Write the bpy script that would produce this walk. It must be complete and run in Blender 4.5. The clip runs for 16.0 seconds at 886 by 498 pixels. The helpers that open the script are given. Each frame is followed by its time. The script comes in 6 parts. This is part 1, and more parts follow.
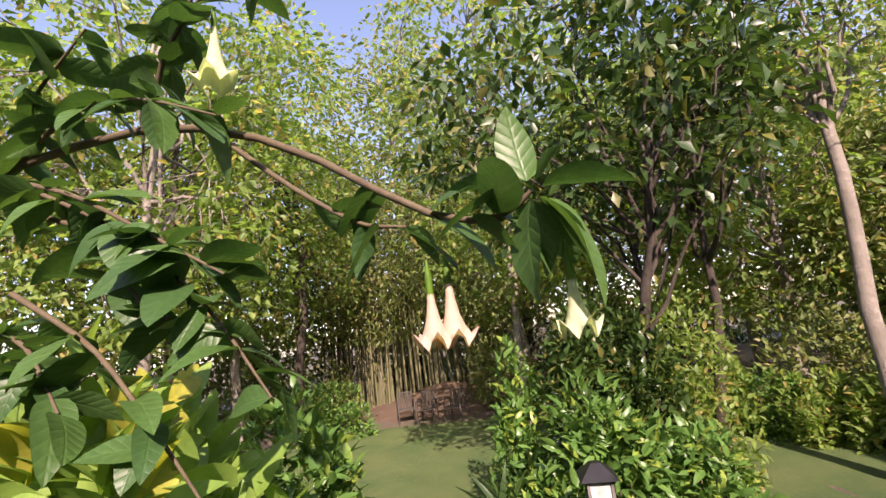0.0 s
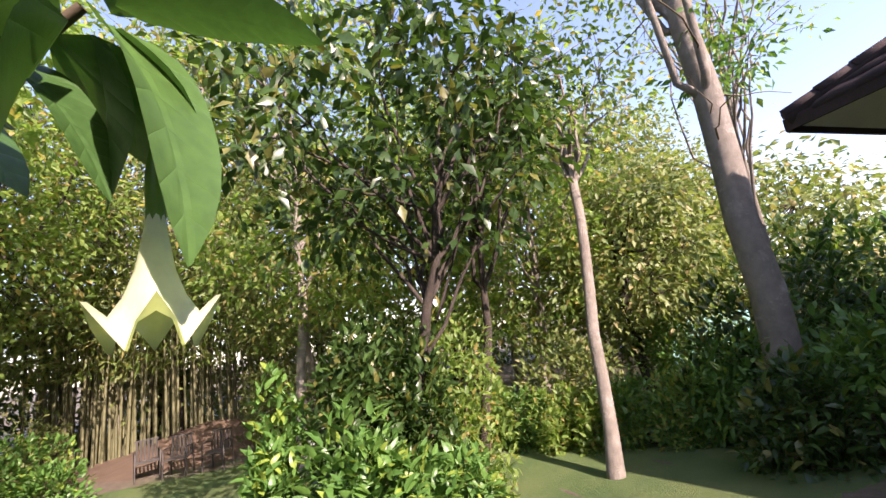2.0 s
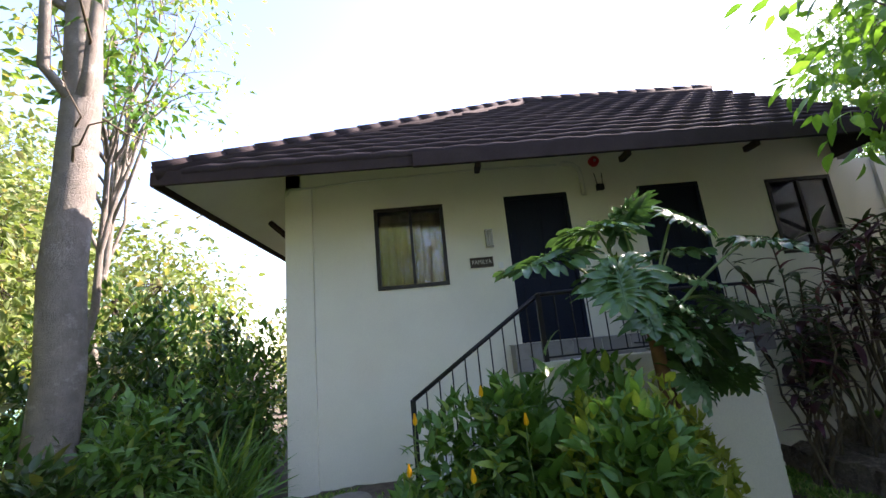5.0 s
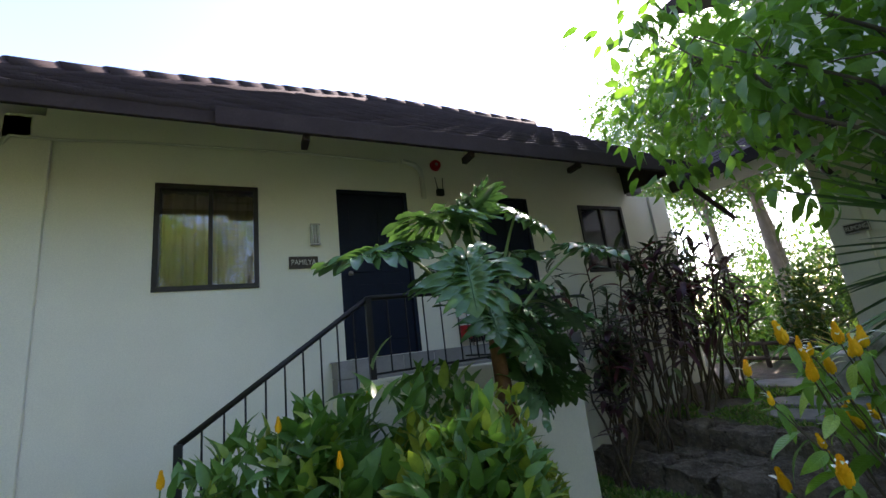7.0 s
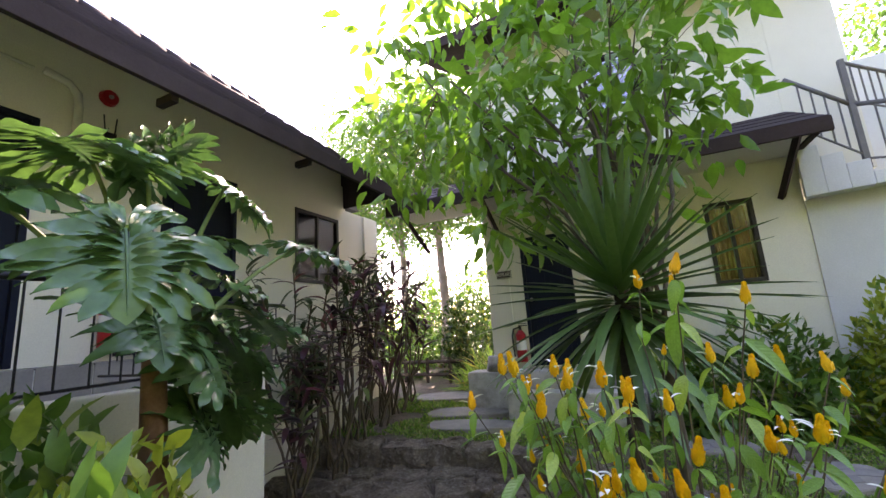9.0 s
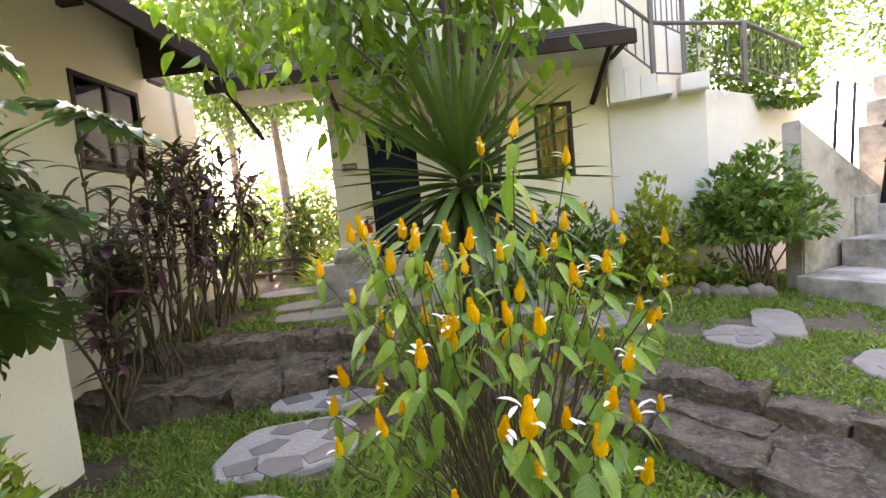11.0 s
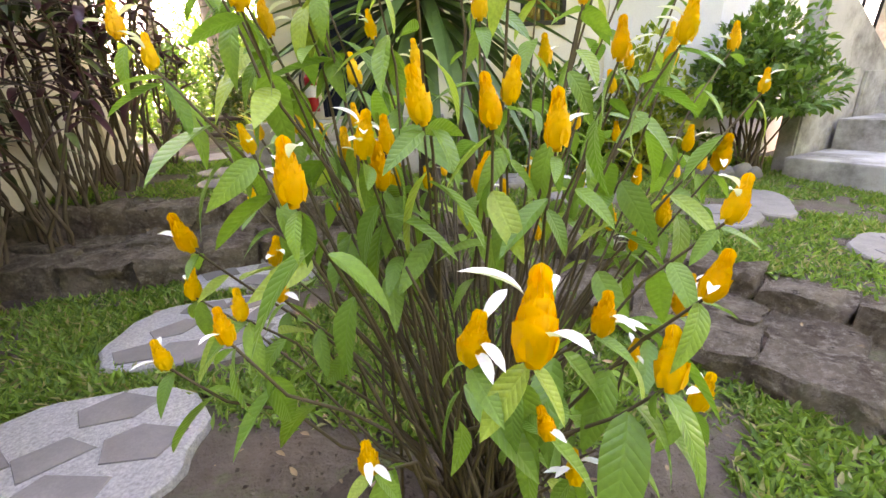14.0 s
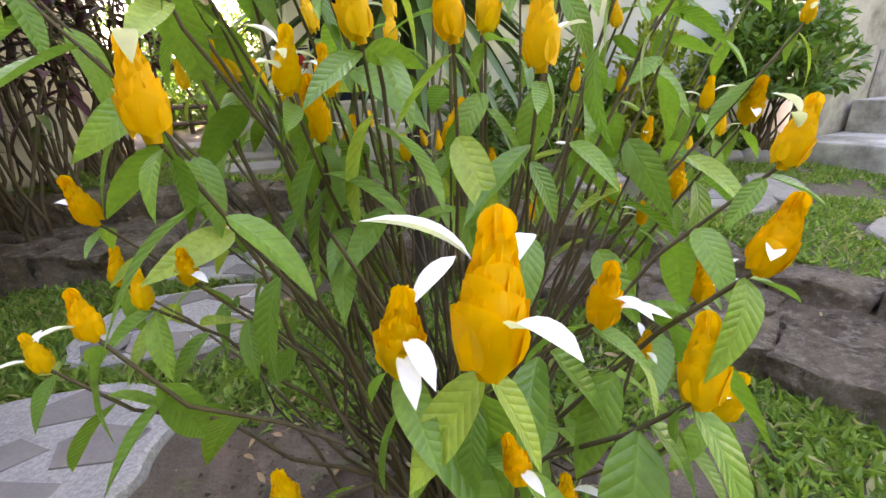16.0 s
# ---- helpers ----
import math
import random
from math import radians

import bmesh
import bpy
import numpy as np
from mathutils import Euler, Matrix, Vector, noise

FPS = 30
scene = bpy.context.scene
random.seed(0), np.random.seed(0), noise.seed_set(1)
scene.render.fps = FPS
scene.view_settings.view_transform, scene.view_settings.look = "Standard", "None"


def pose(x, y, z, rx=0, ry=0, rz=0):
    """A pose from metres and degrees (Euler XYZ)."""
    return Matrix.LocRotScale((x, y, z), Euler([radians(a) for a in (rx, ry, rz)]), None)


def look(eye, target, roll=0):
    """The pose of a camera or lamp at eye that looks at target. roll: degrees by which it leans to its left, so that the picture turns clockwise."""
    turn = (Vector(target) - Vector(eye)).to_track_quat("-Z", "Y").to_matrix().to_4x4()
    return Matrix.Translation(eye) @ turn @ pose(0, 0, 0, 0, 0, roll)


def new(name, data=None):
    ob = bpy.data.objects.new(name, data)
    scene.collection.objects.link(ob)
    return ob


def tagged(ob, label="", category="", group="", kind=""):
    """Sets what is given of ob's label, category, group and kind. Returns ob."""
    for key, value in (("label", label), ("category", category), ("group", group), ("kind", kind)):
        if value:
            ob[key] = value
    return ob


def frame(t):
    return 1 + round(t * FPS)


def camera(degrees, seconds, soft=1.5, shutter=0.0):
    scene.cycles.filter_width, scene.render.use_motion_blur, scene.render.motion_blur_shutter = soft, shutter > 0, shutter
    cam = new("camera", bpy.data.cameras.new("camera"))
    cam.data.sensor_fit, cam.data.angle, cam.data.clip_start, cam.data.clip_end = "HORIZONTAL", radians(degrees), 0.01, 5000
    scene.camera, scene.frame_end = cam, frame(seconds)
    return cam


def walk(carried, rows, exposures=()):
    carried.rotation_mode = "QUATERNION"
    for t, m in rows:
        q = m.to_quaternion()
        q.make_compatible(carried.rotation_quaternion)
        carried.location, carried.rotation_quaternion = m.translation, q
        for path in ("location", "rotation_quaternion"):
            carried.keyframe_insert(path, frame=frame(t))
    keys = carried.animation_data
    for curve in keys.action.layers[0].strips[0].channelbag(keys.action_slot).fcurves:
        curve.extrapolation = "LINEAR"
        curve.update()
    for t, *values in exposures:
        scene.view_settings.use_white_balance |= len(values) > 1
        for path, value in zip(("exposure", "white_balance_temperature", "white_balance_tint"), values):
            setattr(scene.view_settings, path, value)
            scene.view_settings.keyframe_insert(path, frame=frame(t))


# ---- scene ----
cam = camera(93.8, 16.0)
PATH = [
    (0, (0.394, 0.102, 2.038), (0.102, 2.04, 2.438), -7.4),
    (0.5, (0.421, 0.326, 2.038), (0.28, 2.282, 2.431), -7.5),
    (1, (0.48, 0.499, 2.023), (0.55, 2.458, 2.418), -7.6),
    (1.5, (0.6, 0.566, 1.981), (0.912, 2.499, 2.388), -7.6),
    (2, (0.695, 0.651, 1.963), (1.31, 2.512, 2.361), -7.9),
    (2.5, (0.78, 0.791, 1.915), (1.723, 2.51, 2.308), -7.6),
    (3, (1.012, 0.916, 1.818), (2.292, 2.4, 2.217), -6.3),
    (3.5, (1.288, 0.934, 1.849), (2.905, 2.049, 2.228), -5.9),
    (4, (1.526, 0.917, 1.854), (3.383, 1.561, 2.226), -4.9),
    (4.5, (1.8, 0.933, 1.833), (3.753, 1.105, 2.227), -5.0),
    (4.7, (1.886, 0.93, 1.832), (3.842, 0.981, 2.246), -5.2),
    (6.8, (2.738, 0.796, 1.76), (4.538, 0.051, 2.215), -7.0),
    (7, (2.775, 0.738, 1.75), (4.526, -0.117, 2.202), -6.9),
    (7.5, (2.871, 0.582, 1.749), (4.448, -0.565, 2.193), -6.2),
    (8, (3.061, 0.48, 1.77), (4.394, -0.951, 2.187), -4.9),
    (8.5, (3.247, 0.439, 1.791), (4.281, -1.226, 2.185), -4.0),
    (9, (3.276, 0.428, 1.792), (4.062, -1.372, 2.166), -4.1),
    (9.5, (3.263, 0.411, 1.772), (3.85, -1.471, 2.11), -4.6),
    (10, (3.253, 0.412, 1.75), (3.686, -1.528, 1.974), -5.1),
    (10.2, (3.261, 0.402, 1.745), (3.635, -1.558, 1.895), -5.4),
    (12.3, (3.366, 0.331, 1.504), (3.286, -1.604, 1.005), -4.1),
    (12.5, (3.361, 0.292, 1.501), (3.285, -1.636, 0.974), -4.0),
    (13, (3.325, 0.087, 1.465), (3.291, -1.823, 0.874), -3.7),
    (13.5, (3.306, -0.139, 1.409), (3.299, -2.028, 0.753), -3.3),
    (14, (3.3, -0.249, 1.366), (3.297, -2.121, 0.664), -2.7),
    (14.5, (3.297, -0.299, 1.329), (3.28, -2.161, 0.599), -2.3),
    (15, (3.267, -0.339, 1.309), (3.246, -2.196, 0.567), -2.4),
    (15.5, (3.252, -0.366, 1.297), (3.243, -2.224, 0.556), -2.6),
    (16, (3.238, -0.386, 1.276), (3.249, -2.245, 0.537), -3.1),
]
EXPOSURE = [(0, 1.4, 7250, 36), (1.5, 1.68, 6900, 34), (3.0, 1.95, 6850, 34), (4.0, 2.4, 6700, 32), (5.0, 2.4, 6600, 29), (7, 2.35, 6450, 25), (8.2, 2.9, 6800, 31), (9.5, 3.6, 7900, 39), (12.5, 4.3, 9500, 39), (14.5, 4.4, 9200, 39), (16, 4.15, 8900, 37)]
walk(cam, [(t, look(eye, target, roll)) for t, eye, target, roll in PATH], EXPOSURE)


# ---- world, sun, exposure ----
SUN_AZ, SUN_EL = math.atan2(-0.94, 0.33), radians(36)
SUN_DIR = Vector((math.cos(SUN_AZ) * math.cos(SUN_EL), math.sin(SUN_AZ) * math.cos(SUN_EL), math.sin(SUN_EL)))
world = bpy.data.worlds.new("sky")
scene.world = world
world.use_nodes = True
wn = world.node_tree
sky = wn.nodes.new("ShaderNodeTexSky")
sky.sky_type, sky.sun_disc = "NISHITA", False
sky.sun_elevation, sky.sun_rotation = SUN_EL, math.pi / 2 - SUN_AZ
sky.air_density, sky.dust_density, sky.ozone_density = 1.0, 0.8, 1.0
wn.links.new(sky.outputs[0], wn.nodes["Background"].inputs[0])
wn.nodes["Background"].inputs[1].default_value = 0.15
sun = new("sun", bpy.data.lights.new("sun", "SUN"))
sun.data.energy, sun.data.angle, sun.data.color = 4.5, radians(0.6), (1.0, 0.93, 0.80)
sun.matrix_world = look(SUN_DIR * 50, (0, 0, 0))


# ---- materials ----
def nodes_of(name):
    m = bpy.data.materials.new(name)
    m.use_nodes = True
    t = m.node_tree
    return m, t, t.nodes["Principled BSDF"], t.nodes["Material Output"]


def mix_colour(t, fac, a, b):
    n = t.nodes.new("ShaderNodeMix")
    n.data_type = "RGBA"
    for sock, v in ((n.inputs[0], fac), (n.inputs[6], a), (n.inputs[7], b)):
        if hasattr(v, "links"):
            t.links.new(v, sock)
        else:
            sock.default_value = v if isinstance(v, float) else (*v[:3], 1)
    return n.outputs[2]


def noise_of(t, scale, detail=4, rough=0.6, obj=True):
    c = t.nodes.new("ShaderNodeTexCoord")
    n = t.nodes.new("ShaderNodeTexNoise")
    n.inputs["Scale"].default_value, n.inputs["Detail"].default_value, n.inputs["Roughness"].default_value = scale, detail, rough
    if obj:
        t.links.new(c.outputs["Object"], n.inputs["Vector"])
    else:
        g = t.nodes.new("ShaderNodeNewGeometry")
        t.links.new(g.outputs["Position"], n.inputs["Vector"])
    return n.outputs["Fac"]


def ramp(t, fac, lo, hi):
    n = t.nodes.new("ShaderNodeMapRange")
    n.inputs[1].default_value, n.inputs[2].default_value = lo, hi
    t.links.new(fac, n.inputs[0])
    return n.outputs[0]


def bump(t, bsdf, fac, strength, dist=0.01):
    b = t.nodes.new("ShaderNodeBump")
    b.inputs["Strength"].default_value, b.inputs["Distance"].default_value = strength, dist
    t.links.new(fac, b.inputs["Height"])
    t.links.new(b.outputs[0], bsdf.inputs["Normal"])


def surface(name, a, b, rough=0.8, scale=3.0, fine=60.0, bumpy=0.3, dist=0.01, stain=None, stain_at=(0.6, 0.75), metal=0.0, vary=0.0, spec=0.3):
    """Two-scale procedural surface: broad noise a-b, fine grain, stains, relief."""
    m, t, p, _ = nodes_of(name)
    big, small = noise_of(t, scale, obj=False), noise_of(t, fine, 6, 0.7, obj=False)
    col = mix_colour(t, ramp(t, big, 0.3, 0.7), a, b)
    col = mix_colour(t, ramp(t, small, 0.25, 1.25), col, [c * 0.6 for c in a])
    if stain:
        col = mix_colour(t, ramp(t, noise_of(t, scale * 0.45, 8, 0.75, obj=False), *stain_at), col, stain)
    if vary:
        i = t.nodes.new("ShaderNodeObjectInfo")
        col = mix_colour(t, ramp(t, i.outputs["Random"], 0.0, 1.0 / vary), col, [c * 0.35 for c in b])
    t.links.new(col, p.inputs["Base Color"])
    p.inputs["Roughness"].default_value, p.inputs["Metallic"].default_value = rough, metal
    p.inputs["Specular IOR Level"].default_value = spec
    bump(t, p, small, bumpy, dist)
    return m


def leafy(name, a, b, c=None, rough=0.42, through_amount=0.35, glow=1.7, island=True, veins=0.0, fine=25.0):
    """Leaf: glossy upper face, light passing through."""
    m, t, p, out = nodes_of(name)
    if island:
        g = t.nodes.new("ShaderNodeNewGeometry")
        rnd = g.outputs["Random Per Island"]
    else:
        rnd = t.nodes.new("ShaderNodeObjectInfo").outputs["Random"]
    col = mix_colour(t, rnd, a, b)
    if c:
        col = mix_colour(t, ramp(t, rnd, 0.86, 0.9), col, c)
    grain = noise_of(t, fine, 4, 0.6)
    col = mix_colour(t, ramp(t, grain, 0.35, 1.3), col, [x * 0.5 for x in a])
    t.links.new(col, p.inputs["Base Color"])
    p.inputs["Roughness"].default_value = rough
    p.inputs["Specular IOR Level"].default_value = 0.35
    height = grain
    if veins:
        co = t.nodes.new("ShaderNodeTexCoord")
        sep = t.nodes.new("ShaderNodeSeparateXYZ")
        t.links.new(co.outputs["Object"], sep.inputs[0])

        def math_of(op, u, v):
            n = t.nodes.new("ShaderNodeMath")
            n.operation = op
            for sock, val in zip(n.inputs, (u, v)):
                if hasattr(val, "links"):
                    t.links.new(val, sock)
                elif val is not None:
                    sock.default_value = val
            return n.outputs[0]

        ax = math_of("ABSOLUTE", sep.outputs[0], None)
        ph = math_of("MULTIPLY", math_of("SUBTRACT", sep.outputs[1], math_of("MULTIPLY", ax, 0.9)), veins)
        ridge = math_of("POWER", math_of("ABSOLUTE", math_of("SINE", ph, None), None), 0.5)
        rib = math_of("MINIMUM", math_of("MULTIPLY", ax, 40.0), 1.0)
        height = math_of("ADD", math_of("MULTIPLY", ridge, rib), math_of("MULTIPLY", grain, 0.4))
        paler = mix_colour(t, math_of("MULTIPLY", math_of("SUBTRACT", 1.0, math_of("MULTIPLY", ridge, rib)), 0.06), col, [min(1, x * 2.2) for x in b])
        t.links.new(paler, p.inputs["Base Color"])
    bump(t, p, height, 0.35 if veins else 0.25, 0.004)
    tr = t.nodes.new("ShaderNodeBsdfTranslucent")
    bright = t.nodes.new("ShaderNodeVectorMath")
    bright.operation = "MULTIPLY"
    bright.inputs[1].default_value = (glow * 1.02, glow * 1.10, glow * 0.55)
    t.links.new(col, bright.inputs[0])
    t.links.new(bright.outputs[0], tr.inputs["Color"])
    mx = t.nodes.new("ShaderNodeMixShader")
    mx.inputs[0].default_value = through_amount
    t.links.new(p.outputs[0], mx.inputs[1])
    t.links.new(tr.outputs[0], mx.inputs[2])
    t.links.new(mx.outputs[0], out.inputs["Surface"])
    return m


M_WALL = surface("cream_painted_plaster", (0.80, 0.765, 0.63), (0.74, 0.70, 0.57), 0.9, 1.3, 90, 0.15, 0.004, (0.55, 0.52, 0.42), (0.62, 0.95))
M_WHITE = surface("weathered_white_plaster", (0.78, 0.78, 0.75), (0.68, 0.68, 0.65), 0.9, 1.6, 70, 0.3, 0.006, (0.34, 0.33, 0.29), (0.58, 0.80))
M_STEP = surface("stained_painted_concrete", (0.55, 0.53, 0.48), (0.40, 0.38, 0.34), 0.9, 2.4, 60, 0.45, 0.008, (0.13, 0.12, 0.10), (0.44, 0.66))
M_SOFFIT = surface("soffit_paint", (0.72, 0.70, 0.62), (0.66, 0.63, 0.55), 0.9, 2, 60, 0.15, 0.004)
M_ROOF = surface("dark_roof_tile", (0.042, 0.030, 0.031), (0.068, 0.050, 0.050), 0.85, 2.2, 45, 0.5, 0.01, (0.12, 0.10, 0.095), (0.62, 0.9), vary=0.45, spec=0.15)
M_FASCIA = surface("dark_brown_timber", (0.036, 0.023, 0.021), (0.055, 0.037, 0.033), 0.75, 3, 40, 0.4, 0.006, spec=0.15)
M_DOOR = surface("navy_painted_door", (0.010, 0.014, 0.026), (0.014, 0.018, 0.032), 0.6, 2, 30, 0.12, 0.003, spec=0.12)
M_FRAME = surface("dark_bronze_frame", (0.022, 0.018, 0.016), (0.03, 0.024, 0.02), 0.45, 4, 60, 0.2, 0.003)
M_RAIL = surface("black_painted_steel", (0.012, 0.012, 0.014), (0.02, 0.02, 0.022), 0.45, 6, 80, 0.25, 0.003, (0.10, 0.06, 0.04), (0.68, 0.8))
M_GREYRAIL = surface("grey_painted_steel", (0.13, 0.12, 0.115), (0.19, 0.18, 0.17), 0.55, 5, 80, 0.3, 0.003)
M_TILE = surface("grey_step_tile", (0.25, 0.235, 0.22), (0.33, 0.31, 0.29), 0.6, 5, 60, 0.25, 0.004, vary=0.3)
M_STONE, t_, p_, _ = nodes_of("rough_brown_grey_stone")
k_col = mix_colour(t_, ramp(t_, noise_of(t_, 4.5, 8, 0.75, obj=False), 0.36, 0.66), (0.10, 0.072, 0.052), (0.30, 0.245, 0.185))
k_col = mix_colour(t_, ramp(t_, noise_of(t_, 21, 8, 0.8, obj=False), 0.50, 0.68), k_col, (0.40, 0.35, 0.285))
k_col = mix_colour(t_, ramp(t_, noise_of(t_, 13, 6, 0.7, obj=False), 0.58, 0.70), k_col, (0.045, 0.036, 0.028))
k_col = mix_colour(t_, ramp(t_, noise_of(t_, 2.2, 5, 0.7, obj=False), 0.62, 0.78), k_col, (0.10, 0.115, 0.05))
t_.links.new(k_col, p_.inputs["Base Color"])
p_.inputs["Roughness"].default_value = 0.95
p_.inputs["Specular IOR Level"].default_value = 0.2
bump(t_, p_, noise_of(t_, 26, 10, 0.8, obj=False), 1.0, 0.06)
M_COBBLE = surface("river_stone", (0.17, 0.165, 0.16), (0.30, 0.28, 0.255), 0.8, 5, 50, 0.5, 0.008, (0.2, 0.12, 0.09), (0.55, 0.75), vary=0.6)
M_PEBBLE = surface("washed_pebble_concrete", (0.62, 0.60, 0.57), (0.27, 0.26, 0.25), 0.9, 75, 190, 0.9, 0.012, (0.16, 0.15, 0.14), (0.60, 0.75))
M_FLAG = surface("grey_flagstone", (0.20, 0.185, 0.17), (0.28, 0.26, 0.24), 0.85, 6, 70, 0.4, 0.006, (0.15, 0.14, 0.125), (0.6, 0.8), vary=0.3)
M_SLAB = surface("worn_concrete_slab", (0.30, 0.275, 0.24), (0.20, 0.185, 0.16), 0.9, 6, 80, 0.7, 0.01, (0.15, 0.14, 0.115), (0.55, 0.75))
M_BARK = surface("pale_grey_bark", (0.29, 0.255, 0.215), (0.17, 0.145, 0.12), 0.9, 6, 45, 0.9, 0.025, (0.42, 0.39, 0.35), (0.55, 0.7))
M_DARKBARK = surface("dark_brown_bark", (0.045, 0.036, 0.029), (0.09, 0.072, 0.058), 0.95, 8, 50, 0.9, 0.02)
M_PHILTRUNK = surface("red_brown_ringed_stem", (0.14, 0.065, 0.035), (0.24, 0.13, 0.075), 0.8, 14, 80, 0.6, 0.01)
M_SMALLBARK = surface("grey_brown_bark", (0.13, 0.105, 0.08), (0.075, 0.058, 0.045), 0.9, 10, 60, 0.6, 0.01)
M_TWIG = surface("brown_green_stem", (0.085, 0.062, 0.04), (0.13, 0.105, 0.06), 0.8, 20, 120, 0.4, 0.003)
M_GREENSTEM = surface("green_stem", (0.13, 0.20, 0.06), (0.17, 0.25, 0.08), 0.6, 20, 120, 0.2, 0.002)
M_BAMBOO = surface("bamboo_cane", (0.20, 0.19, 0.10), (0.13, 0.13, 0.065), 0.6, 3, 60, 0.2, 0.003, vary=0.5)
M_RED = surface("red_enamel", (0.42, 0.015, 0.02), (0.36, 0.012, 0.016), 0.3, 6, 60, 0.1, 0.002)
M_SIGN = surface("dark_carved_wood", (0.055, 0.042, 0.032), (0.08, 0.06, 0.045), 0.7, 12, 90, 0.5, 0.003)
M_LETTER = surface("cream_letter_paint", (0.62, 0.58, 0.48), (0.55, 0.51, 0.42), 0.7, 20, 90, 0.1, 0.002)
M_PLASTIC = surface("white_plastic", (0.75, 0.74, 0.70), (0.70, 0.69, 0.64), 0.45, 5, 60, 0.05, 0.002)
M_PIPE = surface("painted_conduit", (0.66, 0.63, 0.54), (0.58, 0.55, 0.47), 0.7, 8, 70, 0.1, 0.002)
M_CURTAIN = surface("gold_green_curtain", (0.20, 0.17, 0.085), (0.27, 0.22, 0.10), 0.9, 6, 80, 0.2, 0.004)
M_ORANGECURTAIN = surface("orange_brown_curtain", (0.34, 0.13, 0.055), (0.40, 0.17, 0.075), 0.9, 6, 80, 0.2, 0.004)
# dark base colour standing in for the shade inside the rooms
M_ROOM = surface("room_shade_colour", (0.10, 0.09, 0.08), (0.13, 0.12, 0.10), 0.9, 2, 40, 0.1, 0.004)
M_LAMPGLASS = surface("frosted_lamp_panel", (0.62, 0.62, 0.60), (0.55, 0.55, 0.52), 0.35, 5, 50, 0.05, 0.002)
M_METALPLATE = surface("brushed_metal", (0.42, 0.40, 0.36), (0.30, 0.28, 0.25), 0.35, 10, 90, 0.2, 0.002, metal=0.8)
M_CHAIR = surface("dark_metal_chair", (0.05, 0.045, 0.04), (0.07, 0.06, 0.055), 0.5, 8, 60, 0.2, 0.003)
M_TEAL = surface("teal_mesh_cloth", (0.16, 0.34, 0.32), (0.22, 0.40, 0.38), 0.8, 2, 60, 0.3, 0.005)
M_LITTER = surface("dry_leaf", (0.30, 0.19, 0.09), (0.40, 0.29, 0.17), 0.8, 30, 120, 0.3, 0.003, vary=0.7)
M_BANK = surface("brown_litter_bank", (0.12, 0.08, 0.055), (0.17, 0.115, 0.08), 0.95, 4, 60, 0.9, 0.03)

glass = bpy.data.materials.new("window_glass")
glass.use_nodes = True
gt = glass.node_tree
gp, go = gt.nodes["Principled BSDF"], gt.nodes["Material Output"]
gp.inputs["Base Color"].default_value, gp.inputs["Roughness"].default_value = (0.9, 0.95, 0.93, 1), 0.02
gl, tp, mxg, fr = (gt.nodes.new(k) for k in ("ShaderNodeBsdfGlossy", "ShaderNodeBsdfTransparent", "ShaderNodeMixShader", "ShaderNodeFresnel"))
gl.inputs["Roughness"].default_value, fr.inputs["IOR"].default_value = 0.02, 1.75
gt.links.new(fr.outputs[0], mxg.inputs[0]), gt.links.new(tp.outputs[0], mxg.inputs[1]), gt.links.new(gl.outputs[0], mxg.inputs[2])
gt.links.new(mxg.outputs[0], go.inputs["Surface"])
M_GLASS = glass

L_BUSH = leafy("shrimp_plant_leaf", (0.10, 0.22, 0.04), (0.20, 0.36, 0.06), (0.32, 0.43, 0.08), 0.30, 0.32, 1.5, island=False, fine=14, veins=36.0)
L_TREE = leafy("small_tree_leaf", (0.075, 0.175, 0.025), (0.15, 0.29, 0.04), None, 0.38, 0.42, 1.55)
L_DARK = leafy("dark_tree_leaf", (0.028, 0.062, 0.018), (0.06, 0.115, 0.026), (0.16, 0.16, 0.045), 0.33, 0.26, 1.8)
# L_LIGHT holds sunlight in its leaf colour, L_FAR is the duller shaded version
L_LIGHT = leafy("sun_painted_leaf", (0.11, 0.19, 0.045), (0.25, 0.33, 0.085), (0.36, 0.28, 0.10), 0.45, 0.46, 1.9)
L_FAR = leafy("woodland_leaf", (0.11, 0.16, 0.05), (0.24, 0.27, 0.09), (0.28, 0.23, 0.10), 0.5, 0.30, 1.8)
L_BAMBOO = leafy("bamboo_leaf", (0.11, 0.18, 0.035), (0.21, 0.26, 0.055), (0.34, 0.28, 0.10), 0.5, 0.35, 1.8)
L_SHRUB = leafy("garden_shrub_leaf", (0.065, 0.155, 0.036), (0.125, 0.245, 0.05), (0.22, 0.30, 0.05), 0.36, 0.28, 1.7)
L_YELLOW = leafy("yellow_green_leaf", (0.22, 0.29, 0.04), (0.38, 0.41, 0.06), (0.12, 0.22, 0.04), 0.4, 0.35, 1.5)
L_BIGSHRUB = leafy("pale_broad_leaf", (0.17, 0.30, 0.06), (0.27, 0.40, 0.09), (0.42, 0.40, 0.06), 0.45, 0.4, 1.5)
L_TI = leafy("purple_cordyline_leaf", (0.045, 0.034, 0.042), (0.13, 0.035, 0.06), (0.11, 0.17, 0.04), 0.30, 0.2, 1.4)
L_TI2 = leafy("green_bronze_cordyline_leaf", (0.05, 0.085, 0.035), (0.10, 0.12, 0.05), (0.20, 0.045, 0.07), 0.32, 0.25, 1.5)
L_PHILO = leafy("philodendron_leaf", (0.06, 0.135, 0.05), (0.09, 0.175, 0.065), None, 0.26, 0.16, 1.6, island=False, fine=12)
L_YUCCA = leafy("yucca_blade", (0.055, 0.12, 0.03), (0.085, 0.16, 0.045), None, 0.36, 0.12, 1.5, island=False, fine=18)
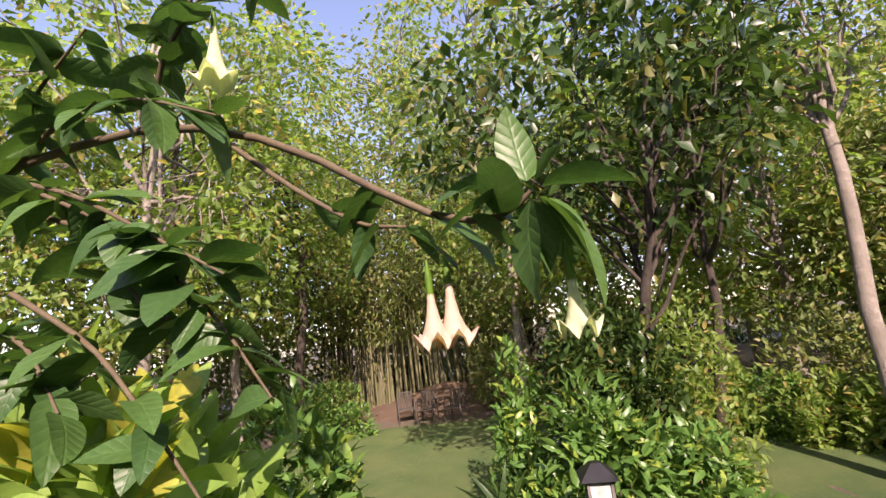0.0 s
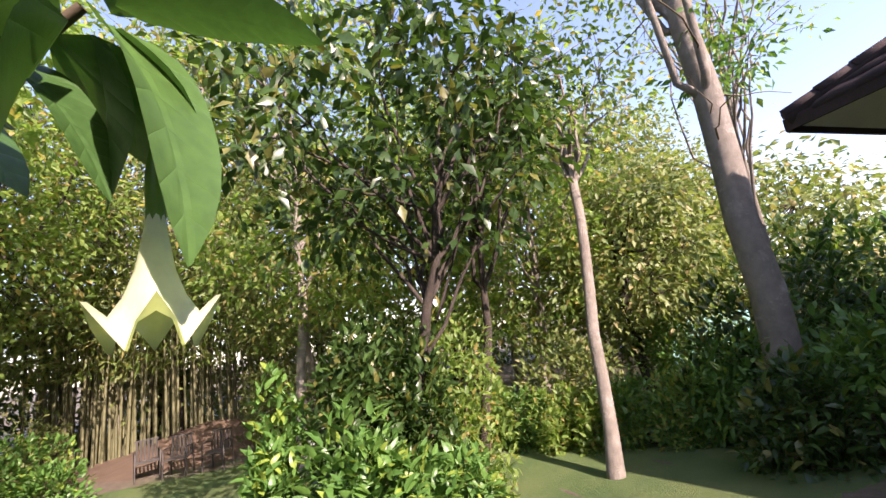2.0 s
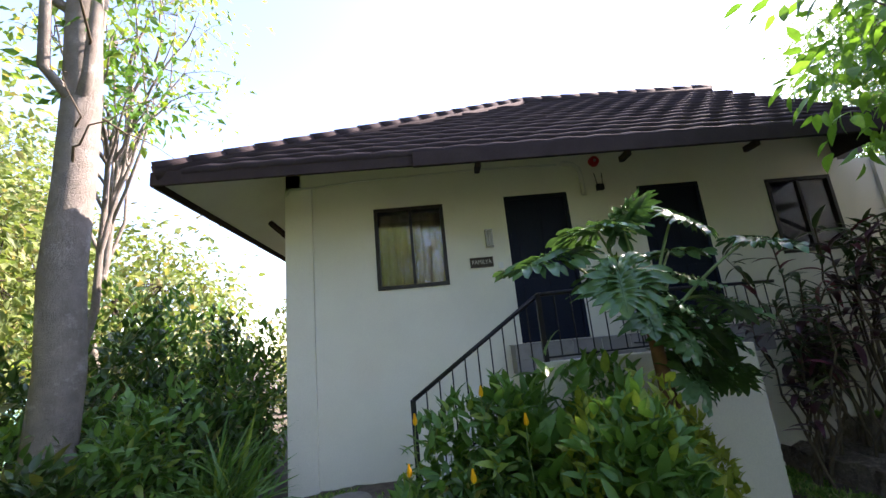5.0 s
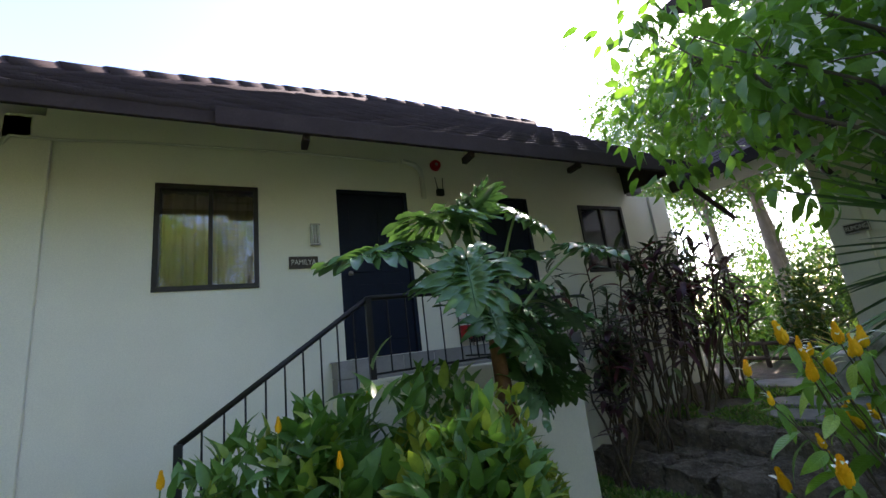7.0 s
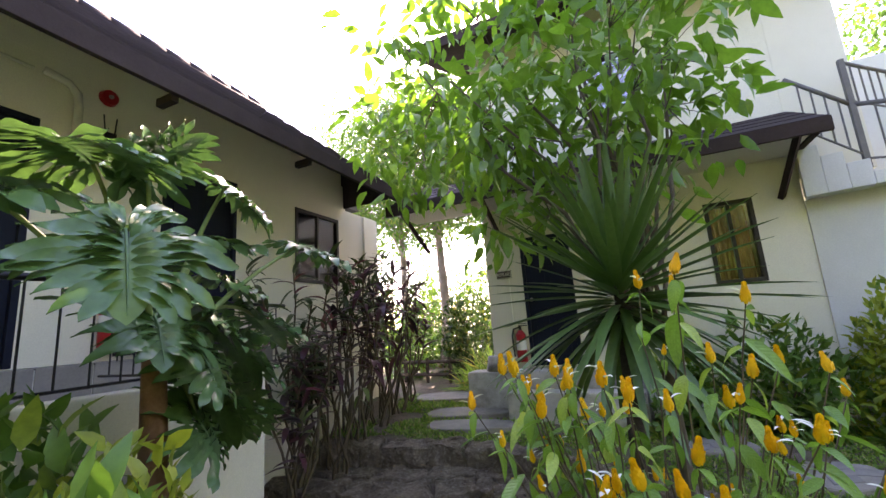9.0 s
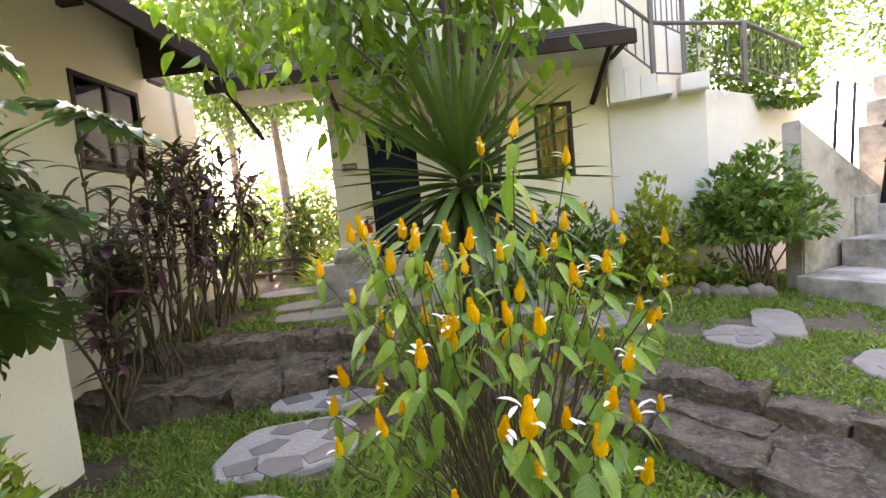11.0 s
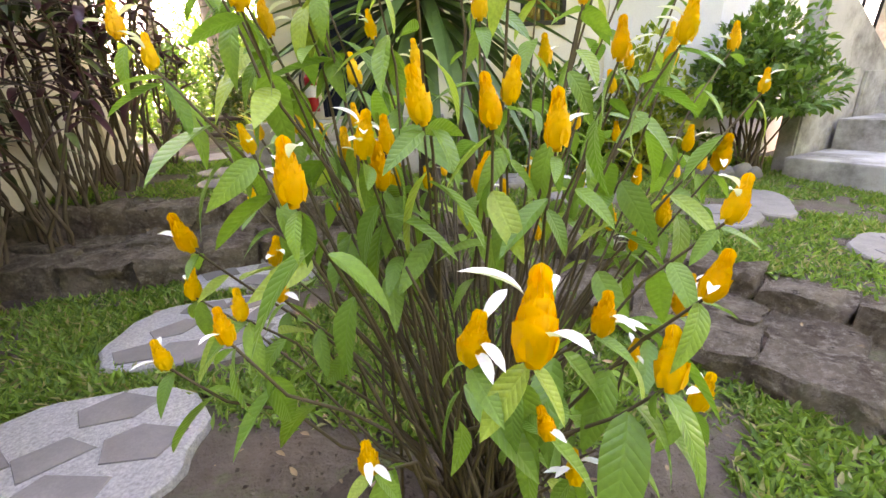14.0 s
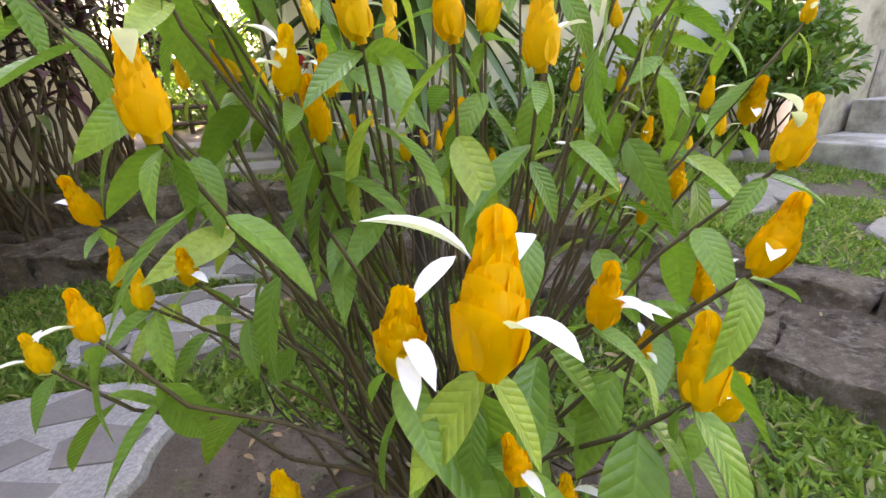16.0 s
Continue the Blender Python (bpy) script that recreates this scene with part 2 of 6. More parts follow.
L_TRUMPET = leafy("angel_trumpet_leaf", (0.035, 0.09, 0.028), (0.07, 0.15, 0.035), None, 0.42, 0.26, 1.5, island=False, fine=14, veins=22.0)
L_GRASS = leafy("grass_blade", (0.08, 0.18, 0.035), (0.28, 0.44, 0.085), (0.40, 0.36, 0.18), 0.6, 0.3, 1.5)
M_BRACT = leafy("golden_bract", (0.92, 0.48, 0.005), (0.95, 0.58, 0.012), None, 0.55, 0.25, 1.0, island=False, fine=40)
M_PETAL = leafy("white_petal", (0.82, 0.82, 0.78), (0.86, 0.86, 0.82), None, 0.5, 0.3, 1.0, island=False, fine=40)
M_PINK = leafy("peach_trumpet", (0.66, 0.46, 0.36), (0.68, 0.49, 0.40), None, 0.6, 0.4, 1.1, island=False, fine=20)
M_CREAM = leafy("cream_trumpet", (0.62, 0.66, 0.42), (0.66, 0.70, 0.48), None, 0.6, 0.45, 1.1, island=False, fine=20)

# soil and turf: one sheet, turf where broad noise says so
M_GROUND, t_, p_, _ = nodes_of("garden_ground")
g_soil = mix_colour(t_, ramp(t_, noise_of(t_, 9, 6, obj=False), 0.3, 0.7), (0.085, 0.063, 0.045), (0.15, 0.115, 0.085))
g_turf = mix_colour(t_, ramp(t_, noise_of(t_, 45, 6, obj=False), 0.3, 0.7), (0.055, 0.09, 0.025), (0.11, 0.145, 0.045))
g_col = mix_colour(t_, ramp(t_, noise_of(t_, 1.6, 8, 0.7, obj=False), 0.50, 0.66), g_soil, g_turf)
t_.links.new(g_col, p_.inputs["Base Color"])
p_.inputs["Roughness"].default_value = 0.95
bump(t_, p_, noise_of(t_, 60, 6, obj=False), 0.9, 0.03)


M_LAWN, t_, p_, _ = nodes_of("mown_lawn")
l_col = mix_colour(t_, ramp(t_, noise_of(t_, 1.2, 6, obj=False), 0.35, 0.7), (0.065, 0.125, 0.028), (0.13, 0.17, 0.05))
l_col = mix_colour(t_, ramp(t_, noise_of(t_, 38, 6, 0.75, obj=False), 0.45, 0.9), l_col, (0.035, 0.06, 0.018))
t_.links.new(l_col, p_.inputs["Base Color"])
p_.inputs["Roughness"].default_value = 0.95
bump(t_, p_, noise_of(t_, 70, 6, obj=False), 1.0, 0.04)


# ---- mesh helpers ----
def link_mesh(name, me, parent=None, label=""):
    ob = new(name, me)
    if parent:
        ob.parent = parent
    return tagged(ob, label) if label else ob


def from_bm(name, bm, mat, smooth=False):
    me = bpy.data.meshes.new(name)
    bm.normal_update()
    bm.to_mesh(me)
    bm.free()
    me.materials.append(mat)
    if smooth:
        me.polygons.foreach_set("use_smooth", [True] * len(me.polygons))
    return me


def part(name, bm, mat, parent, label="", smooth=False):
    return link_mesh(name, from_bm(name, bm, mat, smooth), parent, label)


def from_np(name, V, F, mat, smooth=False):
    """Mesh from a vertex array and an (n, k) face array, k = 3 or 4."""
    V, F = np.asarray(V, dtype=np.float32), np.asarray(F, dtype=np.int32)
    me = bpy.data.meshes.new(name)
    k = F.shape[1]
    me.vertices.add(len(V)), me.loops.add(F.size), me.polygons.add(len(F))
    me.vertices.foreach_set("co", V.ravel())
    me.loops.foreach_set("vertex_index", F.ravel())
    me.polygons.foreach_set("loop_start", np.arange(0, F.size, k, dtype=np.int32))
    me.update(calc_edges=True)
    if smooth:
        me.polygons.foreach_set("use_smooth", np.ones(len(F), dtype=bool))
    me.materials.append(mat)
    return me


def thing(name, label, category, at=(0, 0, 0), rz=0, group="", kind=""):
    ob = new(name)
    ob.matrix_world = pose(*at, 0, 0, rz)
    return tagged(ob, label, category, group, kind)


def box_bm(bm, lo, hi, bevel=0.0, m=None):
    lo, hi = Vector(lo), Vector(hi)
    r = bmesh.ops.create_cube(bm, size=1, matrix=Matrix.Translation((lo + hi) / 2) @ Matrix.Diagonal((*(hi - lo), 1)))
    if bevel:
        es = list({e for v in r["verts"] for e in v.link_edges})
        r2 = bmesh.ops.bevel(bm, geom=es, offset=bevel, segments=2, affect="EDGES", profile=0.6)
        vs = list({v for f in r2["faces"] for v in f.verts} | {v for v in r["verts"] if v.is_valid})
    else:
        vs = r["verts"]
    if m:
        bmesh.ops.transform(bm, matrix=m, verts=vs)
    return vs


def box(name, lo, hi, mat, parent=None, bevel=0.006, label=""):
    bm = bmesh.new()
    box_bm(bm, lo, hi, bevel)
    return part(name, bm, mat, parent, label)


def cyl_bm(bm, a, b, r0, r1=None, n=10):
    a, b = Vector(a), Vector(b)
    d = b - a
    m = Matrix.Translation((a + b) / 2) @ d.to_track_quat("Z", "Y").to_matrix().to_4x4()
    bmesh.ops.create_cone(bm, cap_ends=True, segments=n, radius1=r0, radius2=r0 if r1 is None else r1, depth=d.length, matrix=m)


def tube(pts, radii, n=7):
    """Tapered tube along points: vertices and quads."""
    pts = np.asarray(pts, dtype=float)
    radii = np.broadcast_to(np.asarray(radii, dtype=float), (len(pts),))
    tan = np.gradient(pts, axis=0)
    tan /= np.linalg.norm(tan, axis=1)[:, None] + 1e-9
    ref = np.where(np.abs(tan[:, 2:3]) > 0.9, [[1.0, 0, 0]], [[0, 0, 1.0]])
    u = np.cross(tan, ref)
    u /= np.linalg.norm(u, axis=1)[:, None] + 1e-9
    w = np.cross(tan, u)
    a = np.arange(n) * 2 * np.pi / n
    V = pts[:, None] + radii[:, None, None] * (u[:, None] * np.cos(a)[None, :, None] + w[:, None] * np.sin(a)[None, :, None])
    V = V.reshape(-1, 3)
    i, j = np.meshgrid(np.arange(len(pts) - 1), np.arange(n), indexing="ij")
    q = np.stack([i * n + j, i * n + (j + 1) % n, (i + 1) * n + (j + 1) % n, (i + 1) * n + j], -1).reshape(-1, 4)
    return V, q


def join_np(items):
    V, F, o = [], [], 0
    for v, f in items:
        V.append(v), F.append(np.asarray(f) + o)
        o += len(v)
    return np.concatenate(V), np.concatenate(F)


def blade(length=1.0, width=0.3, segs=4, fold=0.12, droop=0.25, peak=0.4, tip=1.0, wave=0.0):
    """One leaf along +y, folded on its midrib, drooping towards its tip."""
    V, F = [], []
    for i in range(segs + 1):
        s = i / segs
        w = width / 2 * (math.sin(math.pi * s ** (math.log(0.5) / math.log(peak))) ** (0.8 * tip) if 0 < s < 1 else 0.02)
        y, z = length * s, -droop * length * s * s
        k = wave * length * math.sin(9 * s)
        V += [(-w, y, z + fold * w * 2 + k), (0, y, z), (w, y, z + fold * w * 2 - k)]
        if i:
            a, b = 3 * (i - 1), 3 * i
            F += [(a, a + 1, b + 1, b), (a + 1, a + 2, b + 2, b + 1)]
    return np.array(V), np.array(F)


def diamond(length=1.0, width=0.45, droop=0.2):
    V = np.array([(0, 0, 0), (-width / 2, length * 0.42, 0.06 * length), (0, length, -droop * length), (width / 2, length * 0.42, 0.06 * length)])
    return V, np.array([(0, 1, 2), (0, 2, 3)])


def bases(D, rng, tilt=0.5):
    """Frames whose y goes along D and whose z is roughly up."""
    D = D / (np.linalg.norm(D, axis=1)[:, None] + 1e-9)
    up = np.array([0, 0, 1.0]) + rng.normal(0, tilt, D.shape)
    X = np.cross(D, up)
    X /= np.linalg.norm(X, axis=1)[:, None] + 1e-9
    Z = np.cross(X, D)
    return np.stack([X, D, Z], axis=2)


def scatter(template, P, D, S, rng, tilt=0.5):
    tv, tf = template
    B = bases(D, rng, tilt)
    V = np.einsum("nij,vj->nvi", B, tv) * S[:, None, None] + P[:, None]
    F = tf[None] + (np.arange(len(P)) * len(tv))[:, None, None]
    return V.reshape(-1, 3), F.reshape(-1, tf.shape[1])


def in_ball(rng, n, hollow=0.0):
    d = rng.normal(size=(n, 3))
    d /= np.linalg.norm(d, axis=1)[:, None]
    return d * (hollow + (1 - hollow) * rng.random(n) ** 0.4)[:, None]


def curve_path(a, b, rng, bend=0.15, n=6, wobble=0.018):
    a, b = np.asarray(a, float), np.asarray(b, float)
    s = np.linspace(0, 1, n)[:, None]
    L = np.linalg.norm(b - a)
    off = rng.normal(0, bend * L, 3)
    wig = rng.normal(0, wobble * L, (n, 3))
    wig[0] = wig[-1] = 0
    return a + (b - a) * s + off * (s * (1 - s)) * 2 + wig


def tree(name, label, base, top, r0, crown_c, crown_r, n_limbs, n_clumps, per, leaf, leaf_mat, bark, seed, clump=0.4, category="tree", limb_r=0.05, trunk_end=0.35, droop=-0.15, group="", bend=0.03, hollow=0.3, fork=0.5, wobble=0.006):
    """Tree: tapered trunk, limbs to points in the crown, twigs and clumps of leaves."""
    rng = np.random.default_rng(seed)
    base, top, cc, cr = (np.asarray(v, float) for v in (base, top, crown_c, crown_r))
    ob = thing(name, label, category, base, group=group)
    path = curve_path(base, top, rng, bend, 9, wobble)
    rad = np.linspace(r0, r0 * trunk_end, 9)
    rad[0] *= 1.25
    link_mesh("trunk", from_np("trunk", *tube(path - base, rad, 10), bark, True), ob)
    ends = cc + in_ball(rng, n_limbs, 0.45) * cr * 0.8
    twigs, tips = [], []
    for e in ends:
        s = fork + (1 - fork) * rng.random()
        st = path[min(8, round(s * 8))]
        lp = curve_path(st, e, rng, 0.12, 7)
        limb = link_mesh("limb", from_np("limb", *tube(lp - base, np.linspace(limb_r, limb_r * 0.25, 7), 6), bark, True), ob)
        tips.append(lp[3:])
    tips = np.concatenate(tips)
    C = cc + in_ball(rng, n_clumps, hollow) * cr
    for c in C[:160]:
        k = tips[np.argmin(((tips - c) ** 2).sum(1))]
        twigs.append(tube(curve_path(k, c, rng, 0.12, 4) - base, np.linspace(limb_r * 0.28, limb_r * 0.09, 4), 4))
    if twigs:
        tagged(link_mesh("twig_mass", from_np("twig_mass", *join_np(twigs), bark, True), ob), kind="stuff")
    n = n_clumps * per
    own = np.repeat(C, per, 0)
    off = rng.normal(0, clump, (n, 3)) * [1, 1, 0.7]
    D = off + rng.normal(0, 0.25, (n, 3)) * clump * 2 + [0, 0, droop * clump * 3]
    S = rng.uniform(0.65, 1.25, n)
    V, F = scatter(leaf, own + off - base, D, S, rng, 0.55)
    tagged(link_mesh("crown", from_np("crown", V, F, leaf_mat), ob), kind="stuff")
    return ob


def bush(name, label, at, radii, n, leaf, leaf_mat, seed, stems=14, category="shrub", tilt=0.5, lumps=9, group="", stem_mat=None, lift=0.0, up=0.25):
    """Shrub: stems fanning from the ground, leaves in lumps on an uneven dome."""
    rng = np.random.default_rng(seed)
    ob = thing(name, label, category, at, group=group)
    r = np.asarray(radii, float)
    lc = in_ball(rng, lumps, 0.55)
    lc[:, 2] = np.abs(lc[:, 2])
    base = np.concatenate([lc * 0.72, [[0, 0, 0.35]]])
    size = np.concatenate([rng.uniform(0.32, 0.5, lumps), [0.6]])
    k = rng.integers(0, lumps + 1, n)
    d = in_ball(rng, n, 0.75)
    P = (base[k] + d * size[k][:, None]) * r
    P[:, 2] = np.maximum(P[:, 2], 0.03) + lift
    D = d * r / r.max() + rng.normal(0, 0.45, (n, 3)) + [0, 0, up]
    V, F = scatter(leaf, P, D, rng.uniform(0.6, 1.25, n), rng, tilt)
    tagged(link_mesh("foliage", from_np("foliage", V, F, leaf_mat), ob), kind="stuff")
    for i in range(stems):
        e = base[i % (lumps + 1)] * r * 0.95 + rng.normal(0, 0.05, 3)
        e[2] = max(e[2], 0.1) + lift
        s = np.array([rng.normal(0, 0.1 * r[0]), rng.normal(0, 0.1 * r[1]), -0.04])
        link_mesh("stem", from_np("stem", *tube(curve_path(s, e, rng, 0.1, 6), np.linspace(0.012, 0.005, 6) * (1 + r[2] * 0.4), 5), stem_mat or M_TWIG, True), ob)
    return ob


# ---- ground ----
UPPER = np.array([(8.8, -3.45), (7.4, -3.7), (6.1, -4.05), (4.8, -4.25), (3.4, -3.9), (1.74, -2.95), (0.66, -1.81), (-0.1, -0.55), (-1.7, 1.05)])
LOWER = np.array([(8.8, -2.9), (7, -3.15), (5.6, -3.28), (4.7, -3.7), (3.4, -3.35), (2.11, -2.5), (1.2, -1.35), (0.35, -0.15), (-1.2, 1.45)])


def edge_y(line, x):
    order = np.argsort(line[:, 0])
    return np.interp(x, line[order, 0], line[order, 1])


def upper_z(x, y):
    return 0.5 + 0.047 * (np.clip(x, -3, 8) - 5) - 0.047 * (np.clip(y, -8.5, 3) + 4.4)


def lower_z(x, y):
    z = 0.10 - 0.05 * np.clip(4 - x, 0, 2.5) + 0.14 * np.clip((y - 0.0) / 1.5, 0, 1) * np.clip((x + 1) / 2, 0, 1)
    return z - 0.40 * np.clip((y - 2.2) / 3.6, 0, 1) - 0.06 * np.clip((y - 6) / 5, 0, 1)


def ground_z(x, y):
    x, y = np.asarray(x, float), np.asarray(y, float)
    u, l = upper_z(x, y), lower_z(x, y)
    mid = l * 0.45 + u * 0.55 - 0.02
    a = np.clip((y - edge_y(UPPER, x)) / 0.10, 0, 1)
    b = np.clip((y - edge_y(LOWER, x)) / 0.10, 0, 1)
    return u * (1 - a) + (mid * (1 - b) + l * b) * a


def gz(x, y):
    return float(ground_z(x, y))


gx = np.unique(np.concatenate([[-600, -200, -80, -40], np.arange(-24, 28, 1.0), np.arange(-2.5, 9.0, 0.09), [40, 80, 200, 600]]))
gy = np.unique(np.concatenate([[-600, -200, -80, -40], np.arange(-24, 32, 1.0), np.arange(-6.5, 3.0, 0.09), [40, 80, 200, 600]]))
GX, GY = np.meshgrid(gx, gy, indexing="ij")
rng0 = np.random.default_rng(3)
GZ = ground_z(GX, GY) + rng0.normal(0, 0.006, GX.shape)
gi, gj = np.meshgrid(np.arange(len(gx) - 1), np.arange(len(gy) - 1), indexing="ij")
n_ = len(gy)
gq = np.stack([gi * n_ + gj, (gi + 1) * n_ + gj, (gi + 1) * n_ + gj + 1, gi * n_ + gj + 1], -1).reshape(-1, 4)
tagged(link_mesh("ground", from_np("ground", np.stack([GX, GY, GZ], -1).reshape(-1, 3), gq, M_GROUND, True)), "patchy turf and brown soil on a stepped garden slope", "ground", kind="structure")


lx, ly = np.arange(-7.5, 8.6, 0.25), np.arange(3.4, 13.1, 0.25)
LX, LY = np.meshgrid(lx, ly, indexing="ij")
LZ = ground_z(LX, LY) + 0.022
rim = (LX < -7.2) | (LX > 8.2) | (LY < 3.6) | (LY > 12.8)
LZ = np.where(rim, LZ - 0.06, LZ)
li, lj = np.meshgrid(np.arange(len(lx) - 1), np.arange(len(ly) - 1), indexing="ij")
m_ = len(ly)
lq = np.stack([li * m_ + lj, (li + 1) * m_ + lj, (li + 1) * m_ + lj + 1, li * m_ + lj + 1], -1).reshape(-1, 4)
tagged(link_mesh("lawn", from_np("lawn", np.stack([LX, LY, LZ], -1).reshape(-1, 3), lq, M_LAWN, True)), "mown green lawn between the shrubs and the bamboo", "lawn", kind="structure")


# ---- buildings ----
def wall_run(name, label, p, q, z0, z1, thick, openings, mat, group=""):
    """Wall from p to q (plan), thickness to the left of the run; openings (s0, s1, z0, z1) along it."""
    p, q = Vector((*p, 0)), Vector((*q, 0))
    d = (q - p).normalized()
    L = (q - p).length
    m = Matrix.Translation(p) @ Matrix(((d.x, -d.y, 0, 0), (d.y, d.x, 0, 0), (0, 0, 1, 0), (0, 0, 0, 1)))
    ss = sorted({0, L, *[o[0] for o in openings], *[o[1] for o in openings]})
    bm = bmesh.new()
    for a, b in zip(ss, ss[1:]):
        zs, here = [z0], sorted((o for o in openings if o[0] < (a + b) / 2 < o[1]), key=lambda o: o[2])
        cur = z0
        for o in here:
            if o[2] > cur:
                box_bm(bm, (a, 0, cur), (b, thick, o[2]), 0, m)
            cur = o[3]
        if z1 > cur:
            box_bm(bm, (a, 0, cur), (b, thick, z1), 0, m)
    bmesh.ops.remove_doubles(bm, verts=bm.verts, dist=0.0005)
    ob = part(name, bm, mat, None)
    return tagged(ob, label, "wall", group, "structure"), m


X1 = 7.587
wall_run("wall_cottage_front", "cream painted plaster wall of a raised cottage", (X1, -6.2), (X1, 2.80), -0.1, 4.35, -0.2,
         [(0.0, 0.9, 3.92, 4.35), (6.2 + 0.62, 6.2 + 1.59, 2.585, 3.73), (6.2 - 1.17, 6.2 - 0.255, 1.72, 3.766), (6.2 - 3.11, 6.2 - 2.20, 1.72, 3.766), (6.2 - 5.084, 6.2 - 4.10, 2.59, 3.70)], M_WALL)
wall_run("wall_cottage_north", "cream painted plaster end wall of the cottage", (X1, 2.80), (14.0, 2.80), -0.3, 4.35, -0.2, [], M_WALL)
wall_run("wall_cottage_south", "cream plaster south end wall of the cottage", (X1, -6.2), (14.0, -6.2), -0.1, 3.92, 0.2, [], M_WALL)
wall_run("wall_cottage_back", "plain back wall of the cottage", (14.0, -6.2), (14.0, 2.80), -0.3, 4.35, -0.2, [], M_WALL)
tagged(box("pilaster", (X1 - 0.05, 2.43, -0.1), (X1, 2.80, 4.10), M_WALL, bevel=0.008), "cream plaster corner pilaster", "pilaster", kind="structure")
tagged(box("pilaster", (X1 - 0.05, -6.2, 0.3), (X1, -5.78, 3.91), M_WALL, bevel=0.008), "cream plaster corner pilaster", "pilaster", kind="structure")
for y0, y1, zt in ((-5.2, 2.2, 4.60), (2.2, 2.5, 4.47), (2.5, 2.79, 4.38)):
    tagged(box("frieze", (X1 + 0.001, y0, 4.351 if zt > 4.4 else 4.34), (X1 + 0.19, y1, zt), M_WALL, bevel=0), "cream plaster wall band under the eave", "wall", kind="structure")
# added boxes close the room against light leaks, their colour holds its shade
tagged(box("room_back", (X1 + 1.6, -5.95, 1.6), (X1 + 1.7, 2.7, 4.3), M_ROOM), "added inside wall of the cottage, coloured dark for room shade", "wall", kind="structure")
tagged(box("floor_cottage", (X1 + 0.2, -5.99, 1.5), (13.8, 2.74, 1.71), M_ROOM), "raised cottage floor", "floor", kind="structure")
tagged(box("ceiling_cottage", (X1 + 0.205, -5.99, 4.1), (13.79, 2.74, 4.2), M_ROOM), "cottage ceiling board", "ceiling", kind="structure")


def window(name, label, m, w, h, bars, curtain=None, parts_of=None, gather=0.5):
    """Window in the local x-z plane of m, glass at y = 0, depth to +y."""
    ob = new(name)
    ob.matrix_world = m
    tagged(ob, label, "window", kind="structure")
    f = 0.05
    for lo, hi in (((0, -0.03, 0), (w, 0.08, f)), ((0, -0.03, h - f), (w, 0.08, h)), ((0, -0.028, f), (f, 0.08, h - f)), ((w - f, -0.028, f), (w, 0.08, h - f))):
        box("window_frame", lo, hi, M_FRAME, ob, 0.004)
    xs = [f] + [w * b for b in bars] + [w - f]
    for b in bars:
        box("mullion", (w * b - 0.02, -0.015, f), (w * b + 0.02, 0.06, h - f), M_FRAME, ob, 0.003)
    for a, b in zip(xs, xs[1:]):
        p = box("pane", (a, 0.015, f), (b, 0.021, h - f), M_GLASS, ob, 0)
        p.visible_shadow = False
    if curtain:
        n = 60
        u = np.linspace(0, 1, n)
        rows = []
        for z in (f, h - f):
            rows.append(np.stack([f + u * (w - 2 * f), 0.16 + 0.03 * np.sin(u * 46) + 0.012 * np.sin(u * 101), np.full(n, z)], -1))
        V = np.concatenate(rows)
        F = np.array([(i, i + 1, n + i + 1, n + i) for i in range(n - 1)])
        cur = link_mesh("curtain", from_np("curtain", V, F, curtain, True), ob)
        sol = cur.modifiers.new("cloth", "SOLIDIFY")
        sol.thickness = 0.004
    return ob


TOX = Matrix(((0, 1, 0, 0), (-1, 0, 0, 0), (0, 0, 1, 0), (0, 0, 0, 1)))   # local x runs along -y, depth along +x
TOY = Matrix(((-1, 0, 0, 0), (0, -1, 0, 0), (0, 0, 1, 0), (0, 0, 0, 1)))  # local x runs along -x, depth along -y
window("window_1", "dark framed sliding window with gold curtains reflecting trees", Matrix.Translation((X1 + 0.01, 1.59, 2.585)) @ TOX, 0.97, 1.145, [0.52], M_CURTAIN)
window("window_3", "dark framed window with orange brown curtains", Matrix.Translation((X1 + 0.01, -4.10, 2.59)) @ TOX, 0.984, 1.11, [0.5], M_ORANGECURTAIN)


def door(name, label, m, w, h):
    ob = new(name)
    ob.matrix_world = m
    tagged(ob, label, "door", kind="structure")
    for lo, hi in (((0, -0.012, 0), (0.05, 0.12, h)), ((w - 0.05, -0.012, 0), (w, 0.12, h)), ((0.05, -0.012, h - 0.05), (w - 0.05, 0.12, h))):
        box("door_frame", lo, hi, M_DOOR, ob, 0.004)
    leaf = box("door_leaf", (0.05, 0.03, 0.005), (w - 0.05, 0.075, h - 0.05), M_DOOR, ob, 0.003)
    for z0, z1 in ((0.18, 0.85), (1.0, h - 0.25)):
        for x0, x1 in ((0.14, w / 2 - 0.04), (w / 2 + 0.04, w - 0.14)):
            box("panel", (x0, 0.018, z0), (x1, 0.032, z1), M_DOOR, ob, 0.006)
    bm = bmesh.new()
    cyl_bm(bm, (0.11, 0.03, 0.98), (0.11, -0.03, 0.98), 0.014)
    bmesh.ops.create_uvsphere(bm, u_segments=12, v_segments=8, radius=0.03, matrix=Matrix.Translation((0.11, -0.045, 0.98)))
    part("door_handle", bm, M_METALPLATE, ob, "round metal door knob", True)
    return ob


door("door_1", "closed dark navy panelled door in a plaster wall", Matrix.Translation((X1 + 0.01, -0.255, 1.72)) @ TOX, 0.915, 2.046)
door("door_2", "closed dark navy door further along the cottage", Matrix.Translation((X1 + 0.01, -2.20, 1.72)) @ TOX, 0.91, 2.046)


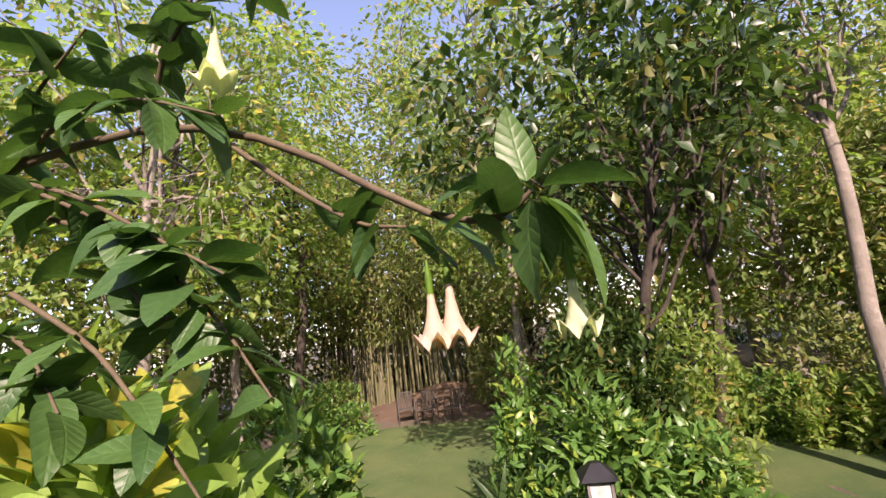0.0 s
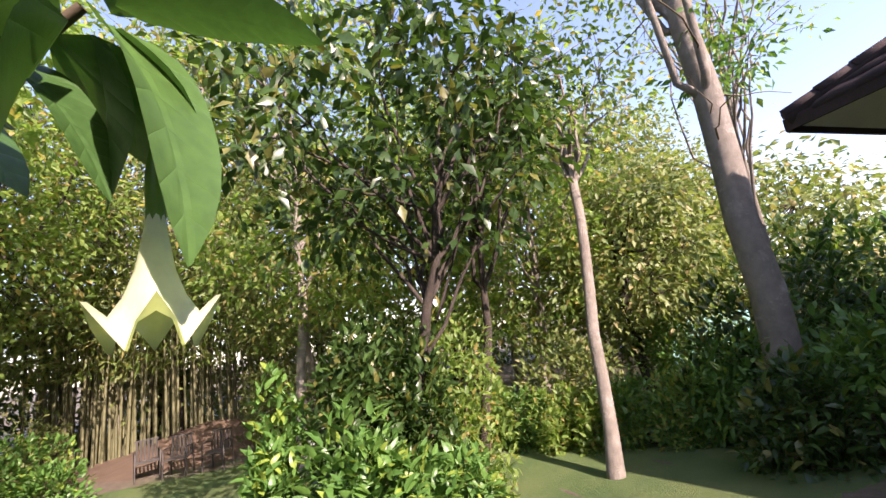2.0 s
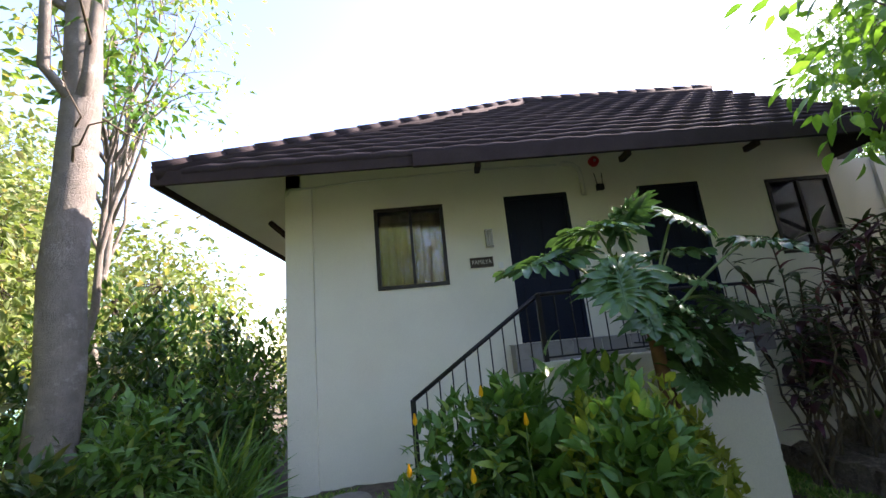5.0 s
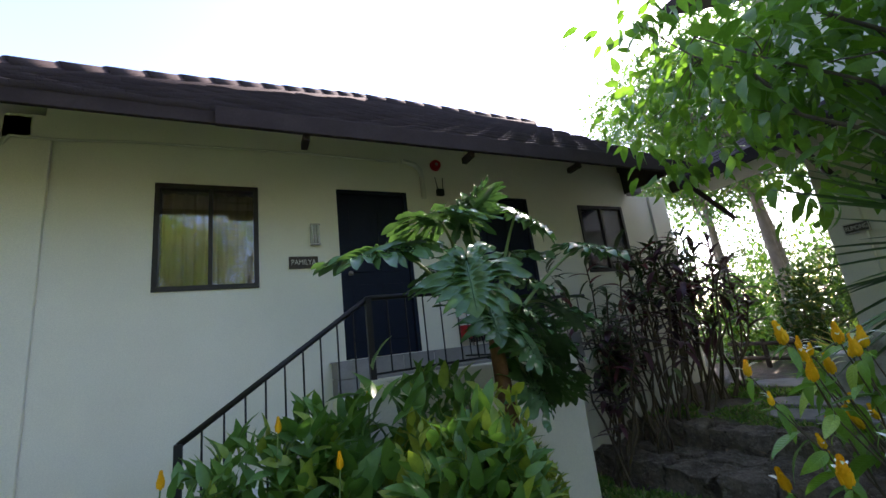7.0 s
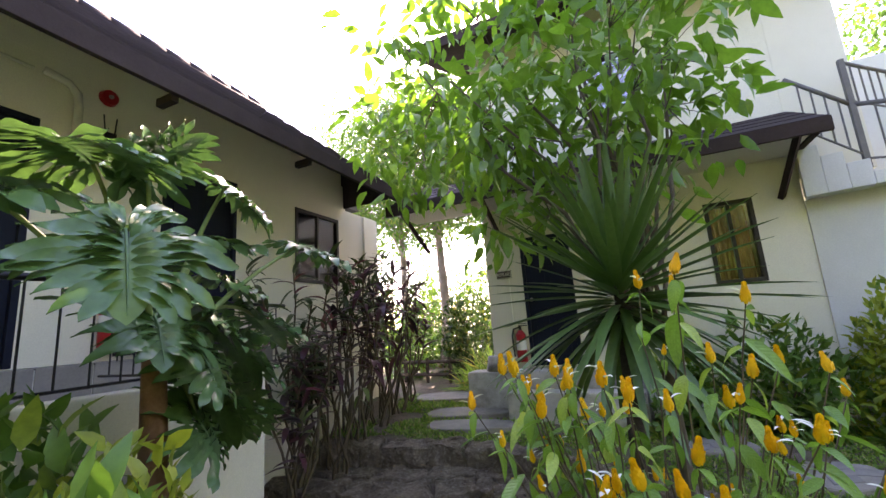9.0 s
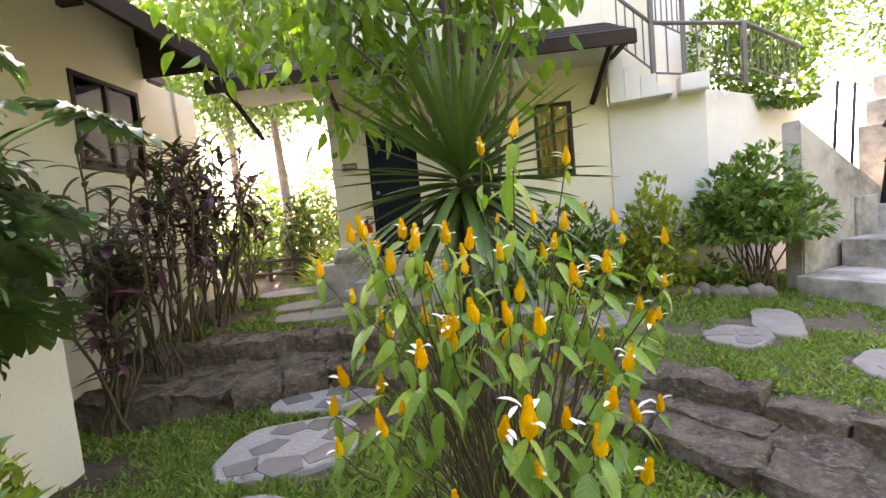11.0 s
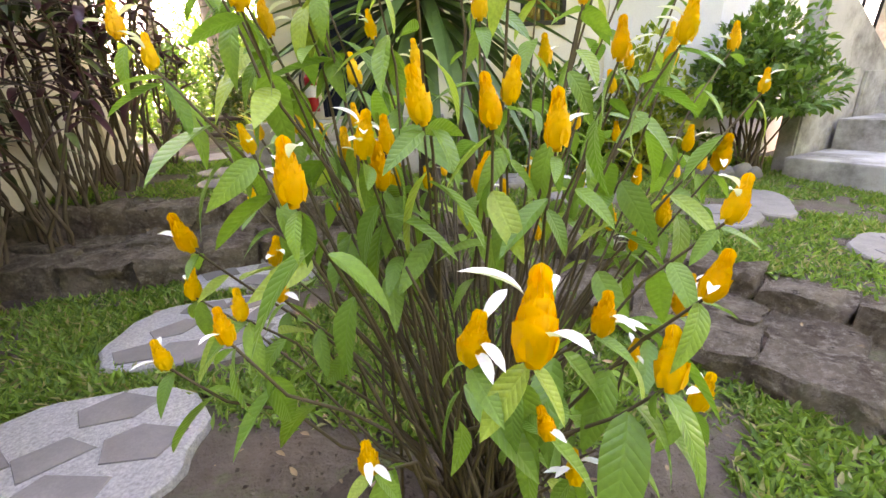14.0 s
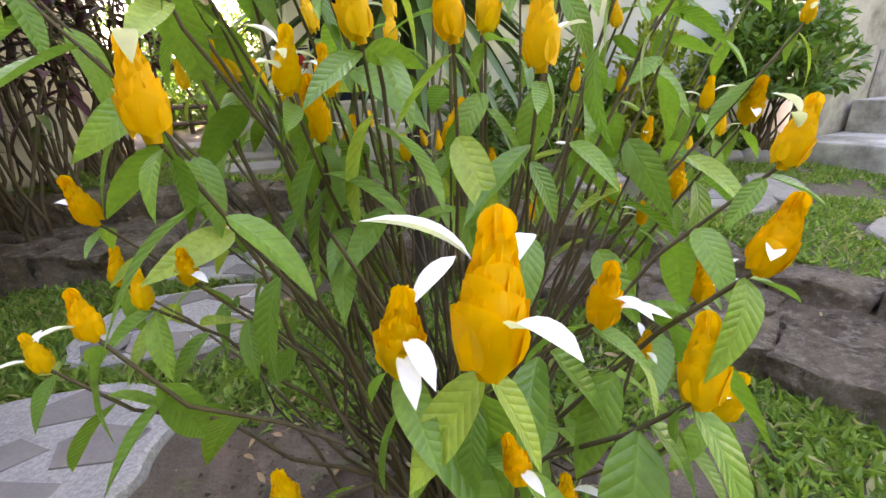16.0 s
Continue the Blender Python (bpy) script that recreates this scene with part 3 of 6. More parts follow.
# roof: courses of tiles on the slope that faces the garden
EAVE_X, EAVE_Z, RIDGE_X, RIDGE_Z, RY0, RY1, NY = 6.42, 3.94, 9.5, 6.35, -1.30, -5.2, 3.85
roof = thing("cottage_roof", "dark brown tiled hip roof over the cottage", "roof", (EAVE_X, 0, EAVE_Z), kind="structure")
sl = math.hypot(RIDGE_X - EAVE_X, RIDGE_Z - EAVE_Z)
ux, uz = (RIDGE_X - EAVE_X) / sl, (RIDGE_Z - EAVE_Z) / sl
bm = bmesh.new()
deck = [bm.verts.new(v) for v in ((0, NY, 0), (0, -5.25, 0), (RIDGE_X - EAVE_X, RY1, RIDGE_Z - EAVE_Z), (RIDGE_X - EAVE_X, RY0, RIDGE_Z - EAVE_Z))]
bm.faces.new(deck)
back = [bm.verts.new(v) for v in ((8.4, NY, 0), (8.4, -5.25, 0))]
bm.faces.new((deck[3], deck[2], back[1], back[0]))
bm.faces.new((deck[0], deck[3], back[0]))
bm.faces.new((deck[2], deck[1], back[1]))
part("deck", bm, M_ROOF, roof)
COURSES, EXPO, TW = 14, sl / 14, 0.42
tile_me = None
for c in range(COURSES):
    s = c * EXPO
    y_hi = NY - (NY - RY0) * (s / sl) - 0.06
    y = -5.28 + (TW / 2 if c % 2 else 0)
    while y < y_hi - 0.05:
        if tile_me is None:
            n = 7
            V, F = [], []
            for k, (a, h) in enumerate(((-0.035, 0.0), (-0.035, 0.06), (EXPO + 0.04, 0.02))):
                for i in range(n):
                    u = i / (n - 1)
                    V.append((a * ux - (h + 0.012 * math.sin(u * math.pi) ** 2) * uz, u * (TW - 0.004), a * uz + (h + 0.012 * math.sin(u * math.pi) ** 2) * ux))
            for k in range(2):
                F += [(k * n + i, k * n + i + 1, (k + 1) * n + i + 1, (k + 1) * n + i) for i in range(n - 1)]
            tile_me = from_np("tile", V, F, M_ROOF)
        if y + TW < y_hi + 0.12:
            t = link_mesh("tile", tile_me, roof)
            t.location = (s * ux, y, s * uz + random.uniform(0, 0.006))
        y += TW
# end slope courses, joined
items = []
for c in range(14):
    f0, f1 = c / 14, (c + 1) / 14 + 0.01
    A, B = np.array((0, NY, 0)), np.array((8.4, NY, 0))
    R = np.array((RIDGE_X - EAVE_X, RY0, RIDGE_Z - EAVE_Z))
    a0, b0, a1, b1 = A + (R - A) * f0, B + (R - B) * f0, A + (R - A) * f1, B + (R - B) * f1
    lift = np.array((0, 0.025, 0.035))
    items.append((np.array([a0, b0, a0 + lift, b0 + lift, a1 + lift * 0.3, b1 + lift * 0.3]), np.array([(0, 1, 3, 2), (2, 3, 5, 4)])))
tagged(link_mesh("end_slope_tiles", from_np("end_slope_tiles", *join_np(items), M_ROOF), roof), kind="stuff")
for p, q, r in (((0, NY, 0.06), (RIDGE_X - EAVE_X, RY0, RIDGE_Z - EAVE_Z + 0.06), 0.10), ((RIDGE_X - EAVE_X, RY0, RIDGE_Z - EAVE_Z + 0.05), (RIDGE_X - EAVE_X, RY1, RIDGE_Z - EAVE_Z + 0.05), 0.10)):
    p, q = Vector(p), Vector(q)
    n = int((q - p).length / 0.36)
    # added rod under the caps stops sky light showing through the gaps
    bm = bmesh.new()
    cyl_bm(bm, p - Vector((0, 0, 0.05)), q - Vector((0, 0, 0.05)), 0.11, n=8)
    part("ridge_bed", bm, M_ROOF, roof, "added dark rod blocking sky light between the ridge tiles", True)
    for i in range(n):
        bm = bmesh.new()
        cyl_bm(bm, p.lerp(q, i / n), p.lerp(q, (i + 1.08) / n), r * 1.1, r * 0.92, 8)
        part("ridge_cap", bm, M_ROOF, roof, smooth=True)
box("fascia", (-0.03, 0.97, -0.13), (0.01, NY + 0.03, 0.03), M_FASCIA, roof)
box("fascia", (-0.10, -5.3, -0.17), (-0.05, 0.97, 0.0), M_FASCIA, roof)
box("fascia", (0.0, NY, -0.13), (8.4, NY + 0.04, 0.03), M_FASCIA, roof)
bm = bmesh.new()
box_bm(bm, (-0.05, -5.3, 0.005), (0.12, 0.97, 0.03), 0.004)
part("eave_strip", bm, M_ROOF, roof)
rx_, rz_ = RIDGE_X - EAVE_X, RIDGE_Z - EAVE_Z
bm = bmesh.new()
low = [bm.verts.new(v) for v in ((0.02, NY - 0.02, -0.06), (0.02, -5.25, -0.06), (rx_, RY1, rz_ - 0.08), (rx_, RY0, rz_ - 0.08), (8.38, NY - 0.02, -0.06))]
bm.faces.new(low[:4]), bm.faces.new((low[0], low[3], low[4]))
part("soffit", bm, M_SOFFIT, roof, "pale painted boards under the eaves")
for y in (-4.7, -3.1, -1.55, 0.2):
    box("rafter_end", (-0.04, y, -0.21), (0.16, y + 0.06, -0.14), M_FASCIA, roof, 0.004)
bm = bmesh.new()
cyl_bm(bm, (X1 - EAVE_X + 0.75, NY - 0.55, -0.02), (X1 - EAVE_X + 0.75, 2.81, -0.50), 0.045, n=4)
part("brace", bm, M_FASCIA, roof)

# landing, steps and railing of the cottage
land = thing("landing", "raised plaster landing with a low kerb wall beside the cottage", "landing", (6.2, -0.08, 0), kind="structure")
box("slab", (0.105, -2.15, -0.1), (X1 - 6.2 - 0.002, 0.0, 1.36), M_WALL, land, 0.01)
box("kerb_wall", (-0.06, -2.16, 0.0), (0.1, -0.005, 1.55), M_WALL, land, 0.015)
box("back_slab", (0.85, -4.6, -0.1), (X1 - 6.2 - 0.002, -2.155, 1.25), M_WALL, land, 0.01)
box("end_kerb", (0.76, -4.6, 0.0), (0.845, -2.165, 1.38), M_WALL, land, 0.012)
steps = thing("front_steps", "plaster steps rising along the cottage wall", "steps", (6.2, 1.2, 0), kind="structure")
for i in range(6):
    box("step", (0.06, -0.21 * (i + 1) - (0.0 if i < 5 else 0.015), -0.05), (X1 - 6.2 - 0.004, -0.21 * i - 0.001, 0.30 + 0.175 * i), M_WHITE, steps, 0.008)
box("string_wall", (-0.06, -0.25, 0.0), (0.055, 0.02, 0.42), M_STEP, steps, 0.012)
dstep = thing("door_step", "grey tiled double step below the doors", "steps", (X1 - 0.42, -3.3, 1.36), kind="structure")
box("core", (0.01, 0.01, 0), (0.415, 3.2, 0.34), M_STEP, dstep)
for k in range(9):
    for z0, z1, x0 in ((0.0, 0.17, 0.0), (0.18, 0.35, 0.004)):
        box("tile", (x0, 0.36 * k, z0), (x0 + 0.012, 0.36 * k + 0.35, z1), M_TILE, dstep, 0.002)
    box("tile", (0.0, 0.36 * k, 0.343), (0.416, 0.36 * k + 0.35, 0.355), M_TILE, dstep, 0.002)
for z0, z1 in ((0.0, 0.17), (0.18, 0.34)):
    box("tile", (0.014, 3.202, z0), (0.41, 3.212, z1), M_TILE, dstep, 0.002)


def rail_run(ob, a, b, low, gap, mat, r=0.022, rb=0.007):
    """Sloping or level handrail with a lower rail and balusters, between two points at handrail height."""
    a, b = Vector(a), Vector(b)
    bm = bmesh.new()
    cyl_bm(bm, a, b, r, n=10)
    part("handrail", bm, mat, ob, smooth=True)
    bm = bmesh.new()
    cyl_bm(bm, a - Vector((0, 0, low)), b - Vector((0, 0, low)), rb * 1.4, n=6)
    part("lower_rail", bm, mat, ob)
    n = max(2, int((b - a).length / gap))
    for i in range(1, n):
        p = a.lerp(b, i / n)
        bm = bmesh.new()
        cyl_bm(bm, p - Vector((0, 0, low)), p, rb, n=6)
        part("baluster", bm, mat, ob)


rail = thing("stair_railing", "black painted steel railing on the cottage steps and landing", "railing", (6.19, 1.157, 0.3))
rail_run(rail, (0, 0, 1.02), (0, -1.33, 1.91), 0.80, 0.15, M_RAIL)
rail_run(rail, (0, -1.33, 1.91), (0, -2.65, 1.93), 0.62, 0.16, M_RAIL)
rail_run(rail, (0, -2.65, 1.93), (1.0, -2.70, 1.93), 0.62, 0.16, M_RAIL)
rail_run(rail, (1.0, -2.70, 1.93), (1.0, -4.65, 1.90), 0.72, 0.13, M_RAIL)
for y, z0, z1 in ((0, 0.03, 1.03), (-1.33, 1.245, 1.92), (-2.65, 1.245, 1.94)):
    box("post", (-0.025, y - 0.025, z0), (0.025, y + 0.025, z1), M_RAIL, rail, 0.004)


# Rumong house
Y2 = -5.94
wall_run("wall_house_front", "cream plaster front wall of the two-storey house", (5.3, Y2), (1.15, Y2), 0.0, 6.6, 0.22,
         [(5.3 - 4.747, 5.3 - 4.0, 1.14, 3.09), (5.3 - 2.22, 5.3 - 1.67, 2.09, 3.17), (5.3 - 3.47, 5.3 - 2.71, 4.83, 5.75)], M_WALL)
wall_run("wall_house_east", "cream plaster side wall of the two-storey house", (5.3, -12.0), (5.3, Y2 - 0.22), 0.0, 6.6, 0.22, [], M_WALL)
wall_run("wall_house_west", "cream plaster side wall towards the stairs", (1.15, Y2 - 0.22), (1.15, -12.0), 0.0, 6.6, 0.22, [], M_WALL)
# same added closing boxes for the house, room shade in the colour
tagged(box("room_back", (1.4, -8.0, 0.6), (5.05, -7.9, 6.4), M_ROOM), "added inside wall of the house, coloured dark for room shade", "wall", kind="structure")
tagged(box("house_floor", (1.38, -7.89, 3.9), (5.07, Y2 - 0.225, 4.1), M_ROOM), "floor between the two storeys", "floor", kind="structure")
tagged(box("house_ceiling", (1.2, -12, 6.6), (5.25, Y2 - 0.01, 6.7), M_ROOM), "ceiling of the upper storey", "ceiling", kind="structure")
tagged(box("column", (4.95, Y2 + 0.002, 1.10), (5.3, Y2 + 0.06, 4.0), M_WALL, bevel=0.012), "cream plaster column beside the door", "column", kind="structure")
door("door_3", "closed dark navy door behind spiky leaves", Matrix.Translation((4.747, Y2 - 0.01, 1.14)) @ TOY, 0.747, 1.95)
window("window_4", "dark framed window with red brown curtain", Matrix.Translation((2.22, Y2 - 0.01, 2.09)) @ TOY, 0.55, 1.08, [0.5], M_ORANGECURTAIN)
window("window_5", "upper window with grey violet panes", Matrix.Translation((3.47, Y2 - 0.01, 4.83)) @ TOY, 0.76, 0.92, [0.5])
porch = thing("porch", "grey concrete porch slab before the house door", "porch", (4.2, -5.9, 0), kind="structure")
box("slab", (-1.0, 0.0, 0.3), (1.42, 0.38, 1.12), M_STEP, porch, 0.02)
box("step", (-0.95, 0.385, 0.3), (0.75, 0.72, 0.88), M_STEP, porch, 0.02)
bm = bmesh.new()
cyl_bm(bm, (0.98, 0.2, 1.121), (0.98, 0.2, 1.33), 0.19, 0.15, 10)
part("column_foot", bm, M_STEP, porch, "rough stone column foot", True)
awn = thing("awning", "dark timber and tile awning roof over the house door", "awning", (1.12, -4.95, 3.62), kind="structure")
bm = bmesh.new()
for k in range(4):
    y0 = -0.25 * k
    z0 = 0.05 + 0.13 * k
    box_bm(bm, (0, y0 - 0.28, z0), (5.4, y0 + 0.02, z0 + 0.035), 0.006, Matrix.Translation((0, y0, z0)) @ Matrix.Rotation(radians(-26), 4, "X") @ Matrix.Translation((0, -y0, -z0)))
part("tile_courses", bm, M_ROOF, awn)
box("fascia", (-0.02, -0.02, -0.09), (5.42, 0.03, 0.07), M_FASCIA, awn)
box("rafter", (0.0, -0.98, -0.02), (0.07, -0.02, 0.05), M_FASCIA, awn, 0.004)
box("soffit", (0.08, -0.985, 0.0), (5.4, -0.025, 0.02), M_SOFFIT, awn, 0)
for x in (0.25, 1.9, 3.9, 5.2):
    bm = bmesh.new()
    cyl_bm(bm, (x, -0.05, -0.02), (x, -0.96, -0.52), 0.045, n=4)
    part("brace", bm, M_FASCIA, awn)
tagged(box("wall_house_bay", (0.40, -11.9, 3.30), (1.148, Y2 - 0.004, 6.5), M_WALL, bevel=0.01), "cream plaster upper wall reaching out over the stairs", "wall", kind="structure")
for z0 in (4.50, 4.64):
    tagged(box("string_course", (2.3, Y2 + 0.001, z0), (3.9, Y2 + 0.05, z0 + 0.05), M_GREYRAIL, bevel=0.006), "grey moulded ledge below the upper window", "trim", kind="structure")
roof2 = thing("upper_roof", "dark overhanging roof of the two-storey house", "roof", (3.2, -6.0, 6.3), kind="structure")
bm = bmesh.new()
for a, b, h0, h1 in ((0.85, -0.2, 0.0, 0.42), (-0.2, -1.3, 0.42, 0.9), (-1.3, -2.5, 0.9, 1.4)):
    vs = [bm.verts.new(v) for v in ((-2.9, a, h0), (2.9, a, h0), (2.9, b, h1), (-2.9, b, h1), (-2.9, a, h0 + 0.09), (2.9, a, h0 + 0.09), (2.9, b, h1 + 0.09), (-2.9, b, h1 + 0.09))]
    for f in ((3, 2, 1, 0), (4, 5, 6, 7), (0, 1, 5, 4), (1, 2, 6, 5), (2, 3, 7, 6), (3, 0, 4, 7)):
        bm.faces.new([vs[i] for i in f])
part("slope", bm, M_ROOF, roof2)
box("fascia", (-2.92, 0.86, -0.06), (2.92, 0.9, 0.12), M_FASCIA, roof2)

# outer stairs: lower flight climbing away to the south-west, walls and railings
wall_run("stair_wall_1", "weathered white plaster stair wall with rain streaks", (1.15, Y2 + 0.02), (-0.05, -5.62), 0.2, 3.02, 0.25, [], M_WHITE)
wall_run("stair_wall_2", "weathered white plaster stair wall", (-0.05, -5.62), (-2.4, -7.1), 0.2, 3.05, 0.25, [], M_WHITE)
saw = thing("stair_stringer", "stepped white plaster stringer of the upper flight", "stringer", (1.15, Y2 - 0.02, 3.02), rz=math.degrees(math.atan2(0.32, -1.2)), kind="structure")
for i in range(4):
    box("step_end", (0.02 + 0.2 * i, -0.26, 0.0), (0.2 * (i + 1) + 0.018, 0.005, 0.60 - 0.15 * i), M_WHITE, saw, 0.008)
box("block", (0.9, -0.27, 0.0), (1.24, 0.01, 0.22), M_WHITE, saw, 0.015)
S_RZ = math.degrees(math.atan2(-0.447, -0.894))
flight = thing("stair_flight", "stained white concrete garden stairs with mossy edges", "stairs", (-0.73, -5.07, 0.0), rz=S_RZ, kind="structure")
# local x climbs, local y runs across towards the house wall
box("step", (0.0, -1.40, 0.05), (1.10, 0.0, 0.50), M_STEP, flight, 0.025)
box("step", (1.02, -1.44, 0.05), (2.10, -0.02, 0.86), M_STEP, flight, 0.02)
for i in range(6):
    box("step", (2.02 + 0.24 * i, -1.5, 0.05), (4.6 - 0.004 * i, (0.02 if i < 3 else 0.5) - 0.004 * i, 1.26 + 0.40 * i), M_STEP, flight, 0.02)
bm = bmesh.new()
sv = [bm.verts.new((x, y, z)) for y in (0.03, 0.24) for x, z in ((0.25, 0.2), (2.3, 0.2), (2.3, 1.48), (0.25, 2.46))]
for f in ((3, 2, 1, 0), (4, 5, 6, 7), (0, 1, 5, 4), (1, 2, 6, 5), (2, 3, 7, 6), (3, 0, 4, 7)):
    bm.faces.new([sv[i] for i in f])
bmesh.ops.bevel(bm, geom=list(bm.edges), offset=0.02, segments=2, affect="EDGES")
part("side_wall", bm, M_STEP, flight, "stained plaster wall with a sloping top")
box("base_block", (1.5, -0.015, 0.3), (2.08, 0.025, 1.40), M_STEP, flight, 0.01)
frail = thing("stair_handrail", "dark steel handrail climbing the garden stairs", "railing", (-0.73, -5.07, 0.0), rz=S_RZ)
rail_run(frail, (2.12, -0.06, 2.35), (4.3, -0.06, 4.2), 0.5, 0.45, M_RAIL, 0.03, 0.014)
bm = bmesh.new()
cyl_bm(bm, (2.07, -0.06, 1.26), (2.62, -0.06, 3.3), 0.04, n=10)
part("post", bm, M_RAIL, frail, smooth=True)
for k in range(2):
    bm = bmesh.new()
    cyl_bm(bm, (1.2 + 0.45 * k, 0.12, 1.85 - 0.2 * k), (1.35 + 0.45 * k, 0.12, 3.0), 0.02, n=8)
    part("post", bm, M_RAIL, frail, smooth=True)
urail = thing("upper_stair_railing", "grey steel railing on the upper stairs", "railing", (0.62, -5.62, 3.22))
rail_run(urail, (0.0, 0, 0.78), (0.58, 0.06, 1.26), 0.62, 0.15, M_GREYRAIL, 0.025, 0.01)
rail_run(urail, (0.0, 0, 0.78), (-1.05, 0.22, 0.56), 0.66, 0.16, M_GREYRAIL, 0.028, 0.01)
rail_run(urail, (-1.05, 0.22, 0.56), (-2.3, -0.5, 0.4), 0.55, 0.16, M_GREYRAIL, 0.028, 0.01)
rail_run(urail, (0.0, -0.02, 1.34), (-0.8, -0.75, 1.35), 0.5, 0.16, M_GREYRAIL, 0.022, 0.01)
for x, y, z0, z1 in ((0, 0, 0.0, 1.36), (-1.05, 0.22, -0.2, 0.58), (-0.8, -0.75, -0.2, 1.36)):
    box("post", (x - 0.028, y - 0.028, z0), (x + 0.028, y + 0.028, z1), M_GREYRAIL, urail, 0.004)
tagged(box("upper_parapet", (-1.1, -7.6, 2.8), (0.39, -7.4, 5.35), M_WHITE, bevel=0.01), "white plaster parapet behind the upper stairs", "wall", kind="structure")


# ---- fixtures on the walls ----
def sign(name, label, text, m, w, h):
    ob = new(name)
    ob.matrix_world = m
    tagged(ob, label, "sign")
    box("board", (0, -0.02, 0), (w, 0.0, h), M_SIGN, ob, 0.004)
    for lo, hi in (((0, -0.027, 0), (w, -0.02, 0.012)), ((0, -0.027, h - 0.012), (w, -0.02, h)), ((0, -0.027, 0.012), (0.01, -0.02, h - 0.012)), ((w - 0.01, -0.027, 0.012), (w, -0.02, h - 0.012))):
        box("border", lo, hi, M_LETTER if "cream" in label else M_SIGN, ob, 0.001)
    cu = bpy.data.curves.new("lettering", "FONT")
    cu.body, cu.size, cu.extrude, cu.align_x, cu.align_y = text, h * 0.62, 0.004, "CENTER", "CENTER"
    tmp = bpy.data.objects.new("tmp", cu)
    me = bpy.data.meshes.new_from_object(tmp)
    bpy.data.objects.remove(tmp)
    me.name = "lettering"
    me.materials.append(M_LETTER)
    wid = max(v.co.x for v in me.vertices) - min(v.co.x for v in me.vertices)
    me.transform(Matrix.Translation((w / 2, -0.024, h / 2)) @ Matrix.Rotation(radians(90), 4, "X") @ Matrix.Diagonal((w * 0.84 / wid, 1, 1, 1)))
    link_mesh("lettering", me, ob, "cream painted raised letters")
    return ob


sign("name_sign", "dark carved wooden sign reading PAMILYA on the plaster wall", "PAMILYA", Matrix.Translation((X1, 0.317, 2.78)) @ TOX, 0.315, 0.135)
sign("name_sign", "dark wooden sign with cream border reading RUMONG on the column", "RUMONG", Matrix.Translation((5.14, Y2 + 0.062, 2.48)) @ TOY, 0.24, 0.125)

sc = thing("wall_lamp", "slim metal and glass wall lamp above the name sign", "wall lamp", (X1, 0.02, 3.05))
box("back_plate", (-0.012, -0.055, 0), (0, 0.055, 0.25), M_METALPLATE, sc, 0.003)
for k in range(3):
    bm = bmesh.new()
    cyl_bm(bm, (-0.04, -0.034 + 0.034 * k, 0.01), (-0.04, -0.034 + 0.034 * k, 0.24), 0.014, n=10)
    part("glass_tube", bm, M_LAMPGLASS, sc, smooth=True)
box("cap", (-0.06, -0.055, 0.235), (-0.01, 0.055, 0.25), M_METALPLATE, sc, 0.002)
box("cap", (-0.06, -0.055, 0.0), (-0.01, 0.055, 0.015), M_METALPLATE, sc, 0.002)
sw = thing("light_switch", "small cream switch plate beside the door", "switch", (X1, -0.10, 2.74))
box("plate", (-0.01, -0.035, 0), (0, 0.035, 0.09), M_PLASTIC, sw, 0.003)
box("rocker", (-0.014, -0.012, 0.025), (-0.01, 0.012, 0.065), M_PLASTIC, sw, 0.001)

con = thing("conduit", "painted conduit pipe bending down the wall", "pipe", (X1, -1.38, 3.68))
V, F = tube([(-0.05, -0.02, 0.0), (-0.05, -0.02, 0.28), (-0.06, 0.0, 0.40), (-0.07, 0.08, 0.47), (-0.07, 0.25, 0.50)], 0.035, 10)
link_mesh("pipe", from_np("pipe", V, F, M_PIPE, True), con)
V, F = tube([(-0.03, 0.3, 0.50), (-0.03, 1.5, 0.52), (-0.03, 3.2, 0.48), (-0.03, 3.75, 0.44), (-0.06, 4.1, 0.43), (-0.03, 4.17, 0.30)], 0.014, 6)
link_mesh("cable", from_np("cable", V, F, M_PIPE, True), con)
bell = thing("alarm_bell", "round red alarm bell under the eave", "alarm bell", (X1, -1.64, 4.19))
bm = bmesh.new()
cyl_bm(bm, (0.0, 0, 0), (-0.05, 0, 0), 0.08, 0.07, 20)
part("gong", bm, M_RED, bell, smooth=False)
bm = bmesh.new()
cyl_bm(bm, (-0.05, 0, 0), (-0.065, 0, 0), 0.02, n=10)
part("boss", bm, M_METALPLATE, bell)
fl = thing("flood_light", "small black twin flood light on the wall", "flood light", (X1, -1.66, 3.74))
box("box", (-0.06, -0.05, 0), (0, 0.05, 0.09), M_RAIL, fl, 0.006)
for y in (-0.04, 0.04):
    bm = bmesh.new()
    cyl_bm(bm, (-0.04, y, 0.09), (-0.03, y * 1.4, 0.26), 0.006, n=6)
    part("arm", bm, M_RAIL, fl)


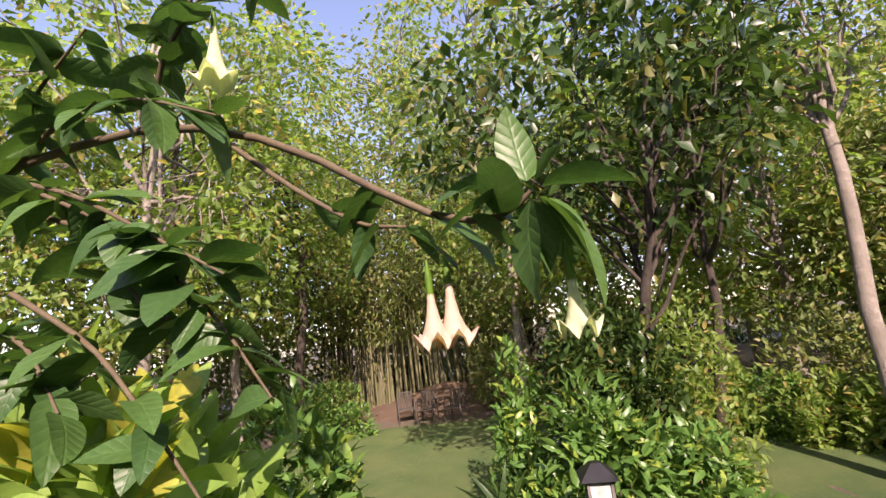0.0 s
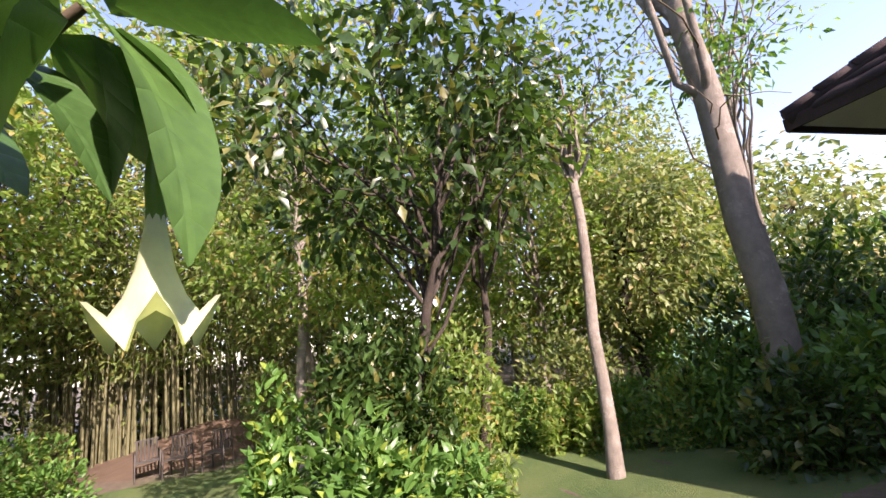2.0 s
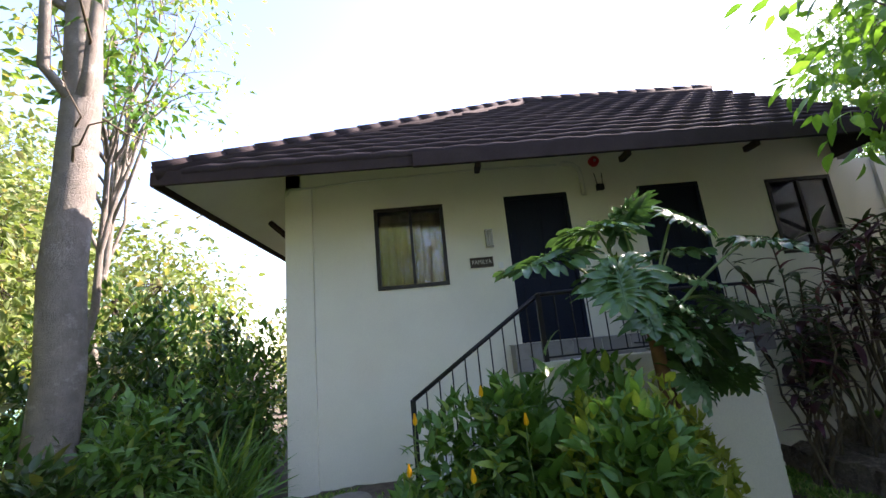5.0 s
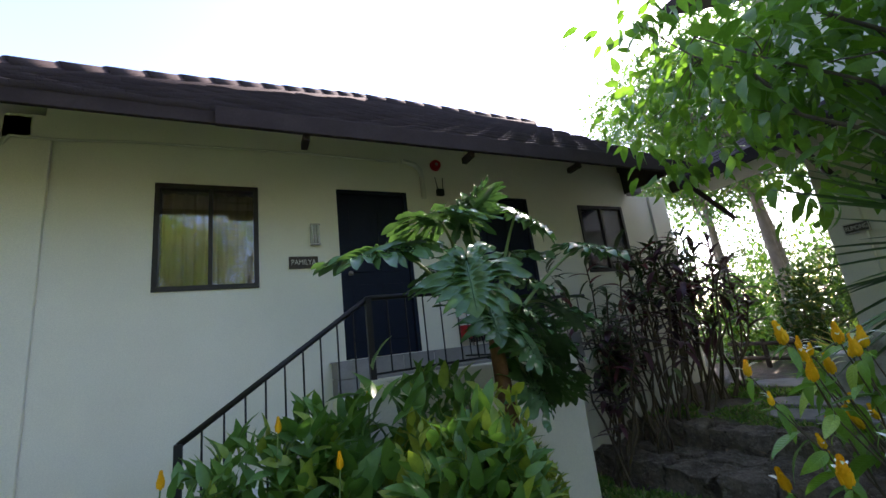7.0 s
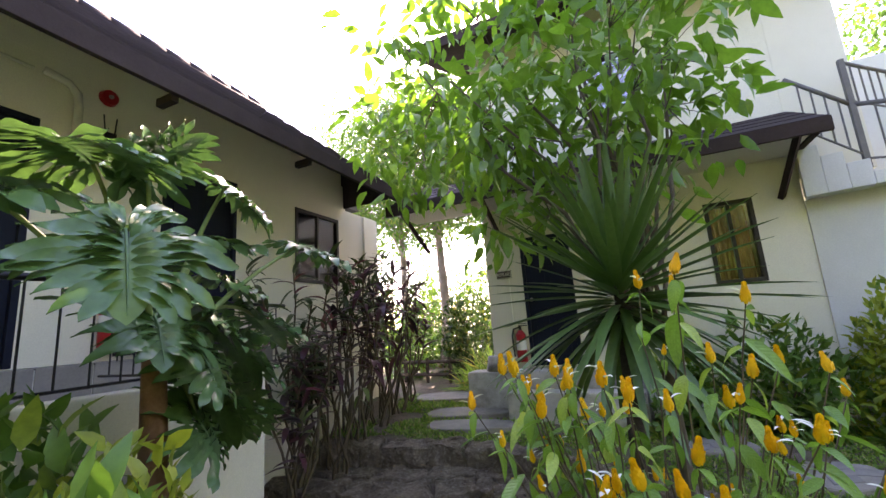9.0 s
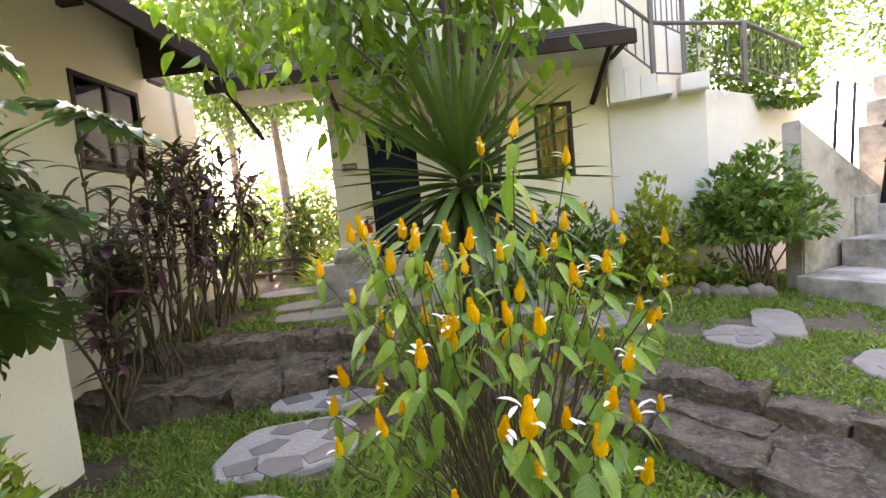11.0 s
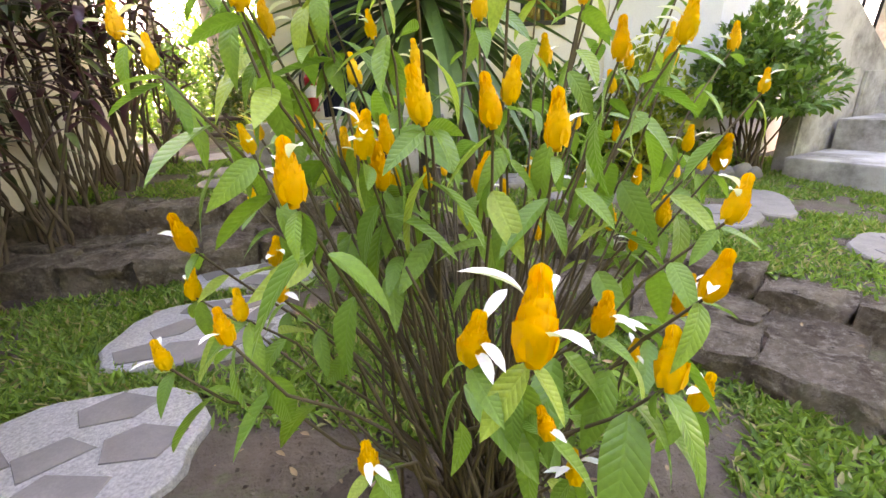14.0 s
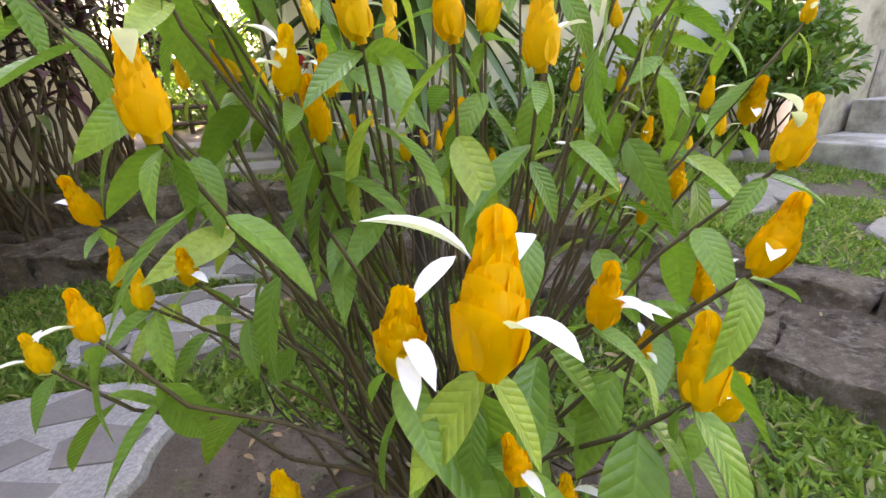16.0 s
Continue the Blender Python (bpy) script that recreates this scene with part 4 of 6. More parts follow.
def extinguisher(at, rz):
    ob = thing("fire_extinguisher", "red fire extinguisher hung on the wall", "fire extinguisher", at, rz, group="fire extinguishers")
    bm = bmesh.new()
    cyl_bm(bm, (0, 0, 0), (0, 0, 0.40), 0.075, n=18)
    cyl_bm(bm, (0, 0, 0.40), (0, 0, 0.46), 0.075, 0.03, 18)
    part("cylinder", bm, M_RED, ob, smooth=False)
    bm = bmesh.new()
    cyl_bm(bm, (0, 0, 0.46), (0, 0, 0.52), 0.022, n=10)
    box_bm(bm, (-0.015, -0.02, 0.52), (0.015, 0.11, 0.535), 0.003)
    box_bm(bm, (-0.015, -0.02, 0.55), (0.015, 0.10, 0.562), 0.003)
    part("valve", bm, M_RAIL, ob)
    V, F = tube([(0, -0.02, 0.50), (0.0, -0.10, 0.48), (0, -0.13, 0.38), (0, -0.12, 0.15), (0, -0.11, 0.06)], 0.012, 7)
    link_mesh("hose", from_np("hose", V, F, M_RAIL, True), ob)
    bm = bmesh.new()
    cyl_bm(bm, (0, 0, 0.17), (0, 0, 0.31), 0.0765, n=18)
    part("label_band", bm, M_PLASTIC, ob, "white label band")
    return ob


extinguisher((4.85, Y2 + 0.08, 1.22), 90)
extinguisher((X1 - 0.09, -1.75, 1.80), 0)
grille = thing("meter_grille", "dark red slatted grille on the landing wall", "grille", (X1 - 0.02, -2.1, 1.75))
for k in range(7):
    box("bar", (-0.02, 0.04 * k, 0), (0.015, 0.04 * k + 0.018, 0.62), M_FASCIA, grille, 0.002)
box("top_bar", (-0.02, -0.01, 0.62), (0.018, 0.28, 0.65), M_FASCIA, grille, 0.002)


def lantern(at, group="garden lanterns"):
    ob = thing("garden_lantern", "grey garden lantern with frosted panes and a pitched cap", "lantern", at, group=group)
    box("foot", (-0.09, -0.09, 0), (0.09, 0.09, 0.05), M_STEP, ob, 0.006)
    for sx in (-1, 1):
        for sy in (-1, 1):
            box("corner_bar", (sx * 0.085 - 0.012, sy * 0.085 - 0.012, 0.05), (sx * 0.085 + 0.012, sy * 0.085 + 0.012, 0.40), M_GREYRAIL, ob, 0.002)
    for a in range(4):
        p = box("pane", (-0.072, 0.078, 0.06), (0.072, 0.084, 0.39), M_LAMPGLASS, ob, 0)
        p.rotation_euler = (0, 0, a * math.pi / 2)
    bm = bmesh.new()
    bmesh.ops.create_cone(bm, cap_ends=True, segments=4, radius1=0.20, radius2=0.05, depth=0.10, matrix=Matrix.Translation((0, 0, 0.45)) @ Matrix.Rotation(radians(45), 4, "Z"))
    part("cap", bm, M_RAIL, ob, "dark metal cap")
    return ob


lantern((0.81, 3.69, gz(0.81, 3.69) + 0.5))
tagged(box("lantern_plinth", (0.66, 3.54, gz(0.81, 3.69) - 0.05), (0.96, 3.84, gz(0.81, 3.69) + 0.5), M_STONE, bevel=0.02), "low stone plinth under a lantern", "plinth")
lantern((5.95, 0.85, gz(5.95, 0.85) - 0.01))


# ---- stone edging, slabs, stones ----
def blocks(name, label, line, width, top_f, depth, seed, s0=0.0, s1=99.0):
    """A kerb of rough stone blocks laid end to end along a line."""
    rng = random.Random(seed)
    ob = thing(name, label, "stone kerb", (0, 0, 0), kind="structure")
    seg = [(Vector(a), Vector(b)) for a, b in zip(line, line[1:])]
    for a, b in seg:
        L, s = (b - a).length, 0.0
        while s < L - 0.05:
            l = min(rng.uniform(0.34, 0.62), L - s)
            p, q = a.lerp(b, s / L), a.lerp(b, min(1, (s + l - 0.012) / L))
            c = (p + q) / 2
            if -1.6 < c.x < 8.2:
                z = top_f(c.x, c.y) + rng.uniform(-0.015, 0.025)
                w = width * rng.uniform(0.9, 1.1)
                bm = bmesh.new()
                bmesh.ops.create_cube(bm, size=1, matrix=Matrix.Diagonal(((q - p).length, w, depth, 1)))
                bmesh.ops.subdivide_edges(bm, edges=bm.edges, cuts=7, use_grid_fill=True)
                off = Vector((rng.random() * 50, rng.random() * 50, 0))
                for v in bm.verts:
                    r = Vector((abs(v.co.x) / ((q - p).length / 2), abs(v.co.y) / (w / 2), abs(v.co.z) / (depth / 2)))
                    k = sum(1 for t in r if t > 0.98)
                    n = noise.noise_vector(v.co * 5 + off) * 0.045 + noise.noise_vector(v.co * 16 + off) * 0.024
                    v.co = v.co * (1 - 0.02 * max(0, k - 1)) + n
                m = Matrix.Translation((c.x, c.y, z - depth / 2)) @ Matrix.Rotation(math.atan2((q - p).y, (q - p).x), 4, "Z")
                bmesh.ops.transform(bm, matrix=m, verts=bm.verts)
                part("stone", bm, M_STONE, ob)
            s += l
    return ob


def off_line(line, d):
    out = []
    for i, p in enumerate(line):
        a, b = line[max(0, i - 1)], line[min(len(line) - 1, i + 1)]
        t = (b - a) / np.linalg.norm(b - a)
        out.append(p + d * np.array((-t[1], t[0])) * (1 if t[0] < 0 else -1) * -1)
    return np.array(out)


blocks("upper_kerb", "dark rough stone kerb along the upper terrace", UPPER + [0, 0.10], 0.30, lambda x, y: float(upper_z(x, y)) + 0.015, 0.34, 5)
blocks("lower_kerb", "dark rough stone kerb of the lower step", LOWER + [0, 0.08], 0.40, lambda x, y: float(lower_z(x, y) * 0.45 + upper_z(x, y) * 0.55) + 0.01, 0.36, 6)
blocks("filler_stones", "flat dark stones between the two kerbs", (UPPER + LOWER) / 2 + [0, 0.05], 0.30, lambda x, y: float(lower_z(x, y) * 0.45 + upper_z(x, y) * 0.55) - 0.0, 0.2, 7)


SLABS = []


def slab(name, label, at, rx, ry, rz, mat, seed, flags=0, h=0.05):
    """Irregular stepping slab, with flagstones let into it."""
    rng = random.Random(seed)
    x, y = at
    SLABS.append((x, y, rx, ry))
    ob = thing(name, label, "stepping stone", (x, y, gz(x, y)), rz, group="stepping stones")
    ob.rotation_euler = (math.atan2(gz(x, y + 0.1) - gz(x, y - 0.1), 0.2) if abs(gz(x, y + 0.1) - gz(x, y - 0.1)) < 0.05 else 0, 0, radians(rz))
    n = 40
    bm = bmesh.new()
    rim, low = [], []
    for i in range(n):
        a = i * 2 * math.pi / n
        k = 1 + 0.10 * noise.noise((math.cos(a) * 1.3 + seed * 7, math.sin(a) * 1.3, seed)) + 0.03 * rng.uniform(-1, 1)
        sq = (abs(math.cos(a)) ** 3 + abs(math.sin(a)) ** 3) ** (-1 / 3)
        rim.append((rx * k * sq * math.cos(a), ry * k * sq * math.sin(a)))
    top = [bm.verts.new((u * 0.97, v * 0.97, h)) for u, v in rim]
    mid = [bm.verts.new((u, v, h - 0.012)) for u, v in rim]
    bot = [bm.verts.new((u * 1.02, v * 1.02, -0.06)) for u, v in rim]
    bm.faces.new(top)
    for i in range(n):
        j = (i + 1) % n
        bm.faces.new((mid[i], mid[j], top[j], top[i]))
        bm.faces.new((bot[i], bot[j], mid[j], mid[i]))
    part("slab", bm, mat, ob, smooth=False)
    if flags:
        placed = []
        for _ in range(400):
            if len(placed) >= flags:
                break
            a, r = rng.uniform(0, 6.28), math.sqrt(rng.random()) * 0.78
            u, v = rx * r * math.cos(a), ry * r * math.sin(a)
            if all(math.hypot(u - p[0], v - p[1]) > 0.245 for p in placed):
                placed.append((u, v))
        for u, v in placed:
            bm = bmesh.new()
            k = rng.choice((4, 4, 5))
            a0, s, ca = rng.uniform(0, 6.28), rng.uniform(0.105, 0.135), rng.uniform(-0.5, 0.5)
            pts = []
            for i in range(k):
                a = a0 + i * 6.283 / k + rng.uniform(-0.25, 0.25)
                e, f = 1.45 * s * rng.uniform(0.85, 1.1) * math.cos(a), 0.92 * s * rng.uniform(0.85, 1.1) * math.sin(a)
                pts.append((u + e * math.cos(ca) - f * math.sin(ca), v + e * math.sin(ca) + f * math.cos(ca)))
            top = [bm.verts.new((p[0], p[1], h + 0.006)) for p in pts]
            bot = [bm.verts.new((u + (p[0] - u) * 1.05, v + (p[1] - v) * 1.05, h - 0.004)) for p in pts]
            bm.faces.new(top)
            for i in range(k):
                j = (i + 1) % k
                bm.faces.new((bot[i], bot[j], top[j], top[i]))
            part("flagstone", bm, M_FLAG, ob, "grey flat flagstone")
    return ob


slab("stepping_stone", "round pebble concrete stepping stone set with grey flagstones", (4.77, -1.46), 0.46, 0.37, 8, M_PEBBLE, 1, 9)
slab("stepping_stone", "pebble concrete stepping stone set with grey flagstones", (4.72, -2.4), 0.48, 0.36, 20, M_PEBBLE, 2, 8)
slab("stepping_stone", "pebble concrete stepping stone close to the stone kerb", (4.75, -3.2), 0.46, 0.27, 10, M_PEBBLE, 3, 6)
slab("stepping_stone", "worn concrete stepping slab in the grass", (5.35, -4.75), 0.55, 0.22, 8, M_SLAB, 4, 0)
slab("stepping_stone", "worn concrete stepping slab in the grass", (5.55, -5.35), 0.60, 0.24, 20, M_SLAB, 5, 0)
slab("stepping_stone", "worn concrete stepping slab near the porch", (6.2, -6.2), 0.6, 0.3, 20, M_SLAB, 6, 0)
slab("stepping_stone", "flagged stepping stone in the upper lawn", (0.92, -3.55), 0.33, 0.24, 40, M_SLAB, 7, 4)
slab("stepping_stone", "flagged stepping stone in the upper lawn", (0.15, -2.75), 0.36, 0.34, 40, M_SLAB, 8, 4)
slab("stepping_stone", "flagged stepping stone below the garden stairs", (0.30, -3.95), 0.5, 0.22, 60, M_SLAB, 9, 0)
slab("stepping_stone", "flagged stepping stone in the upper lawn", (1.9, -4.2), 0.36, 0.26, 20, M_SLAB, 10, 4)
slab("stepping_stone", "flagged stepping stone in the upper lawn", (2.7, -4.75), 0.36, 0.26, 20, M_SLAB, 11, 4)
slab("stepping_stone", "rough path stone at the foot of the cottage wall", (6.9, 1.95), 0.32, 0.25, 20, M_SLAB, 12, 0)
slab("stepping_stone", "rough path stone near the cottage steps", (6.4, 1.75), 0.34, 0.25, 0, M_SLAB, 13, 0)
slab("stepping_stone", "rough path stone near the cottage steps", (5.6, 1.7), 0.4, 0.28, 10, M_SLAB, 14, 0)

rs = random.Random(8)
for i in range(9):
    u = i / 8
    x, y = 0.75 - 1.05 * u + rs.uniform(-0.03, 0.03), -5.25 + 0.25 * u + rs.uniform(-0.04, 0.04)
    bm = bmesh.new()
    bmesh.ops.create_icosphere(bm, subdivisions=3, radius=1)
    s = Vector((rs.uniform(0.09, 0.15), rs.uniform(0.08, 0.12), rs.uniform(0.08, 0.12)))
    for v in bm.verts:
        v.co = Vector([c * k for c, k in zip(v.co, s)]) * (1 + 0.22 * noise.noise(v.co * 1.6 + Vector((i * 5, 0, 0))))
    ob = part("border_stone", bm, M_COBBLE, None, smooth=True)
    ob.location = (x, y, gz(x, y) + s.z * 0.55)
    tagged(ob, "rounded grey border stone in a row along the bed", "stone", "border stones")


# ---- golden shrimp plant, the shrub the walk ends at ----
def bract_spike():
    """Cone of overlapping upright bracts, about 9 cm tall."""
    items = []
    tv, tf = blade(0.034, 0.032, 6, 0.30, -0.16, 0.42, 0.62)
    for lay in range(9):
        u = lay / 8
        z, r, k = -0.004 + 0.0078 * lay, 0.021 * (1 - 0.9 * u ** 1.5), 4
        size = 1 - 0.5 * u
        for i in range(k):
            a = i * 2 * math.pi / k + lay * 0.785 + 0.1 * math.sin(7 * lay + i)
            lean = 0.30 - 0.22 * u + 0.06 * math.sin(3 * i + 5 * lay)
            m = Matrix.Translation((0, 0, z)) @ Matrix.Rotation(a, 4, "Z") @ Matrix.Translation((0, r * 0.62, 0)) @ Matrix.Rotation(math.pi / 2 - lean, 4, "X") @ Matrix.Diagonal((size, size, size, 1))
            R = np.array(m)
            items.append((tv @ R[:3, :3].T + R[:3, 3], tf))
    V, F = tube([(0, 0, -0.01), (0, 0, 0.04), (0, 0, 0.088)], [0.006, 0.009, 0.002], 6)
    V[:, 2] *= 0.85
    items.append((V, F))
    return join_np(items)


SPIKE = from_np("bract_spike", *bract_spike(), M_BRACT, True)
pv, pf = blade(0.046, 0.014, 7, 0.35, 0.5, 0.6, 0.7)
PETAL = from_np("petal", pv, pf, M_PETAL, True)
BUSH_LEAVES = []
for k, (w, dr, fo) in enumerate(((0.36, 0.35, 0.16), (0.40, 0.6, 0.10), (0.33, 0.15, 0.2))):
    v, f = blade(1.0, w, 8, fo, dr, 0.42, 1.0, 0.008)
    BUSH_LEAVES.append(from_np("leaf", v, f, L_BUSH, True))

FLOWERS = [(3.215, -0.595, 1.118), (3.275, -0.63, 1.095), (3.48, -0.75, 1.25), (3.58, -0.89, 1.05), (3.8, -1.03, 1.10), (3.61, -0.76, 1.05), (3.78, -0.85, 0.95),
           (3.66, -0.9, 1.01), (3.32, -0.9, 1.33), (3.46, -1.11, 1.25), (3.22, -1.09, 1.18), (3.19, -0.61, 1.00), (3.13, -0.85, 1.29)]
FLOWERS += [(3.42, -0.7, 0.86), (2.86, -1.14, 1.01), (2.72, -1.28, 1.02), (3.1, -0.71, 1.07), (3.03, -0.66, 1.02), (2.4, -1.8, 1.03), (2.51, -1.49, 1.12), (2.99, -0.68, 1.13), (2.91, -0.78, 1.19)]
FLOWERS += [(3.68, -1.05, 1.62), (3.52, -1.2, 1.58), (3.4, -1.1, 1.57), (3.58, -0.95, 1.50), (3.87, -1.1, 1.49), (3.7, -0.9, 1.42), (3.24, -1.25, 1.89), (3.12, -1.4, 1.87), (3.03, -1.45, 1.60)]
FLOWERS += [(2.69, -1.15, 1.19), (2.44, -1.55, 1.45), (3.56, -0.6, 0.87), (3.36, -0.65, 0.70), (2.86, -1.3, 1.60), (2.95, -1.25, 1.57), (2.72, -1.35, 1.57), (2.98, -0.85, 0.92), (2.85, -0.85, 0.81)]
FLOWERS += [(3.1, -0.75, 0.76), (2.99, -1.5, 1.43), (2.81, -1, 0.92), (3.66, -1.15, 1.56), (3.5, -1.4, 1.40), (3.35, -1.65, 1.45), (3.75, -1.5, 1.30), (2.8, -1.7, 1.30), (3.4, -0.97, 1.22), (3.42, -0.93, 1.28)]
rf = np.random.default_rng(17)
for k in range(30):
    a, r, z = 2.4 * k, rf.uniform(0.38, 0.72), rf.uniform(0.8, 1.62)
    FLOWERS.append((3.24 + r * math.cos(a), -1.16 + r * math.sin(a), z) if math.sin(a) < 0.15 else (3.24 + r * math.cos(a), -1.3 + 0.2 * math.sin(a), 0.3 + z))


for k in range(22):
    a, r = 2.4 * k + 0.7, rf.uniform(0.2, 0.62)
    FLOWERS.append((3.24 + r * math.cos(a), -1.22 + 0.75 * r * math.sin(a), rf.uniform(1.0, 1.62)))


shrimp = thing("shrimp_plant", "leafy shrub with upright golden bracts and white petals", "shrub", (3.21, -1.18, gz(3.21, -1.18)))
SB = np.array((3.21, -1.18, gz(3.21, -1.18)))
rs = np.random.default_rng(11)


def put_leaf(meshes, parent, p, d, size, roll=0.0, name="leaf"):
    d = Vector(d).normalized()
    up = Vector((0, 0, 1)) if abs(d.z) < 0.95 else Vector((0, 1, 0))
    x = d.cross(up).normalized()
    z = x.cross(d)
    m = Matrix((x, d, z)).transposed().to_4x4()
    ob = link_mesh(name, meshes, parent)
    ob.matrix_basis = Matrix.Translation(p) @ m @ Matrix.Rotation(roll, 4, "Y") @ Matrix.Diagonal((size, size, size, 1))
    return ob


for i, f in enumerate(FLOWERS):
    tip = np.array(f) - SB
    start = np.array((rs.normal(0, 0.07), rs.normal(0, 0.07), -0.03))
    out = np.array((tip[0], tip[1], 0.0))
    midp = start + (tip - start) * 0.5 + np.array((-0.12 * out[0], -0.12 * out[1], 0.10 * tip[2])) + rs.normal(0, 0.03, 3)
    s = np.linspace(0, 1, 9)[:, None]
    path = (1 - s) ** 2 * start + 2 * s * (1 - s) * midp + s ** 2 * tip
    path[1:-1] += rs.normal(0, 0.009, (7, 3))
    link_mesh("stem", from_np("stem", *tube(path, np.linspace(0.0065, 0.0022, 9), 6), M_TWIG, True), shrimp)
    size = 1.28 if i == 0 else float(rs.choice([0.6, 0.75, 0.85, 0.95, 1.05]))
    lean = np.array((out[0] * 0.12, out[1] * 0.12, 1.0)) + rs.normal(0, 0.13, 3)
    q = Vector(lean).to_track_quat("Z", "Y").to_matrix().to_4x4() @ Matrix.Rotation(float(rs.uniform(0, 6)), 4, "Z")
    sp = link_mesh("bract_spike", SPIKE, shrimp, "golden yellow overlapping bracts")
    sp.matrix_basis = Matrix.Translation(tip) @ q @ Matrix.Diagonal((size * 1.05, size * 1.05, size, 1))
    if i in (0, 13, 20) or rs.random() < 0.72:
        for k in range(int(rs.integers(1, 4)) if i else 3):
            a = float(rs.uniform(0, 6.28)) if i else (0.2, 2.5, 4.4)[k]
            pt = link_mesh("petal", PETAL, sp, "curved white petal")
            pt.matrix_basis = Matrix.Translation((0, 0, 0.02 + 0.015 * k)) @ Matrix.Rotation(a, 4, "Z") @ Matrix.Translation((0, 0.010, 0)) @ Matrix.Rotation(0.75, 4, "X")
    # leaves in pairs down the stem
    a0 = rs.uniform(0, 6.28)
    for j, u in enumerate((0.985, 0.985, 0.92, 0.90, 0.80)):
        p = path[int(u * 8)] * (1 - (u * 8) % 1) + path[min(8, int(u * 8) + 1)] * ((u * 8) % 1)
        a = a0 + math.pi * (j % 2) + 1.4 * (j // 2) + rs.normal(0, 0.3)
        d = np.array((math.cos(a) + out[0] * 0.9, math.sin(a) + out[1] * 0.9, rs.uniform(-1.5, 0.1)))
        put_leaf(BUSH_LEAVES[int(rs.integers(0, 3))], shrimp, p, d, float(rs.uniform(0.075, 0.165)) * (0.65 if j < 2 else 1), float(rs.normal(0, 0.4)))
for i in range(26):
    a, r = rs.uniform(0, 6.28), rs.uniform(0.15, 0.5)
    tip = np.array((r * math.cos(a), r * math.sin(a), rs.uniform(0.45, 1.1)))
    start = np.array((rs.normal(0, 0.07), rs.normal(0, 0.07), -0.03))
    link_mesh("stem", from_np("stem", *tube(curve_path(start, tip, rs, 0.12, 8), np.linspace(0.007, 0.002, 8), 6), M_TWIG, True), shrimp)

# ---- yucca ----
yuc = thing("yucca", "tall yucca with a rosette of long stiff green blades", "yucca", (3.34, -2.72, gz(3.34, -2.72)))
ry = np.random.default_rng(21)
V, F = tube([(0, 0, -0.05), (0.02, 0.01, 0.6), (0.0, 0.0, 1.2), (-0.02, 0, 2.0)], [0.085, 0.07, 0.065, 0.05], 10)
link_mesh("trunk", from_np("trunk", V, F, M_DARKBARK, True), yuc)
YB = []
for dr in (0.03, 0.10, 0.22):
    v, f = blade(1.0, 0.074, 8, 0.22, dr, 0.25, 0.6)
    YB.append(from_np("blade", v, f, L_YUCCA, True))
for i in range(135):
    u = (i + 0.5) / 135
    el = radians(82 - 125 * u ** 0.85 + ry.normal(0, 5))
    a = i * 2.39996 + ry.normal(0, 0.12)
    d = (math.cos(a) * math.cos(el), math.sin(a) * math.cos(el), math.sin(el))
    put_leaf(YB[0 if el > 0.4 else (1 if el > -0.1 else 2)], yuc, (0.03 * math.cos(a), 0.03 * math.sin(a), 2.02 - 0.34 * u), d, float(ry.uniform(0.80, 1.06)), 0.0, "blade")


# ---- philodendron ----
def lobed(seed):
    """Broad leaf along +y, about 1 long, cut into blunt wavy fingers almost to the midrib."""
    rl = random.Random(seed)
    items = [blade(0.80, 0.42, 12, 0.05, 0.22, 0.42, 0.75, 0.01)]
    for k in range(8):
        s = 0.0 + 0.082 * k
        L = (0.58, 0.72, 0.78, 0.76, 0.68, 0.58, 0.46, 0.34)[k]
        for side in (-1, 1):
            ang = radians(165 - 20 * k + 0.6 * k * k + rl.uniform(-9, 9)) * side
            ln = L * rl.uniform(0.82, 1.15)
            fingers = [(0.0, 1.0, 0.15), (0.24, 0.78, 0.085), (-0.22, 0.72, 0.085)] if k < 6 else [(0.0, 1.0, 0.13)]
            for da, kl, w in fingers:
                v, f = blade(ln * kl, w, 10, 0.16, rl.uniform(0.1, 0.34), 0.62, 0.55, 0.05)
                bend = 0.18 * side * (v[:, 1] / ln) ** 2 * ln
                v = v + np.stack([-bend, np.zeros_like(bend), np.zeros_like(bend)], -1)
                a = ang + da
                c, si = math.cos(a), math.sin(a)
                v = v @ np.array([[c, si, 0], [-si, c, 0], [0, 0, 1]]).T
                v = v + [0.02 * side, s, -0.20 * s * s + 0.012 + 0.004 * abs(da)]
                items.append((v, f))
    items.append(tube([(0, -0.02, 0.004), (0, 0.3, 0.0), (0, 0.5, -0.05), (0, 0.76, -0.125)], [0.014, 0.012, 0.008, 0.003], 6))
    return join_np(items)


LOBED = [from_np("leaf", *lobed(k), L_PHILO, True) for k in (1, 2, 3)]
PB = np.array((5.32, -0.85, gz(5.32, -0.85)))
phil = thing("philodendron", "large philodendron with deeply lobed glossy leaves", "philodendron", PB)
V, F = tube([(0, 0, -0.05), (0.02, -0.02, 0.5), (-0.05, 0.03, 1.1), (-0.08, 0.08, 1.75)], [0.065, 0.06, 0.06, 0.045], 10)
link_mesh("trunk", from_np("trunk", V, F, M_PHILTRUNK, True), phil, "ringed red brown trunk")
rp = np.random.default_rng(31)
